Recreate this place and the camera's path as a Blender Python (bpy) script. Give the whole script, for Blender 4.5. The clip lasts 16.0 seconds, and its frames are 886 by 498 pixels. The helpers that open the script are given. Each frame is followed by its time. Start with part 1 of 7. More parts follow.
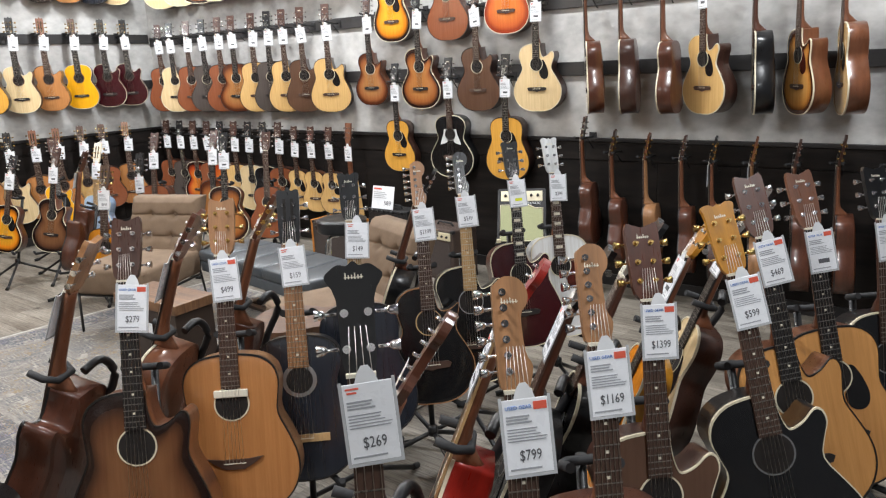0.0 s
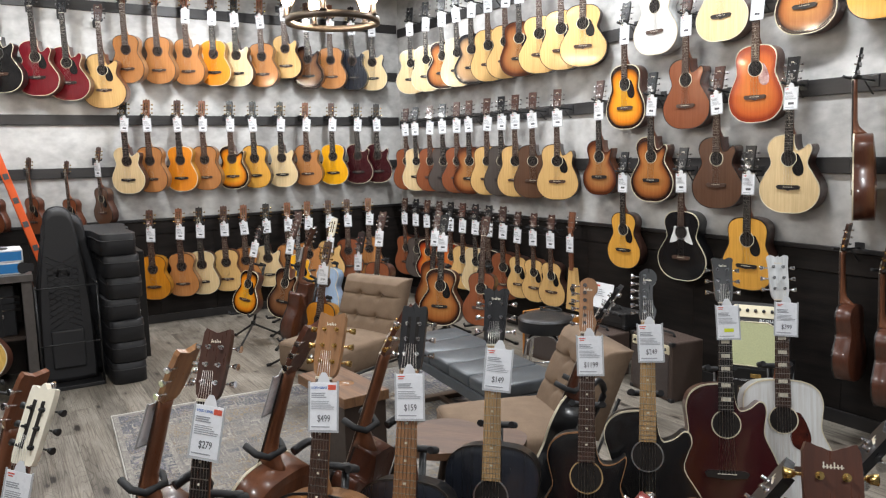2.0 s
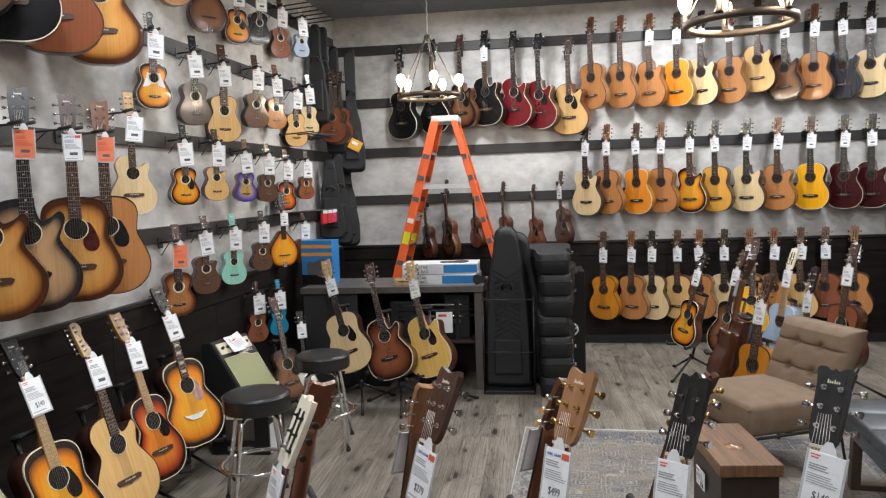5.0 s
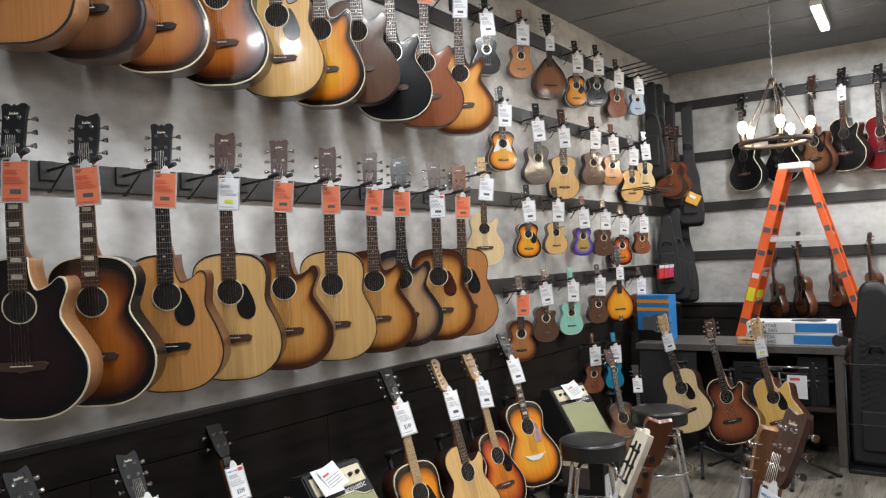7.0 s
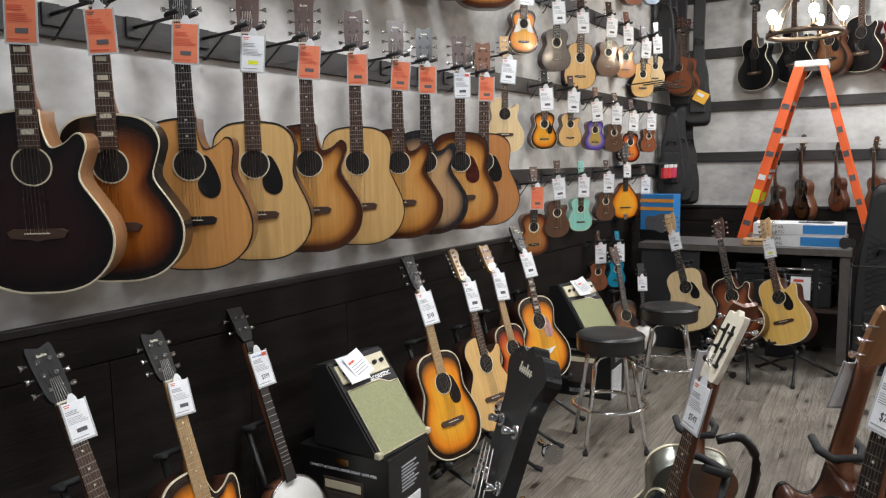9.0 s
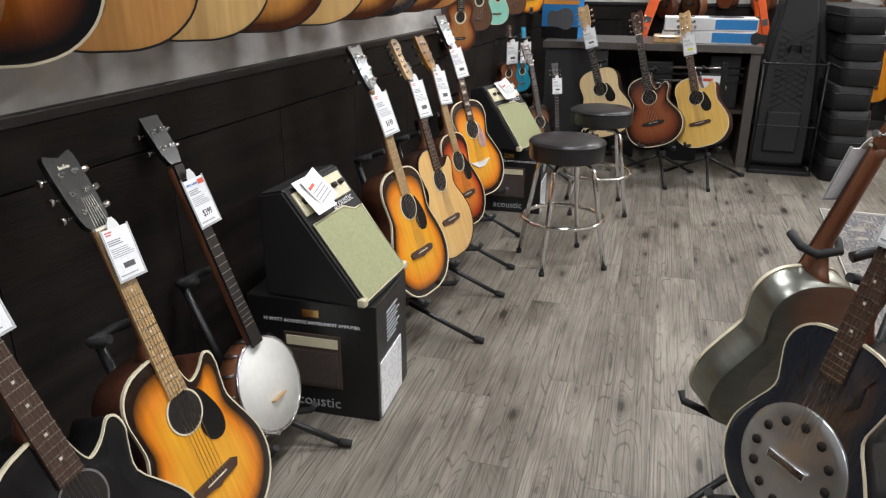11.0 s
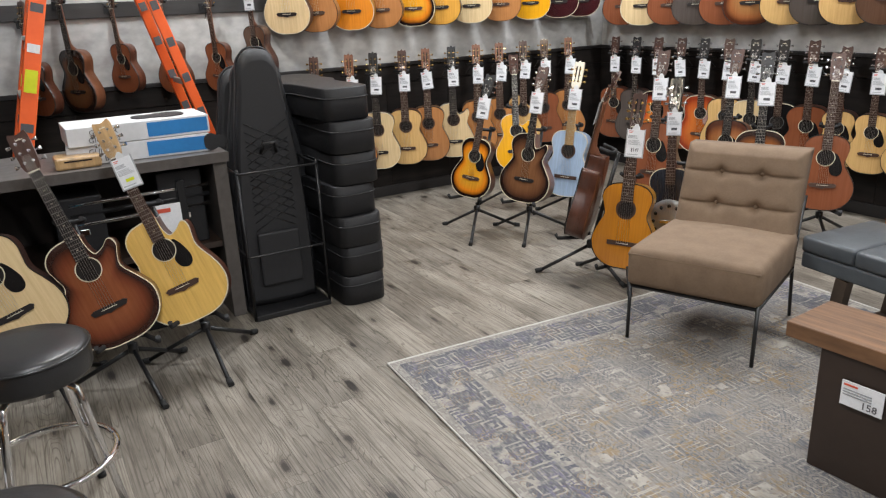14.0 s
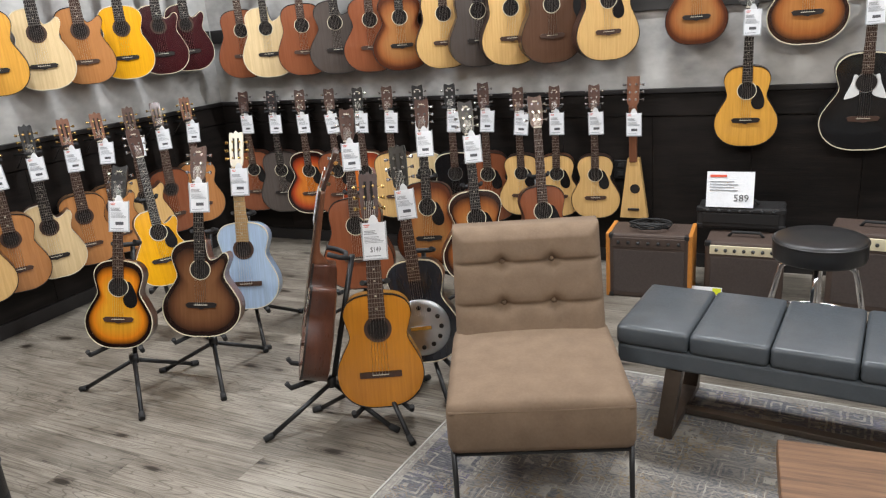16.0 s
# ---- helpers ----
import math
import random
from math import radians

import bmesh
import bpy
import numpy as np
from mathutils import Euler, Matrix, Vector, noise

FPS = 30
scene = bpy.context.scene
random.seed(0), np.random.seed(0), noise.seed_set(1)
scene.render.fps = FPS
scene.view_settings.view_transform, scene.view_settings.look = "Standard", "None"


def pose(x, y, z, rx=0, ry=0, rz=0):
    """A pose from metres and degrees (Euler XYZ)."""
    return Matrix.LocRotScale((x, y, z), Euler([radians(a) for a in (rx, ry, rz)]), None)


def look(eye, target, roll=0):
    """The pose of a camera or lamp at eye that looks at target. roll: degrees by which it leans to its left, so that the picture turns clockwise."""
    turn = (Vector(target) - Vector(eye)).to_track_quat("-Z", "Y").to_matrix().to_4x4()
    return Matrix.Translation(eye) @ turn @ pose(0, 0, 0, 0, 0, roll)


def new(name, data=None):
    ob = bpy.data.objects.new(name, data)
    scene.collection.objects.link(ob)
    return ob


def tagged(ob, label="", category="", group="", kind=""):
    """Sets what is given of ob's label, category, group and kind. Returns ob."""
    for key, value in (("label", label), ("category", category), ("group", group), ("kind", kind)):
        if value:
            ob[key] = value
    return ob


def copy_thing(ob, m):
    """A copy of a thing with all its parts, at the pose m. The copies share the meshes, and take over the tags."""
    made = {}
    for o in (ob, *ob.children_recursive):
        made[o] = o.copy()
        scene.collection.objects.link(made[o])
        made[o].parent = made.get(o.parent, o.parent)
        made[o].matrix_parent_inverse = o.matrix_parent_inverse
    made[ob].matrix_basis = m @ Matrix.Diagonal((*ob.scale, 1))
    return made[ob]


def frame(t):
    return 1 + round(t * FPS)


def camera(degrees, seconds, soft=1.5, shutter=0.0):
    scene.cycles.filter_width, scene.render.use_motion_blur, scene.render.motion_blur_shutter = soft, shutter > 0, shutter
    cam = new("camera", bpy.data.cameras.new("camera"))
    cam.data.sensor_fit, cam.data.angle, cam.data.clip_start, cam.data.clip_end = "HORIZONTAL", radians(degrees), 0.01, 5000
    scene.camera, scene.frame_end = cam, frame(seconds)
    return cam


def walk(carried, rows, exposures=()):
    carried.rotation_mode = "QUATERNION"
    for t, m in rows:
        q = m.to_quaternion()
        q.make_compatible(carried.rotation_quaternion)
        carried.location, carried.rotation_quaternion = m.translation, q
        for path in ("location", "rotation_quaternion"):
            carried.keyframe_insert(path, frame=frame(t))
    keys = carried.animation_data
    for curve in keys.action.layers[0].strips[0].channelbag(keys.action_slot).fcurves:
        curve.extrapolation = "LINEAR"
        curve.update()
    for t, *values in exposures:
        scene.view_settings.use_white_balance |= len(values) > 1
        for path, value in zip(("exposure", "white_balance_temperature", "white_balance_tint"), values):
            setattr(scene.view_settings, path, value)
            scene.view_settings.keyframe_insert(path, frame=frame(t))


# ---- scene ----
# ======== camera and walk ========
cam = camera(62.5, 16.0, soft=1.2)
PATH = [
    (0, (0.613, 0.848, 1.689), (-0.588, 2.371, 1.201), -2.6),
    (0.5, (0.563, 0.96, 1.713), (-0.709, 2.456, 1.336), -1.5),
    (1, (0.495, 1.091, 1.746), (-0.892, 2.497, 1.434), -1.2),
    (1.5, (0.487, 1.245, 1.749), (-1.081, 2.456, 1.478), -1.1),
    (2, (0.525, 1.413, 1.75), (-1.161, 2.456, 1.487), -1.2),
    (2.5, (0.474, 1.564, 1.737), (-1.262, 2.524, 1.484), -1.2),
    (3, (0.361, 1.723, 1.743), (-1.441, 2.556, 1.497), -1.3),
    (3.5, (0.307, 1.872, 1.738), (-1.593, 2.452, 1.513), -1.6),
    (4, (0.286, 2.038, 1.746), (-1.684, 2.322, 1.547), -1.9),
    (4.5, (0.296, 2.091, 1.747), (-1.696, 2.101, 1.567), -1.9),
    (5, (0.384, 2.088, 1.753), (-1.593, 1.836, 1.581), -1.8),
    (5.2, (0.433, 2.094, 1.759), (-1.529, 1.739, 1.593), -1.9),
    (7.3, (0.5, 2.123, 1.686), (-1.157, 1.005, 1.741), -2.4),
    (7.5, (0.501, 2.125, 1.708), (-1.156, 1.006, 1.774), -2.4),
    (8, (0.484, 2.104, 1.705), (-1.184, 1.001, 1.774), -2.4),
    (8.5, (0.466, 2.002, 1.655), (-1.223, 0.932, 1.604), -1.9),
    (9, (0.471, 1.766, 1.588), (-1.239, 0.753, 1.359), -1.0),
    (9.2, (0.472, 1.675, 1.559), (-1.236, 0.685, 1.24), -0.6),
    (11.3, (-0.063, 0.827, 1.413), (-1.863, 0.439, 0.633), 0.2),
    (11.5, (-0.216, 0.773, 1.413), (-2.029, 0.502, 0.613), -0.2),
    (12, (-0.567, 0.67, 1.445), (-2.409, 0.74, 0.669), -0.1),
    (12.5, (-0.904, 0.568, 1.483), (-2.719, 0.948, 0.736), 0.1),
    (13, (-1.248, 0.583, 1.499), (-3.037, 1.132, 0.794), -1.0),
    (13.5, (-1.625, 0.672, 1.534), (-3.357, 1.412, 0.861), -1.9),
    (14, (-2.009, 0.728, 1.559), (-3.653, 1.674, 0.924), -2.6),
    (14.5, (-2.368, 0.819, 1.596), (-3.923, 1.924, 0.996), -3.5),
    (15, (-2.714, 1.074, 1.588), (-4.148, 2.348, 1.021), -5.5),
    (15.5, (-3.095, 1.121, 1.633), (-4.254, 2.643, 1.049), -4.4),
    (16, (-3.383, 1.239, 1.626), (-4.245, 2.94, 1.024), -4.7),
]
walk(cam, [(t, look(eye, target, roll)) for t, eye, target, roll in PATH],
     exposures=[(0, 0.44), (0.5, 0.43), (1.5, 0.20), (3.5, -0.04), (5, -0.06), (9, -0.06), (11.5, 0.24), (13.5, 0.22), (15, 0.27), (16, 0.26)])

# ======== world and lamps ========
world = bpy.data.worlds.new("shop_dark")
scene.world = world
world.use_nodes = True
world.node_tree.nodes["Background"].inputs[0].default_value = (0.9, 0.95, 1.0, 1)
world.node_tree.nodes["Background"].inputs[1].default_value = 0.02
scene.view_settings.exposure = 0.0

CEIL = 3.62
# only the first is in view; the rest are added to light the room
STRIPS = [(-6.33, 1.54), (-6.5, 3.3), (-6.1, 4.95), (-4.2, 4.95), (-2.3, 4.95), (0.4, 4.7), (-2.9, 1.0), (-1.0, 0.95), (1.9, 1.6)]
for sx, sy in STRIPS:
    lamp = bpy.data.lights.new("strip_glow", "AREA")
    lamp.shape, lamp.size, lamp.size_y = "RECTANGLE", 0.74, 0.10
    lamp.energy, lamp.color = 52, (0.955, 0.985, 1.025)
    lo = new("strip_glow", lamp)
    lo.matrix_world = pose(sx, sy, CEIL - 0.085)


# ======== materials ========
def mat(name, col, rough=0.5, metal=0.0, col2=None, scale=6.0, stretch=(1, 1, 1), bump=0.0, coat=0.0, spec=0.5, detail=4.0, bscale=None, island=False):
    """A surface with a base colour broken up by noise at two scales, and fine relief."""
    m = bpy.data.materials.new(name)
    m.use_nodes = True
    nt = m.node_tree
    b = nt.nodes["Principled BSDF"]
    b.inputs["Roughness"].default_value, b.inputs["Metallic"].default_value = rough, metal
    b.inputs["Coat Weight"].default_value, b.inputs["Coat Roughness"].default_value = coat, 0.08
    b.inputs["Specular IOR Level"].default_value = spec
    if col2 is None:
        col2 = tuple(c * 0.8 for c in col)
    tc, mp = nt.nodes.new("ShaderNodeTexCoord"), nt.nodes.new("ShaderNodeMapping")
    mp.inputs["Scale"].default_value = stretch
    nt.links.new(tc.outputs["Object"], mp.inputs["Vector"])
    oi = nt.nodes.new("ShaderNodeObjectInfo")
    off = nt.nodes.new("ShaderNodeVectorMath")
    off.operation = "ADD"
    sc = nt.nodes.new("ShaderNodeVectorMath")
    sc.operation = "SCALE"
    sc.inputs[0].default_value = (37.0, 19.0, 53.0)
    nt.links.new(oi.outputs["Random"], sc.inputs["Scale"])
    nt.links.new(mp.outputs["Vector"], off.inputs[0])
    nt.links.new(sc.outputs[0], off.inputs[1])
    n1, n2 = nt.nodes.new("ShaderNodeTexNoise"), nt.nodes.new("ShaderNodeTexNoise")
    n1.inputs["Scale"].default_value, n2.inputs["Scale"].default_value = scale, scale * 7.3
    n1.inputs["Detail"].default_value = n2.inputs["Detail"].default_value = detail
    for n in (n1, n2):
        nt.links.new(off.outputs[0], n.inputs["Vector"])
    ad = nt.nodes.new("ShaderNodeMath")
    ad.operation = "MULTIPLY_ADD"
    nt.links.new(n2.outputs["Fac"], ad.inputs[0])
    ad.inputs[1].default_value = 0.45
    nt.links.new(n1.outputs["Fac"], ad.inputs[2])
    rp = nt.nodes.new("ShaderNodeValToRGB")
    rp.color_ramp.elements[0].position, rp.color_ramp.elements[1].position = 0.45, 1.0
    rp.color_ramp.elements[0].color, rp.color_ramp.elements[1].color = (*col, 1), (*col2, 1)
    nt.links.new(ad.outputs[0], rp.inputs["Fac"])
    nt.links.new(rp.outputs["Color"], b.inputs["Base Color"])
    rr = nt.nodes.new("ShaderNodeMath")
    rr.operation = "MULTIPLY_ADD"
    nt.links.new(n2.outputs["Fac"], rr.inputs[0])
    rr.inputs[1].default_value, rr.inputs[2].default_value = 0.16, max(0.02, rough - 0.08)
    nt.links.new(rr.outputs[0], b.inputs["Roughness"])
    if bump:
        bn = nt.nodes.new("ShaderNodeBump")
        bn.inputs["Strength"].default_value, bn.inputs["Distance"].default_value = bump, 0.004
        nt.links.new((n2 if bscale is None else n1).outputs["Fac"], bn.inputs["Height"])
        nt.links.new(bn.outputs["Normal"], b.inputs["Normal"])
    return m


def burst(name, inner, middle, edge, rough=0.22):
    """Lacquered soundboard: straight grain, with a stain that may darken to the rim."""
    m = mat(name, inner, rough, coat=0.5, scale=3.0, stretch=(30, 1, 1.2))
    nt = m.node_tree
    b = nt.nodes["Principled BSDF"]
    at = nt.nodes.new("ShaderNodeAttribute")
    at.attribute_name = "rim"
    rp = nt.nodes.new("ShaderNodeValToRGB")
    els = rp.color_ramp.elements
    els[0].position, els[0].color = 0.18, (*inner, 1)
    els[1].position, els[1].color = 0.93, (*edge, 1)
    e = els.new(0.62)
    e.color = (*middle, 1)
    nt.links.new(at.outputs["Fac"], rp.inputs["Fac"])
    old = b.inputs["Base Color"].links[0].from_node
    old.color_ramp.elements[0].color = (1, 1, 1, 1)
    old.color_ramp.elements[1].color = (0.78, 0.73, 0.68, 1)
    mx = nt.nodes.new("ShaderNodeMix")
    mx.data_type, mx.blend_type = "RGBA", "MULTIPLY"
    mx.inputs["Factor"].default_value = 1.0
    nt.links.new(rp.outputs["Color"], mx.inputs["A"])
    nt.links.new(old.outputs["Color"], mx.inputs["B"])
    nt.links.new(mx.outputs["Result"], b.inputs["Base Color"])
    return m


def plain(name, c, **k):
    return burst(name, c, c, c, **k)


TOPS = {
    "spruce": plain("spruce_top", (0.74, 0.475, 0.19)),
    "pale": plain("pale_spruce_top", (0.78, 0.60, 0.34)),
    "yellow": plain("aged_yellow_top", (0.77, 0.40, 0.07)),
    "lemon": plain("bright_spruce_top", (0.84, 0.54, 0.15)),
    "gold": plain("golden_yellow_top", (0.85, 0.42, 0.01)),
    "cedar": plain("cedar_top", (0.50, 0.22, 0.075)),
    "amber": plain("amber_top", (0.64, 0.25, 0.02)),
    "orange": plain("orange_top", (0.78, 0.27, 0.02)),
    "mahogany": plain("mahogany_top", (0.26, 0.085, 0.038)),
    "walnut": plain("walnut_top", (0.12, 0.062, 0.038)),
    "grey": plain("grey_stained_top", (0.09, 0.075, 0.068)),
    "black": plain("black_lacquer_top", (0.008, 0.008, 0.009)),
    "maroon": plain("maroon_top", (0.045, 0.006, 0.009)),
    "plum": burst("plum_black_top", (0.022, 0.008, 0.009), (0.016, 0.006, 0.007), (0.006, 0.004, 0.004)),
    "darkburst": burst("dark_edged_tobacco_top", (0.40, 0.12, 0.018), (0.12, 0.028, 0.006), (0.005, 0.004, 0.004)),
    "natural_cedar": plain("light_cedar_top", (0.66, 0.32, 0.10)),
    "red": plain("red_lacquer_top", (0.40, 0.02, 0.01)),
    "wine": plain("wine_red_top", (0.16, 0.012, 0.018)),
    "white": plain("white_lacquer_top", (0.78, 0.79, 0.78)),
    "blue": plain("pale_blue_top", (0.42, 0.56, 0.76)),
    "cyan": plain("cyan_top", (0.012, 0.26, 0.42)),
    "mint": plain("mint_top", (0.30, 0.68, 0.58)),
    "slate": plain("blue_black_top", (0.02, 0.024, 0.034)),
    "purple": burst("purple_painted_top", (0.5, 0.35, 0.08), (0.16, 0.13, 0.5), (0.08, 0.05, 0.28)),
    "cherrywood": burst("red_brown_burst_top", (0.27, 0.085, 0.035), (0.17, 0.045, 0.02), (0.035, 0.012, 0.008)),
    "koa": burst("koa_top", (0.42, 0.19, 0.065), (0.32, 0.11, 0.035), (0.09, 0.024, 0.01)),
    "sunburst": burst("yellow_to_black_burst_top", (0.84, 0.40, 0.03), (0.78, 0.24, 0.012), (0.014, 0.006, 0.004)),
    "cherry": burst("cherry_burst_top", (0.72, 0.22, 0.03), (0.45, 0.06, 0.015), (0.02, 0.005, 0.004)),
    "tobacco": burst("tobacco_burst_top", (0.46, 0.19, 0.055), (0.33, 0.11, 0.03), (0.03, 0.012, 0.008)),
    "honey": burst("honey_burst_top", (0.68, 0.35, 0.10), (0.58, 0.25, 0.055), (0.075, 0.022, 0.008)),
    "greyburst": burst("grey_edged_top", (0.56, 0.35, 0.17), (0.42, 0.26, 0.14), (0.022, 0.022, 0.026)),
    "brownburst": burst("brown_burst_top", (0.22, 0.10, 0.045), (0.13, 0.055, 0.026), (0.02, 0.010, 0.008)),
    "hummer": burst("cherry_red_top", (0.62, 0.17, 0.03), (0.55, 0.11, 0.02), (0.30, 0.04, 0.012)),
}


def wood(name, c, c2=None, rough=0.3, coat=0.35):
    return mat(name, c, rough, col2=c2 or tuple(v * 0.55 for v in c), scale=2.6, stretch=(14, 14, 1.1), coat=coat)


M_MAHO = wood("mahogany_wood", (0.20, 0.075, 0.036))
M_DMAHO = wood("dark_mahogany_wood", (0.11, 0.038, 0.021))
M_ROSE = wood("rosewood_wood", (0.075, 0.034, 0.024))
M_MAPLE = wood("maple_wood", (0.62, 0.40, 0.19))
M_TANW = wood("tan_wood", (0.40, 0.20, 0.09))
M_BLACKW = wood("black_lacquer_wood", (0.010, 0.010, 0.011))
M_WHITEW = wood("white_lacquer_wood", (0.76, 0.77, 0.76))
M_YELW = wood("amber_side_wood", (0.55, 0.24, 0.02))
M_BLUEW = wood("pale_blue_wood", (0.38, 0.52, 0.72))
M_CYANW = wood("cyan_wood", (0.012, 0.24, 0.38))
M_MINTW = wood("mint_wood", (0.28, 0.64, 0.55))
M_REDW = wood("red_side_wood", (0.34, 0.02, 0.012))
M_EBONY = mat("ebony", (0.018, 0.014, 0.013), 0.42, scale=9, stretch=(9, 9, 1))
M_FBROSE = mat("rosewood_board", (0.07, 0.036, 0.024), 0.45, scale=9, stretch=(9, 9, 1))
M_FRET = mat("nickel_fret", (0.62, 0.6, 0.55), 0.3, metal=1.0)
M_IVORY = mat("ivory_plastic", (0.78, 0.72, 0.58), 0.35)
M_CHROME = mat("chrome", (0.85, 0.85, 0.86), 0.12, metal=1.0, col2=(0.75, 0.75, 0.76))
M_GOLDM = mat("gold_metal", (0.75, 0.5, 0.18), 0.25, metal=1.0)
# near-black paint for the shade inside openings; no hole is cut
M_HOLESHADE = mat("opening_shade_paint", (0.012, 0.008, 0.006), 0.9)
M_STR = mat("steel_string", (0.70, 0.66, 0.60), 0.35, metal=1.0)
M_PGB = mat("black_plate", (0.012, 0.011, 0.011), 0.18)
M_PGT = mat("tortoise_plate", (0.10, 0.018, 0.010), 0.18, col2=(0.02, 0.006, 0.005), scale=40)
M_PGW = mat("white_plate", (0.8, 0.8, 0.78), 0.25)
M_PGF = mat("floral_plate", (0.16, 0.03, 0.03), 0.2, col2=(0.62, 0.42, 0.38), scale=22)
M_STEELB = mat("brushed_steel_body", (0.34, 0.345, 0.30), 0.33, metal=0.9, scale=4, stretch=(1, 1, 12))
M_BINDC = mat("cream_binding", (0.74, 0.66, 0.48), 0.35)
M_BINDB = mat("black_binding", (0.014, 0.012, 0.011), 0.35)
M_CARD = mat("white_card", (0.82, 0.83, 0.85), 0.28, col2=(0.74, 0.75, 0.77), scale=9)
M_CORAL = mat("coral_card", (0.78, 0.22, 0.11), 0.3, col2=(0.7, 0.2, 0.1), scale=9)
M_INK = mat("print_ink", (0.10, 0.10, 0.11), 0.6)
M_INKG = mat("grey_print", (0.36, 0.37, 0.39), 0.6)
M_INKR = mat("red_print", (0.72, 0.11, 0.06), 0.6)
M_INKB = mat("blue_print", (0.07, 0.20, 0.55), 0.6)
M_INKY = mat("yellow_print", (0.75, 0.80, 0.02), 0.6)
M_TAB = mat("clear_tab", (0.78, 0.79, 0.80), 0.15)
M_SLEEVE = mat("clear_sleeve", (0.50, 0.51, 0.52), 0.12)
M_BLKMETAL = mat("black_metal", (0.014, 0.014, 0.015), 0.4, spec=0.5)
M_FOAM = mat("black_foam", (0.016, 0.016, 0.017), 0.75)
M_RUBBER = mat("black_rubber", (0.014, 0.014, 0.014), 0.8)
M_WALL = mat("grey_plaster", (0.60, 0.592, 0.57), 0.75, col2=(0.315, 0.308, 0.298), scale=1.5, stretch=(1, 1, 1.5), bump=0.12, detail=7)
for node in M_WALL.node_tree.nodes:
    if node.type == "VALTORGB":
        node.color_ramp.elements[0].position, node.color_ramp.elements[1].position = 0.54, 0.92
M_CEIL = mat("charcoal_ceiling", (0.20, 0.212, 0.235), 0.85, scale=3)
M_WAINS = mat("black_stained_board", (0.0035, 0.0030, 0.0027), 0.6, col2=(0.017, 0.0125, 0.0105), scale=2.2, stretch=(1.0, 1.0, 9), bump=0.25, spec=0.2)
M_RAIL = mat("black_stained_rail", (0.018, 0.017, 0.017), 0.5, col2=(0.034, 0.031, 0.03), scale=3, stretch=(1, 1, 8), bump=0.2)
# tone of the added east wall, dark to weaken bounce and reflections
M_DARKWALL = mat("added_wall_dark", (0.115, 0.12, 0.13), 0.85, scale=3)
M_TRIM = mat("black_trim", (0.016, 0.014, 0.014), 0.45)


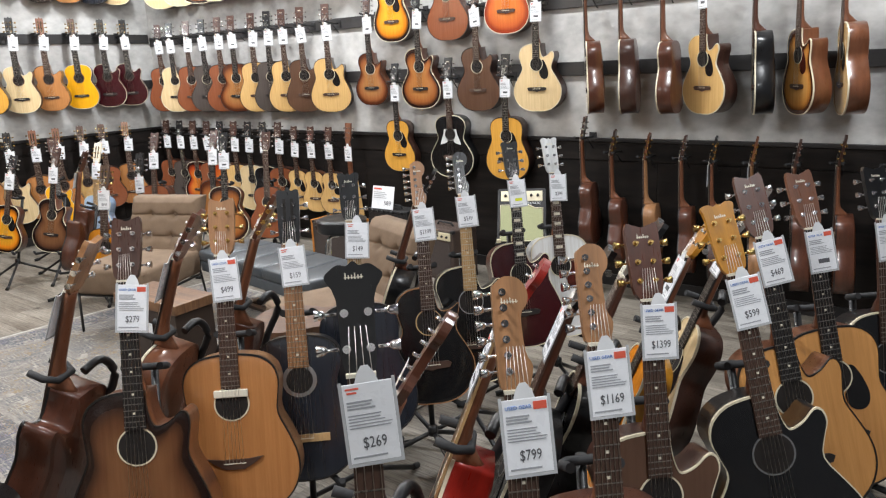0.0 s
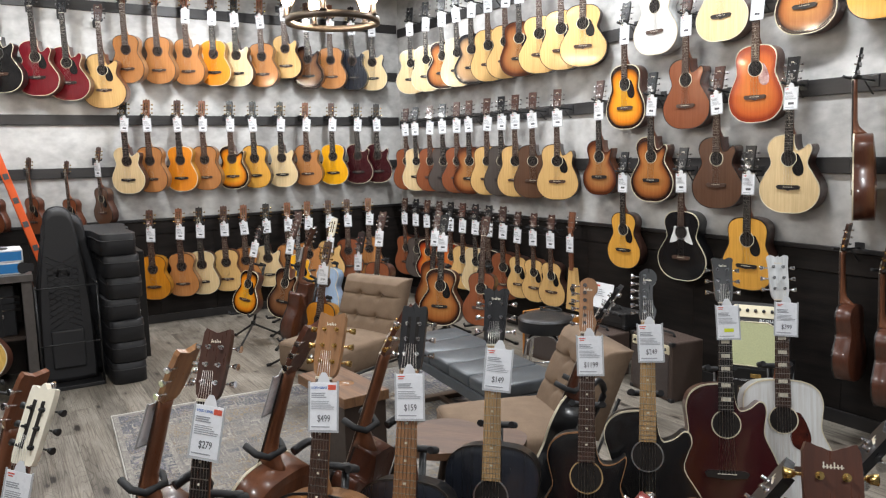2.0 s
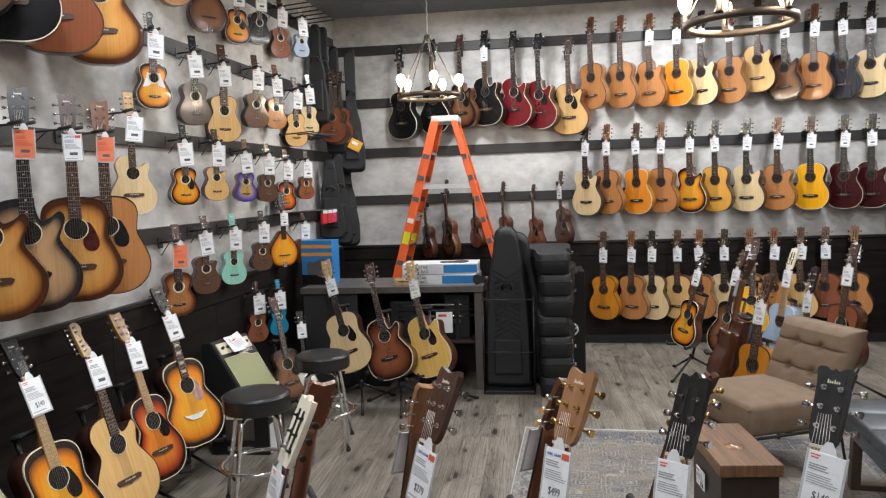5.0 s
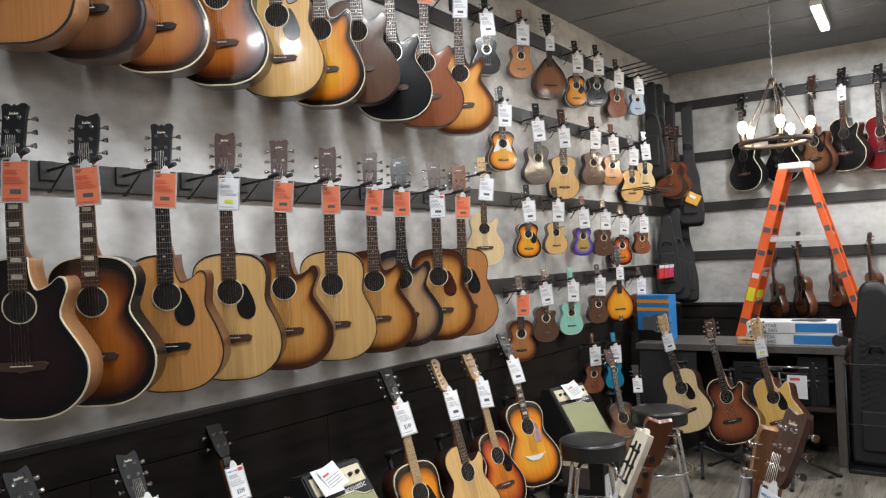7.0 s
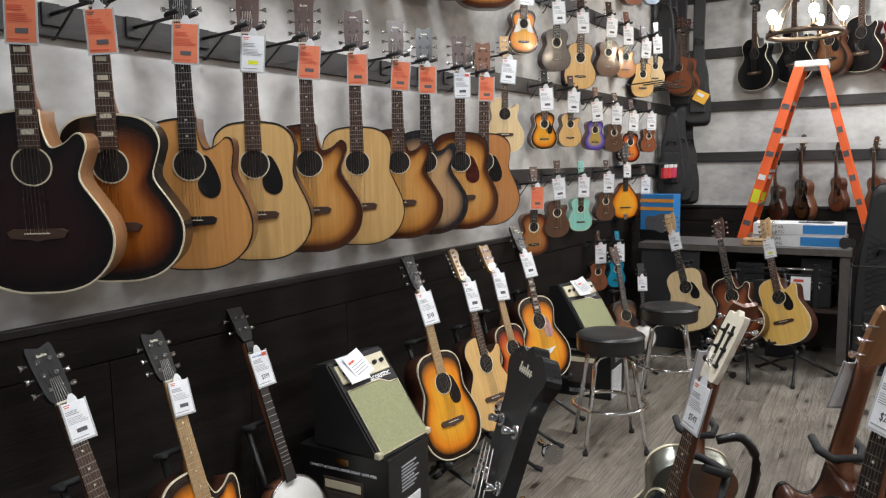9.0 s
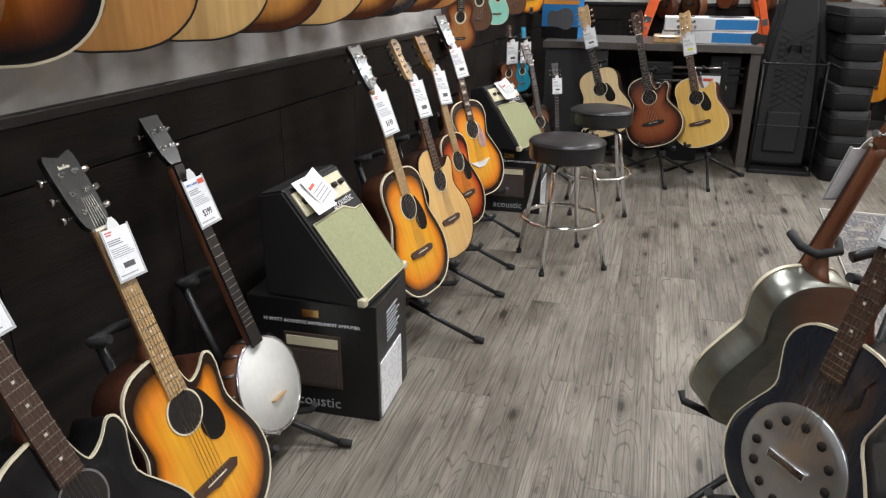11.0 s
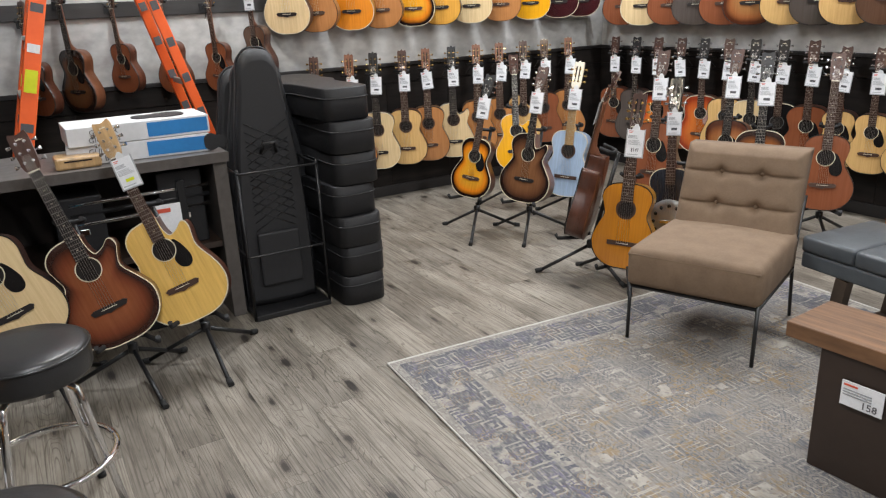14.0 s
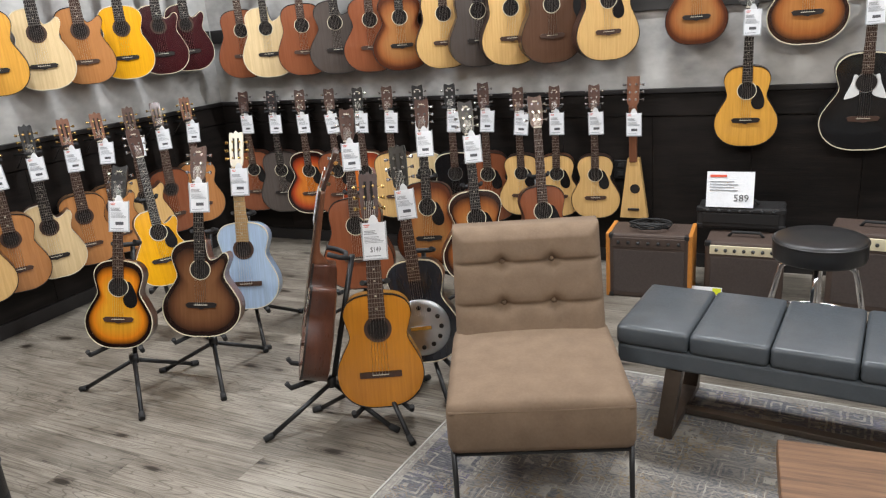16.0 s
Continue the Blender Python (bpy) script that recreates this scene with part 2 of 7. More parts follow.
def floor_wood():
    m = mat("grey_washed_plank", (0.268, 0.241, 0.201), 0.48, col2=(0.180, 0.159, 0.130), scale=2.0, stretch=(0.9, 4.5, 1), bump=0.10, detail=5, bscale=1)
    nt = m.node_tree
    b = nt.nodes["Principled BSDF"]
    old = b.inputs["Base Color"].links[0].from_node
    old.color_ramp.elements[0].position, old.color_ramp.elements[1].position = 0.55, 0.92
    oi = [n for n in nt.nodes if n.type == "OBJECT_INFO"][0]
    tc = [n for n in nt.nodes if n.type == "TEX_COORD"][0]
    sc = [n for n in nt.nodes if n.type == "VECT_MATH" and n.operation == "SCALE"][0]

    def coords(stretch):
        mp, ad = nt.nodes.new("ShaderNodeMapping"), nt.nodes.new("ShaderNodeVectorMath")
        mp.inputs["Scale"].default_value = stretch
        nt.links.new(tc.outputs["Object"], mp.inputs["Vector"])
        nt.links.new(mp.outputs["Vector"], ad.inputs[0])
        nt.links.new(sc.outputs[0], ad.inputs[1])
        return ad.outputs[0]

    def dark(value, lo, hi, tone, before):
        rp, mx = nt.nodes.new("ShaderNodeValToRGB"), nt.nodes.new("ShaderNodeMix")
        rp.color_ramp.elements[0].position, rp.color_ramp.elements[0].color = lo, (*tone, 1)
        rp.color_ramp.elements[1].position, rp.color_ramp.elements[1].color = hi, (1, 1, 1, 1)
        nt.links.new(value, rp.inputs["Fac"])
        mx.data_type, mx.blend_type = "RGBA", "MULTIPLY"
        mx.inputs["Factor"].default_value = 1.0
        nt.links.new(before, mx.inputs["A"])
        nt.links.new(rp.outputs["Color"], mx.inputs["B"])
        return mx.outputs["Result"]

    hs, mr = nt.nodes.new("ShaderNodeHueSaturation"), nt.nodes.new("ShaderNodeMapRange")
    mr.inputs["To Min"].default_value, mr.inputs["To Max"].default_value = 0.80, 1.14
    nt.links.new(oi.outputs["Random"], mr.inputs["Value"])
    nt.links.new(mr.outputs["Result"], hs.inputs["Value"])
    nt.links.new(old.outputs["Color"], hs.inputs["Color"])
    def num(op, a, bb=None, c=None):
        n = nt.nodes.new("ShaderNodeMath")
        n.operation = op
        for k, v in enumerate((a, bb, c)):
            if isinstance(v, (int, float)):
                n.inputs[k].default_value = v
            elif v is not None:
                nt.links.new(v, n.inputs[k])
        return n.outputs[0]

    def noise(stretch, scale, detail, distortion=0.0):
        n = nt.nodes.new("ShaderNodeTexNoise")
        n.inputs["Scale"].default_value, n.inputs["Detail"].default_value, n.inputs["Distortion"].default_value = scale, detail, distortion
        nt.links.new(coords(stretch), n.inputs["Vector"])
        return n.outputs["Fac"]

    # soft grey smudges
    smudge = noise((1.0, 2.2, 1), 3.0, 4)
    col = dark(smudge, 0.30, 0.56, (0.60, 0.58, 0.56), hs.outputs["Color"])
    # growth lines: contours of a slow swell drawn out along the board, closing into loops round the knots
    vo = nt.nodes.new("ShaderNodeTexVoronoi")
    vo.voronoi_dimensions = "2D"
    vo.inputs["Scale"].default_value = 1.0
    nt.links.new(coords((1.5, 4.6, 1)), vo.inputs["Vector"])
    near = num("POWER", 2.718, num("MULTIPLY", vo.outputs["Distance"], -7.0))
    swell = num("ADD", noise((0.32, 5.0, 1), 1.5, 2), num("MULTIPLY", near, 0.30))
    line = num("ABSOLUTE", num("SINE", num("MULTIPLY", swell, 80.0)))
    patch = noise((0.8, 2.6, 1), 2.6, 2)
    fade = num("MULTIPLY", num("SUBTRACT", 1.0, patch), 0.50)
    col = dark(num("ADD", line, fade), 0.22, 0.58, (0.46, 0.43, 0.40), col)
    # fine pores
    g = noise((0.9, 62, 1), 2.6, 6, 0.2)
    col = dark(g, 0.36, 0.53, (0.55, 0.525, 0.50), col)
    # knots: small dark hearts with a soft halo
    ragged = num("MULTIPLY_ADD", g, 0.10, num("MULTIPLY_ADD", smudge, 0.30, vo.outputs["Distance"]))
    col = dark(ragged, 0.225, 0.262, (0.20, 0.175, 0.155), col)
    col = dark(ragged, 0.24, 0.36, (0.62, 0.59, 0.57), col)
    nt.links.new(col, b.inputs["Base Color"])
    return m


M_FLOOR = floor_wood()
M_SUBFLOOR = mat("dark_joint", (0.10, 0.085, 0.072), 0.8)
M_TANF = mat("tan_suede", (0.195, 0.132, 0.084), 0.85, col2=(0.148, 0.098, 0.061), scale=14, bump=0.15)
M_LEATH = mat("blue_grey_leather", (0.075, 0.086, 0.096), 0.36, col2=(0.058, 0.066, 0.074), scale=18, bump=0.15)
M_BLEATH = mat("black_vinyl", (0.02, 0.02, 0.021), 0.32, scale=25, bump=0.12)
M_BAG = mat("black_nylon", (0.016, 0.016, 0.018), 0.6, scale=60, bump=0.3)
M_CASE = mat("black_case_vinyl", (0.014, 0.014, 0.0155), 0.5, scale=50, bump=0.3, spec=0.35)
M_CORD = mat("grey_piping", (0.025, 0.025, 0.027), 0.5)
M_DESK = mat("grey_wood_laminate", (0.10, 0.088, 0.08), 0.5, col2=(0.065, 0.056, 0.05), scale=3, stretch=(1, 8, 8), bump=0.1)
M_DESKTOP = mat("grey_desk_top", (0.115, 0.108, 0.104), 0.36, col2=(0.08, 0.074, 0.07), scale=3)
M_WALNUT = mat("walnut_slab", (0.23, 0.118, 0.055), 0.45, col2=(0.075, 0.036, 0.018), scale=2.6, stretch=(0.8, 16, 3), detail=2)
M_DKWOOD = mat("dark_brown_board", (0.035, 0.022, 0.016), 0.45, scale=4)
M_BRONZE = mat("bronze_metal", (0.16, 0.125, 0.10), 0.42, metal=0.8)
M_ORANGE = mat("orange_fibreglass", (0.85, 0.13, 0.02), 0.45, col2=(0.75, 0.10, 0.015), scale=5)
M_PALEALU = mat("pale_aluminium", (0.70, 0.71, 0.72), 0.45, metal=0.25)
M_ALU = mat("aluminium", (0.65, 0.66, 0.67), 0.35, metal=1.0)
M_TOLEX = mat("black_tolex", (0.011, 0.010, 0.010), 0.6, scale=70, bump=0.4)
M_BTOLEX = mat("brown_tolex", (0.065, 0.042, 0.032), 0.6, scale=70, bump=0.4)
M_GRILL = mat("olive_grill_cloth", (0.36, 0.37, 0.20), 0.8, col2=(0.27, 0.28, 0.15), scale=120, bump=0.4)
M_DGRILL = mat("brown_grill_cloth", (0.07, 0.052, 0.045), 0.8, col2=(0.045, 0.034, 0.03), scale=120, bump=0.4)
M_PANELC = mat("cream_panel", (0.70, 0.63, 0.44), 0.4)
M_AMPWOOD = mat("orange_ply", (0.52, 0.20, 0.035), 0.4, scale=4, stretch=(1, 1, 7))
M_BOXB = mat("black_carton", (0.008, 0.008, 0.0085), 0.35)
M_BOXG = mat("charcoal_laminate", (0.030, 0.030, 0.033), 0.5, col2=(0.022, 0.022, 0.024), scale=3)
M_BOXW = mat("white_carton", (0.72, 0.73, 0.75), 0.45)
M_BOXBLUE = mat("blue_carton", (0.03, 0.22, 0.55), 0.4)
M_PINK = mat("pink_plastic", (0.75, 0.06, 0.15), 0.35)
M_REDP = mat("red_plastic", (0.65, 0.03, 0.04), 0.35)
M_SKIN = mat("banjo_head", (0.74, 0.73, 0.69), 0.5, col2=(0.62, 0.61, 0.57), scale=8)
M_WHITEP = mat("white_plastic", (0.75, 0.76, 0.77), 0.4)


def glow(name, col, power):
    m = bpy.data.materials.new(name)
    m.use_nodes = True
    b = m.node_tree.nodes["Principled BSDF"]
    b.inputs["Emission Color"].default_value, b.inputs["Emission Strength"].default_value = (*col, 1), power
    return m


M_BULB = glow("warm_bulb", (1.0, 0.84, 0.62), 130)
M_TUBE = glow("led_tube", (1.0, 0.97, 0.92), 14)


# ======== helpers ========
def obj(name, me, parent=None, m=None, mats=(), label=""):
    """One mesh object on shared mesh data; its materials belong to the object."""
    o = new(name, me)
    if parent is not None:
        o.parent = parent
    if m is not None:
        o.matrix_basis = m
    for i, ma in enumerate(mats):
        if i < len(o.material_slots):
            o.material_slots[i].link = "OBJECT"
            o.material_slots[i].material = ma
    if label:
        tagged(o, label)
    return o


def finish(bm, name, slots=1, smooth=False):
    bmesh.ops.recalc_face_normals(bm, faces=bm.faces)
    me = bpy.data.meshes.new(name)
    if smooth:
        for f in bm.faces:
            f.smooth = True
    bm.to_mesh(me)
    bm.free()
    for _ in range(slots):
        me.materials.append(None)
    return me


def part(name, bm, material, parent, label="", smooth=False, m=None):
    return obj(name, finish(bm, name, 1, smooth), parent, m, (material,), label)


def thing(name, m, label, category, group="", kind=""):
    e = new(name)
    e.empty_display_size = 0.05
    e.matrix_basis = m
    return tagged(e, label, category, group, kind)


def add_box(bm, x0, y0, z0, x1, y1, z1, bev=0.0, m=None, mi=0):
    r = bmesh.ops.create_cube(bm, size=1.0)
    vs = r["verts"]
    for v in vs:
        v.co = Vector(((x0 + x1) / 2 + v.co.x * (x1 - x0), (y0 + y1) / 2 + v.co.y * (y1 - y0), (z0 + z1) / 2 + v.co.z * (z1 - z0)))
    if bev > 0:
        es = list({e for v in vs for e in v.link_edges})
        g = bmesh.ops.bevel(bm, geom=es, offset=bev, segments=2, affect="EDGES", profile=0.5)
        vs = [v for v in bm.verts if v.is_valid and any(f in set(g["faces"]) for f in v.link_faces)] if m or mi else vs
        if m or mi:
            seen = set(vs)
            todo = list(vs)
            while todo:
                v = todo.pop()
                for e in v.link_edges:
                    w = e.other_vert(v)
                    if w not in seen:
                        seen.add(w)
                        todo.append(w)
            vs = list(seen)
    if m is not None:
        bmesh.ops.transform(bm, matrix=m, verts=vs)
    if mi:
        for f in {f for v in vs for f in v.link_faces}:
            f.material_index = mi
    return bm


def box(x0, y0, z0, x1, y1, z1, bev=0.0):
    return add_box(bmesh.new(), x0, y0, z0, x1, y1, z1, bev)


def add_tube(bm, pts, r, n=8, closed=False, r1=None, mi=0):
    """A round rod along a polyline."""
    pts = [Vector(p) for p in pts]
    rings = []
    k = len(pts)
    up = Vector((0.13, 0.21, 0.97))
    for i, p in enumerate(pts):
        a = pts[(i - 1) % k] if closed or i > 0 else p
        b = pts[(i + 1) % k] if closed or i < k - 1 else p
        d = (b - a).normalized()
        u = d.cross(up)
        if u.length < 0.05:
            u = d.cross(Vector((1, 0, 0)))
        u.normalize()
        w = d.cross(u)
        rr = r if r1 is None else r + (r1 - r) * i / (k - 1)
        rings.append([bm.verts.new(p + (u * math.cos(t) + w * math.sin(t)) * rr) for t in (2 * math.pi * j / n for j in range(n))])
    for i in range(k if closed else k - 1):
        A, B = rings[i], rings[(i + 1) % k]
        for j in range(n):
            f = bm.faces.new((A[j], A[(j + 1) % n], B[(j + 1) % n], B[j]))
            f.smooth = True
            f.material_index = mi
    if not closed:
        for q in (rings[0], rings[-1]):
            bm.faces.new(q).material_index = mi
    return bm


def tube(pts, r, n=8, closed=False, r1=None):
    return add_tube(bmesh.new(), pts, r, n, closed, r1)


def add_lathe(bm, prof, n=24, c=(0, 0, 0), mi=0, smooth=True, ring=False):
    """A turned form: prof lists (radius, z)."""
    rings = [[bm.verts.new((c[0] + r * math.cos(2 * math.pi * j / n), c[1] + r * math.sin(2 * math.pi * j / n), c[2] + z)) for j in range(n)] for r, z in prof]
    for A, B in zip(rings, rings[1:] + (rings[:1] if ring else [])):
        for j in range(n):
            f = bm.faces.new((A[j], A[(j + 1) % n], B[(j + 1) % n], B[j]))
            f.smooth, f.material_index = smooth, mi
    for q in () if ring else (rings[0], rings[-1]):
        bm.faces.new(q).material_index = mi
    return bm


def lathe(prof, n=24, ring=False):
    return add_lathe(bmesh.new(), prof, n, ring=ring)


def add_slab(bm, outline, y0, y1, mi=0):
    """A plate cut to an outline in x and z, from y0 (front) to y1 (back)."""
    a = [bm.verts.new((x, y0, z)) for x, z in outline]
    b = [bm.verts.new((x, y1, z)) for x, z in outline]
    bm.faces.new(a).material_index = mi
    bm.faces.new(b[::-1]).material_index = mi
    n = len(a)
    for i in range(n):
        bm.faces.new((a[i], b[i], b[(i + 1) % n], a[(i + 1) % n])).material_index = mi
    return bm


def slab(outline, y0, y1):
    return add_slab(bmesh.new(), outline, y0, y1)


def curve_through(pts, steps=4):
    """A smooth open line through points (Catmull-Rom)."""
    out = []
    n = len(pts)
    for i in range(n - 1):
        p0, p1, p2, p3 = pts[max(i - 1, 0)], pts[i], pts[i + 1], pts[min(i + 2, n - 1)]
        for k in range(steps):
            t = k / steps
            out.append(tuple(0.5 * (2 * b + (c - a) * t + (2 * a - 5 * b + 4 * c - d) * t * t + (3 * b - a - 3 * c + d) * t ** 3) for a, b, c, d in zip(p0, p1, p2, p3)))
    out.append(tuple(pts[-1]))
    return out


def text_mesh(s, size, align="CENTER"):
    cu = bpy.data.curves.new("lettering", "FONT")
    cu.body, cu.size, cu.extrude, cu.align_x = s, size, 0.0006, align
    cu.resolution_u = 2
    o = new("lettering", cu)
    bpy.context.view_layer.update()
    me = bpy.data.meshes.new_from_object(o.evaluated_get(bpy.context.evaluated_depsgraph_get()))
    bpy.data.objects.remove(o)
    bpy.data.curves.remove(cu)
    me.transform(Matrix.Rotation(math.pi / 2, 4, "X"))
    me.materials.clear()
    me.materials.append(None)
    return me


# ======== the room ========
AX, BY = -7.62, 5.86          # faces of the west and north walls
CX0, CY0, CSL = -7.62, -0.075, -0.057   # the south wall runs a little askew
EX = 3.2


def c_y(x):
    return CY0 + (x - CX0) * CSL


C_TURN = math.degrees(math.atan(CSL))


def structure(name, bm, material, label, smooth=False):
    o = part(name, bm, material, None, label, smooth)
    return tagged(o, kind="structure")


structure("wall_west", box(AX - 0.15, -0.6, 0, AX, BY + 0.15, CEIL), M_WALL, "grey mottled plaster wall behind the classical guitars")
structure("wall_north", box(AX, BY, 0, EX, BY + 0.15, CEIL), M_WALL, "grey mottled plaster wall behind hanging guitars")
# the east wall is unseen, added to close the room and hold back bounce
structure("wall_east", box(EX, c_y(EX) - 0.3, 0, EX + 0.15, BY + 0.15, CEIL), M_DARKWALL, "plain charcoal wall, unseen, added to close the room and cut bounce")
bm = bmesh.new()
add_box(bm, 0, -0.15, 0, EX - CX0 + 0.1, 0, CEIL)
wall_s = structure("wall_south", bm, M_WALL, "pale grey plaster wall with rails of steel-string guitars")
wall_s.matrix_basis = pose(CX0, CY0, 0, 0, 0, C_TURN)
bm = box(AX - 0.2, c_y(EX) - 0.4, CEIL, EX + 0.2, BY + 0.2, CEIL + 0.1)
# grid bars between the ceiling tiles
for i in range(1, 14):
    add_box(bm, AX + 0.61 * i - 0.011, c_y(EX) - 0.3, CEIL - 0.007, AX + 0.61 * i + 0.011, BY, CEIL)
for i in range(1, 12):
    add_box(bm, AX, BY - 0.61 * i - 0.011, CEIL - 0.005, EX, BY - 0.61 * i + 0.011, CEIL)
structure("ceiling", bm, M_CEIL, "dark charcoal tiled ceiling with a thin grid")
W = 1.12   # top of the black wainscot


def wainscot(name, length, m, label):
    o = structure(name, box(0, -0.012, 0, length, 0.0, W - 0.02), M_TRIM, label)
    o.matrix_basis = m
    wide = 0.60
    n = int(math.ceil(length / wide))
    me = finish(box(0.0008, -0.024, 0.09, length / n - 0.0008, -0.012, W - 0.17, 0.002), "wainscot_board")
    for i in range(n):
        obj("wainscot_board", me, o, pose(i * length / n, 0, 0), (M_WAINS,))
    part("cap_rail", box(0, -0.03, W - 0.165, length, -0.012, W - 0.03, 0.003), M_WAINS, o)
    part("cap", box(0, -0.042, W - 0.028, length, -0.012, W, 0.004), M_TRIM, o)
    part("baseboard", box(0, -0.03, 0, length, -0.012, 0.088, 0.003), M_TRIM, o)
    return o


wainscot("wainscot_north", EX - AX, pose(AX, BY, 0), "black stained wood wainscot along the plaster wall")
wainscot("wainscot_west", BY - 0.03 - CY0, pose(AX, CY0, 0, 0, 0, 90), "black stained wood wainscot behind classical guitars")
wainscot("wainscot_south", EX - CX0 - 0.03, pose(EX - 0.03, c_y(EX - 0.03), 0, 0, 0, 180 + C_TURN), "black stained wood wainscot behind floor guitars")


def rail(name, length, m):
    o = structure(name, box(0, -0.022, -0.05, length, 0, 0.05, 0.003), M_RAIL, "black stained wood hanging rail on the plaster wall")
    o.matrix_basis = m


for z in (1.62, 2.14, 2.68, 3.25):
    rail("trim_rail_west", BY - 0.03 - CY0, pose(AX, CY0, z, 0, 0, 90))
for z in (1.62, 2.10, 2.66, 3.20):
    rail("trim_rail_north", EX - AX - 0.03, pose(AX + 0.025, BY, z))
for z in (2.05, 3.2):
    rail("trim_rail_south", EX + 3.5, pose(EX - 0.03, c_y(EX - 0.03), z, 0, 0, 180 + C_TURN))
for z in (1.5, 2.1, 2.72, 3.33):
    rail("trim_rail_south", 4.1, pose(-3.45, c_y(-3.45), z, 0, 0, 180 + C_TURN))

# ceiling strips: the one in view and the added, unseen ones
for sx, sy in STRIPS:
    t = thing("strip_light", pose(sx, sy, CEIL), "slim white led strip light, one in view and the rest added", "strip light", "ceiling strip lights")
    part("housing", box(-0.39, -0.045, -0.05, 0.39, 0.045, -0.001, 0.006), M_WHITEP, t)
    part("tube", box(-0.37, -0.03, -0.068, 0.37, 0.03, -0.051, 0.004), M_TUBE, t)


# ======== guitars ========
SHAPES = {  # lower half-width, waist, upper, length, depth
    "dread": (0.198, 0.70, 0.735, 0.505, 0.112),
    "auditorium": (0.203, 0.60, 0.72, 0.505, 0.108),
    "jumbo": (0.215, 0.60, 0.70, 0.525, 0.115),
    "bass": (0.215, 0.60, 0.70, 0.525, 0.115),
    "classical": (0.182, 0.66, 0.775, 0.487, 0.098),
    "concert": (0.178, 0.62, 0.72, 0.475, 0.098),
    "uke": (0.165, 0.66, 0.78, 0.42, 0.115),
}


def outline(shape, cut):
    w, wa, up, L, _ = SHAPES[shape]
    side = [(0, 0), (0.30, 0.004), (0.62, 0.045), (0.87, 0.135), (0.985, 0.25), (0.97, 0.37), ((0.97 + wa) / 2 + 0.02, 0.49), (wa, 0.625), ((wa + up) / 2 - 0.005, 0.73), (up, 0.83), (up * 0.90, 0.92), (up * 0.62, 0.98), (0.16, 1.0), (0, 1.0)]
    left = curve_through([(-a, b) for a, b in side], 3)
    if cut == "v":
        rs = side[:9] + [(up * 0.99, 0.80), (up * 1.0, 0.845)]
        right = curve_through(rs, 3) + curve_through([(up * 0.97, 0.85), (up * 0.72, 0.80), (up * 0.42, 0.79), (0.2, 0.85), (0.16, 0.95), (0.16, 1.0)], 3)
    elif cut:
        rs = side[:9] + [(up * 1.0, 0.80), (up * 0.96, 0.86), (up * 0.83, 0.875), (up * 0.62, 0.825), (up * 0.38, 0.80), (0.2, 0.84), (0.155, 0.92), (0.15, 1.0)]
        right = curve_through(rs, 3)
    else:
        right = curve_through(side, 3)[:-1]
    pts = [(a * w, b * L) for a, b in right] + [(a * w, b * L) for a, b in reversed(left[1:])]
    return pts


CACHE = {}


def cached(key, fn):
    if key not in CACHE:
        CACHE[key] = fn()
    return CACHE[key]


def inset(pts, k, c):
    return [(c[0] + (x - c[0]) * k, c[1] + (z - c[1]) * k) for x, z in pts]


def me_soundboard(shape, cut):
    pts = outline(shape, cut)
    L = SHAPES[shape][3]
    bm = bmesh.new()
    lay = bm.verts.layers.float.new("rim")
    c = (0, L * 0.42)
    rings = []
    for k, rim, y in ((1.0, 1.0, 0.006), (1.0, 1.0, 0.0), (0.93, 1.0, -0.001), (0.80, 0.74, -0.0015), (0.6, 0.36, -0.002), (0.3, 0.0, -0.0022)):
        ring = []
        for x, z in inset(pts, k, c):
            v = bm.verts.new((x, y, z))
            v[lay] = rim
            ring.append(v)
        rings.append(ring)
    n = len(pts)
    for A, B in zip(rings, rings[1:]):
        for j in range(n):
            bm.faces.new((A[j], A[(j + 1) % n], B[(j + 1) % n], B[j]))
    bm.faces.new(rings[-1])
    return finish(bm, "soundboard")


def me_sides(shape, cut):
    pts = outline(shape, cut)
    w, wa, up, L, D = SHAPES[shape]
    bm = bmesh.new()
    c = (0, L * 0.45)
    rings = []
    for k, f in ((0.995, 0.006), (0.995, 1.0), (0.9, 1.05), (0.5, 1.13)):
        rings.append([bm.verts.new((x, 0.006 if f < 0.01 else D * f * (1 - 0.13 * z / L), z)) for x, z in inset(pts, k, c)])
    n = len(pts)
    for i, (A, B) in enumerate(zip(rings, rings[1:])):
        for j in range(n):
            bm.faces.new((A[j], A[(j + 1) % n], B[(j + 1) % n], B[j])).smooth = i == 0
    bm.faces.new(rings[-1])
    return finish(bm, "back_and_sides")


def me_binding(shape, cut):
    pts = outline(shape, cut)
    L = SHAPES[shape][3]
    bm = bmesh.new()
    c = (0, L * 0.45)
    prof = ((0.985, -0.0025), (1.006, -0.0025), (1.006, 0.006), (0.985, 0.006))
    rings = [[bm.verts.new((x, y, z)) for x, z in inset(pts, k, c)] for k, y in prof]
    n = len(pts)
    for i in range(4):
        A, B = rings[i], rings[(i + 1) % 4]
        for j in range(n):
            bm.faces.new((A[j], A[(j + 1) % n], B[(j + 1) % n], B[j]))
    return finish(bm, "binding")


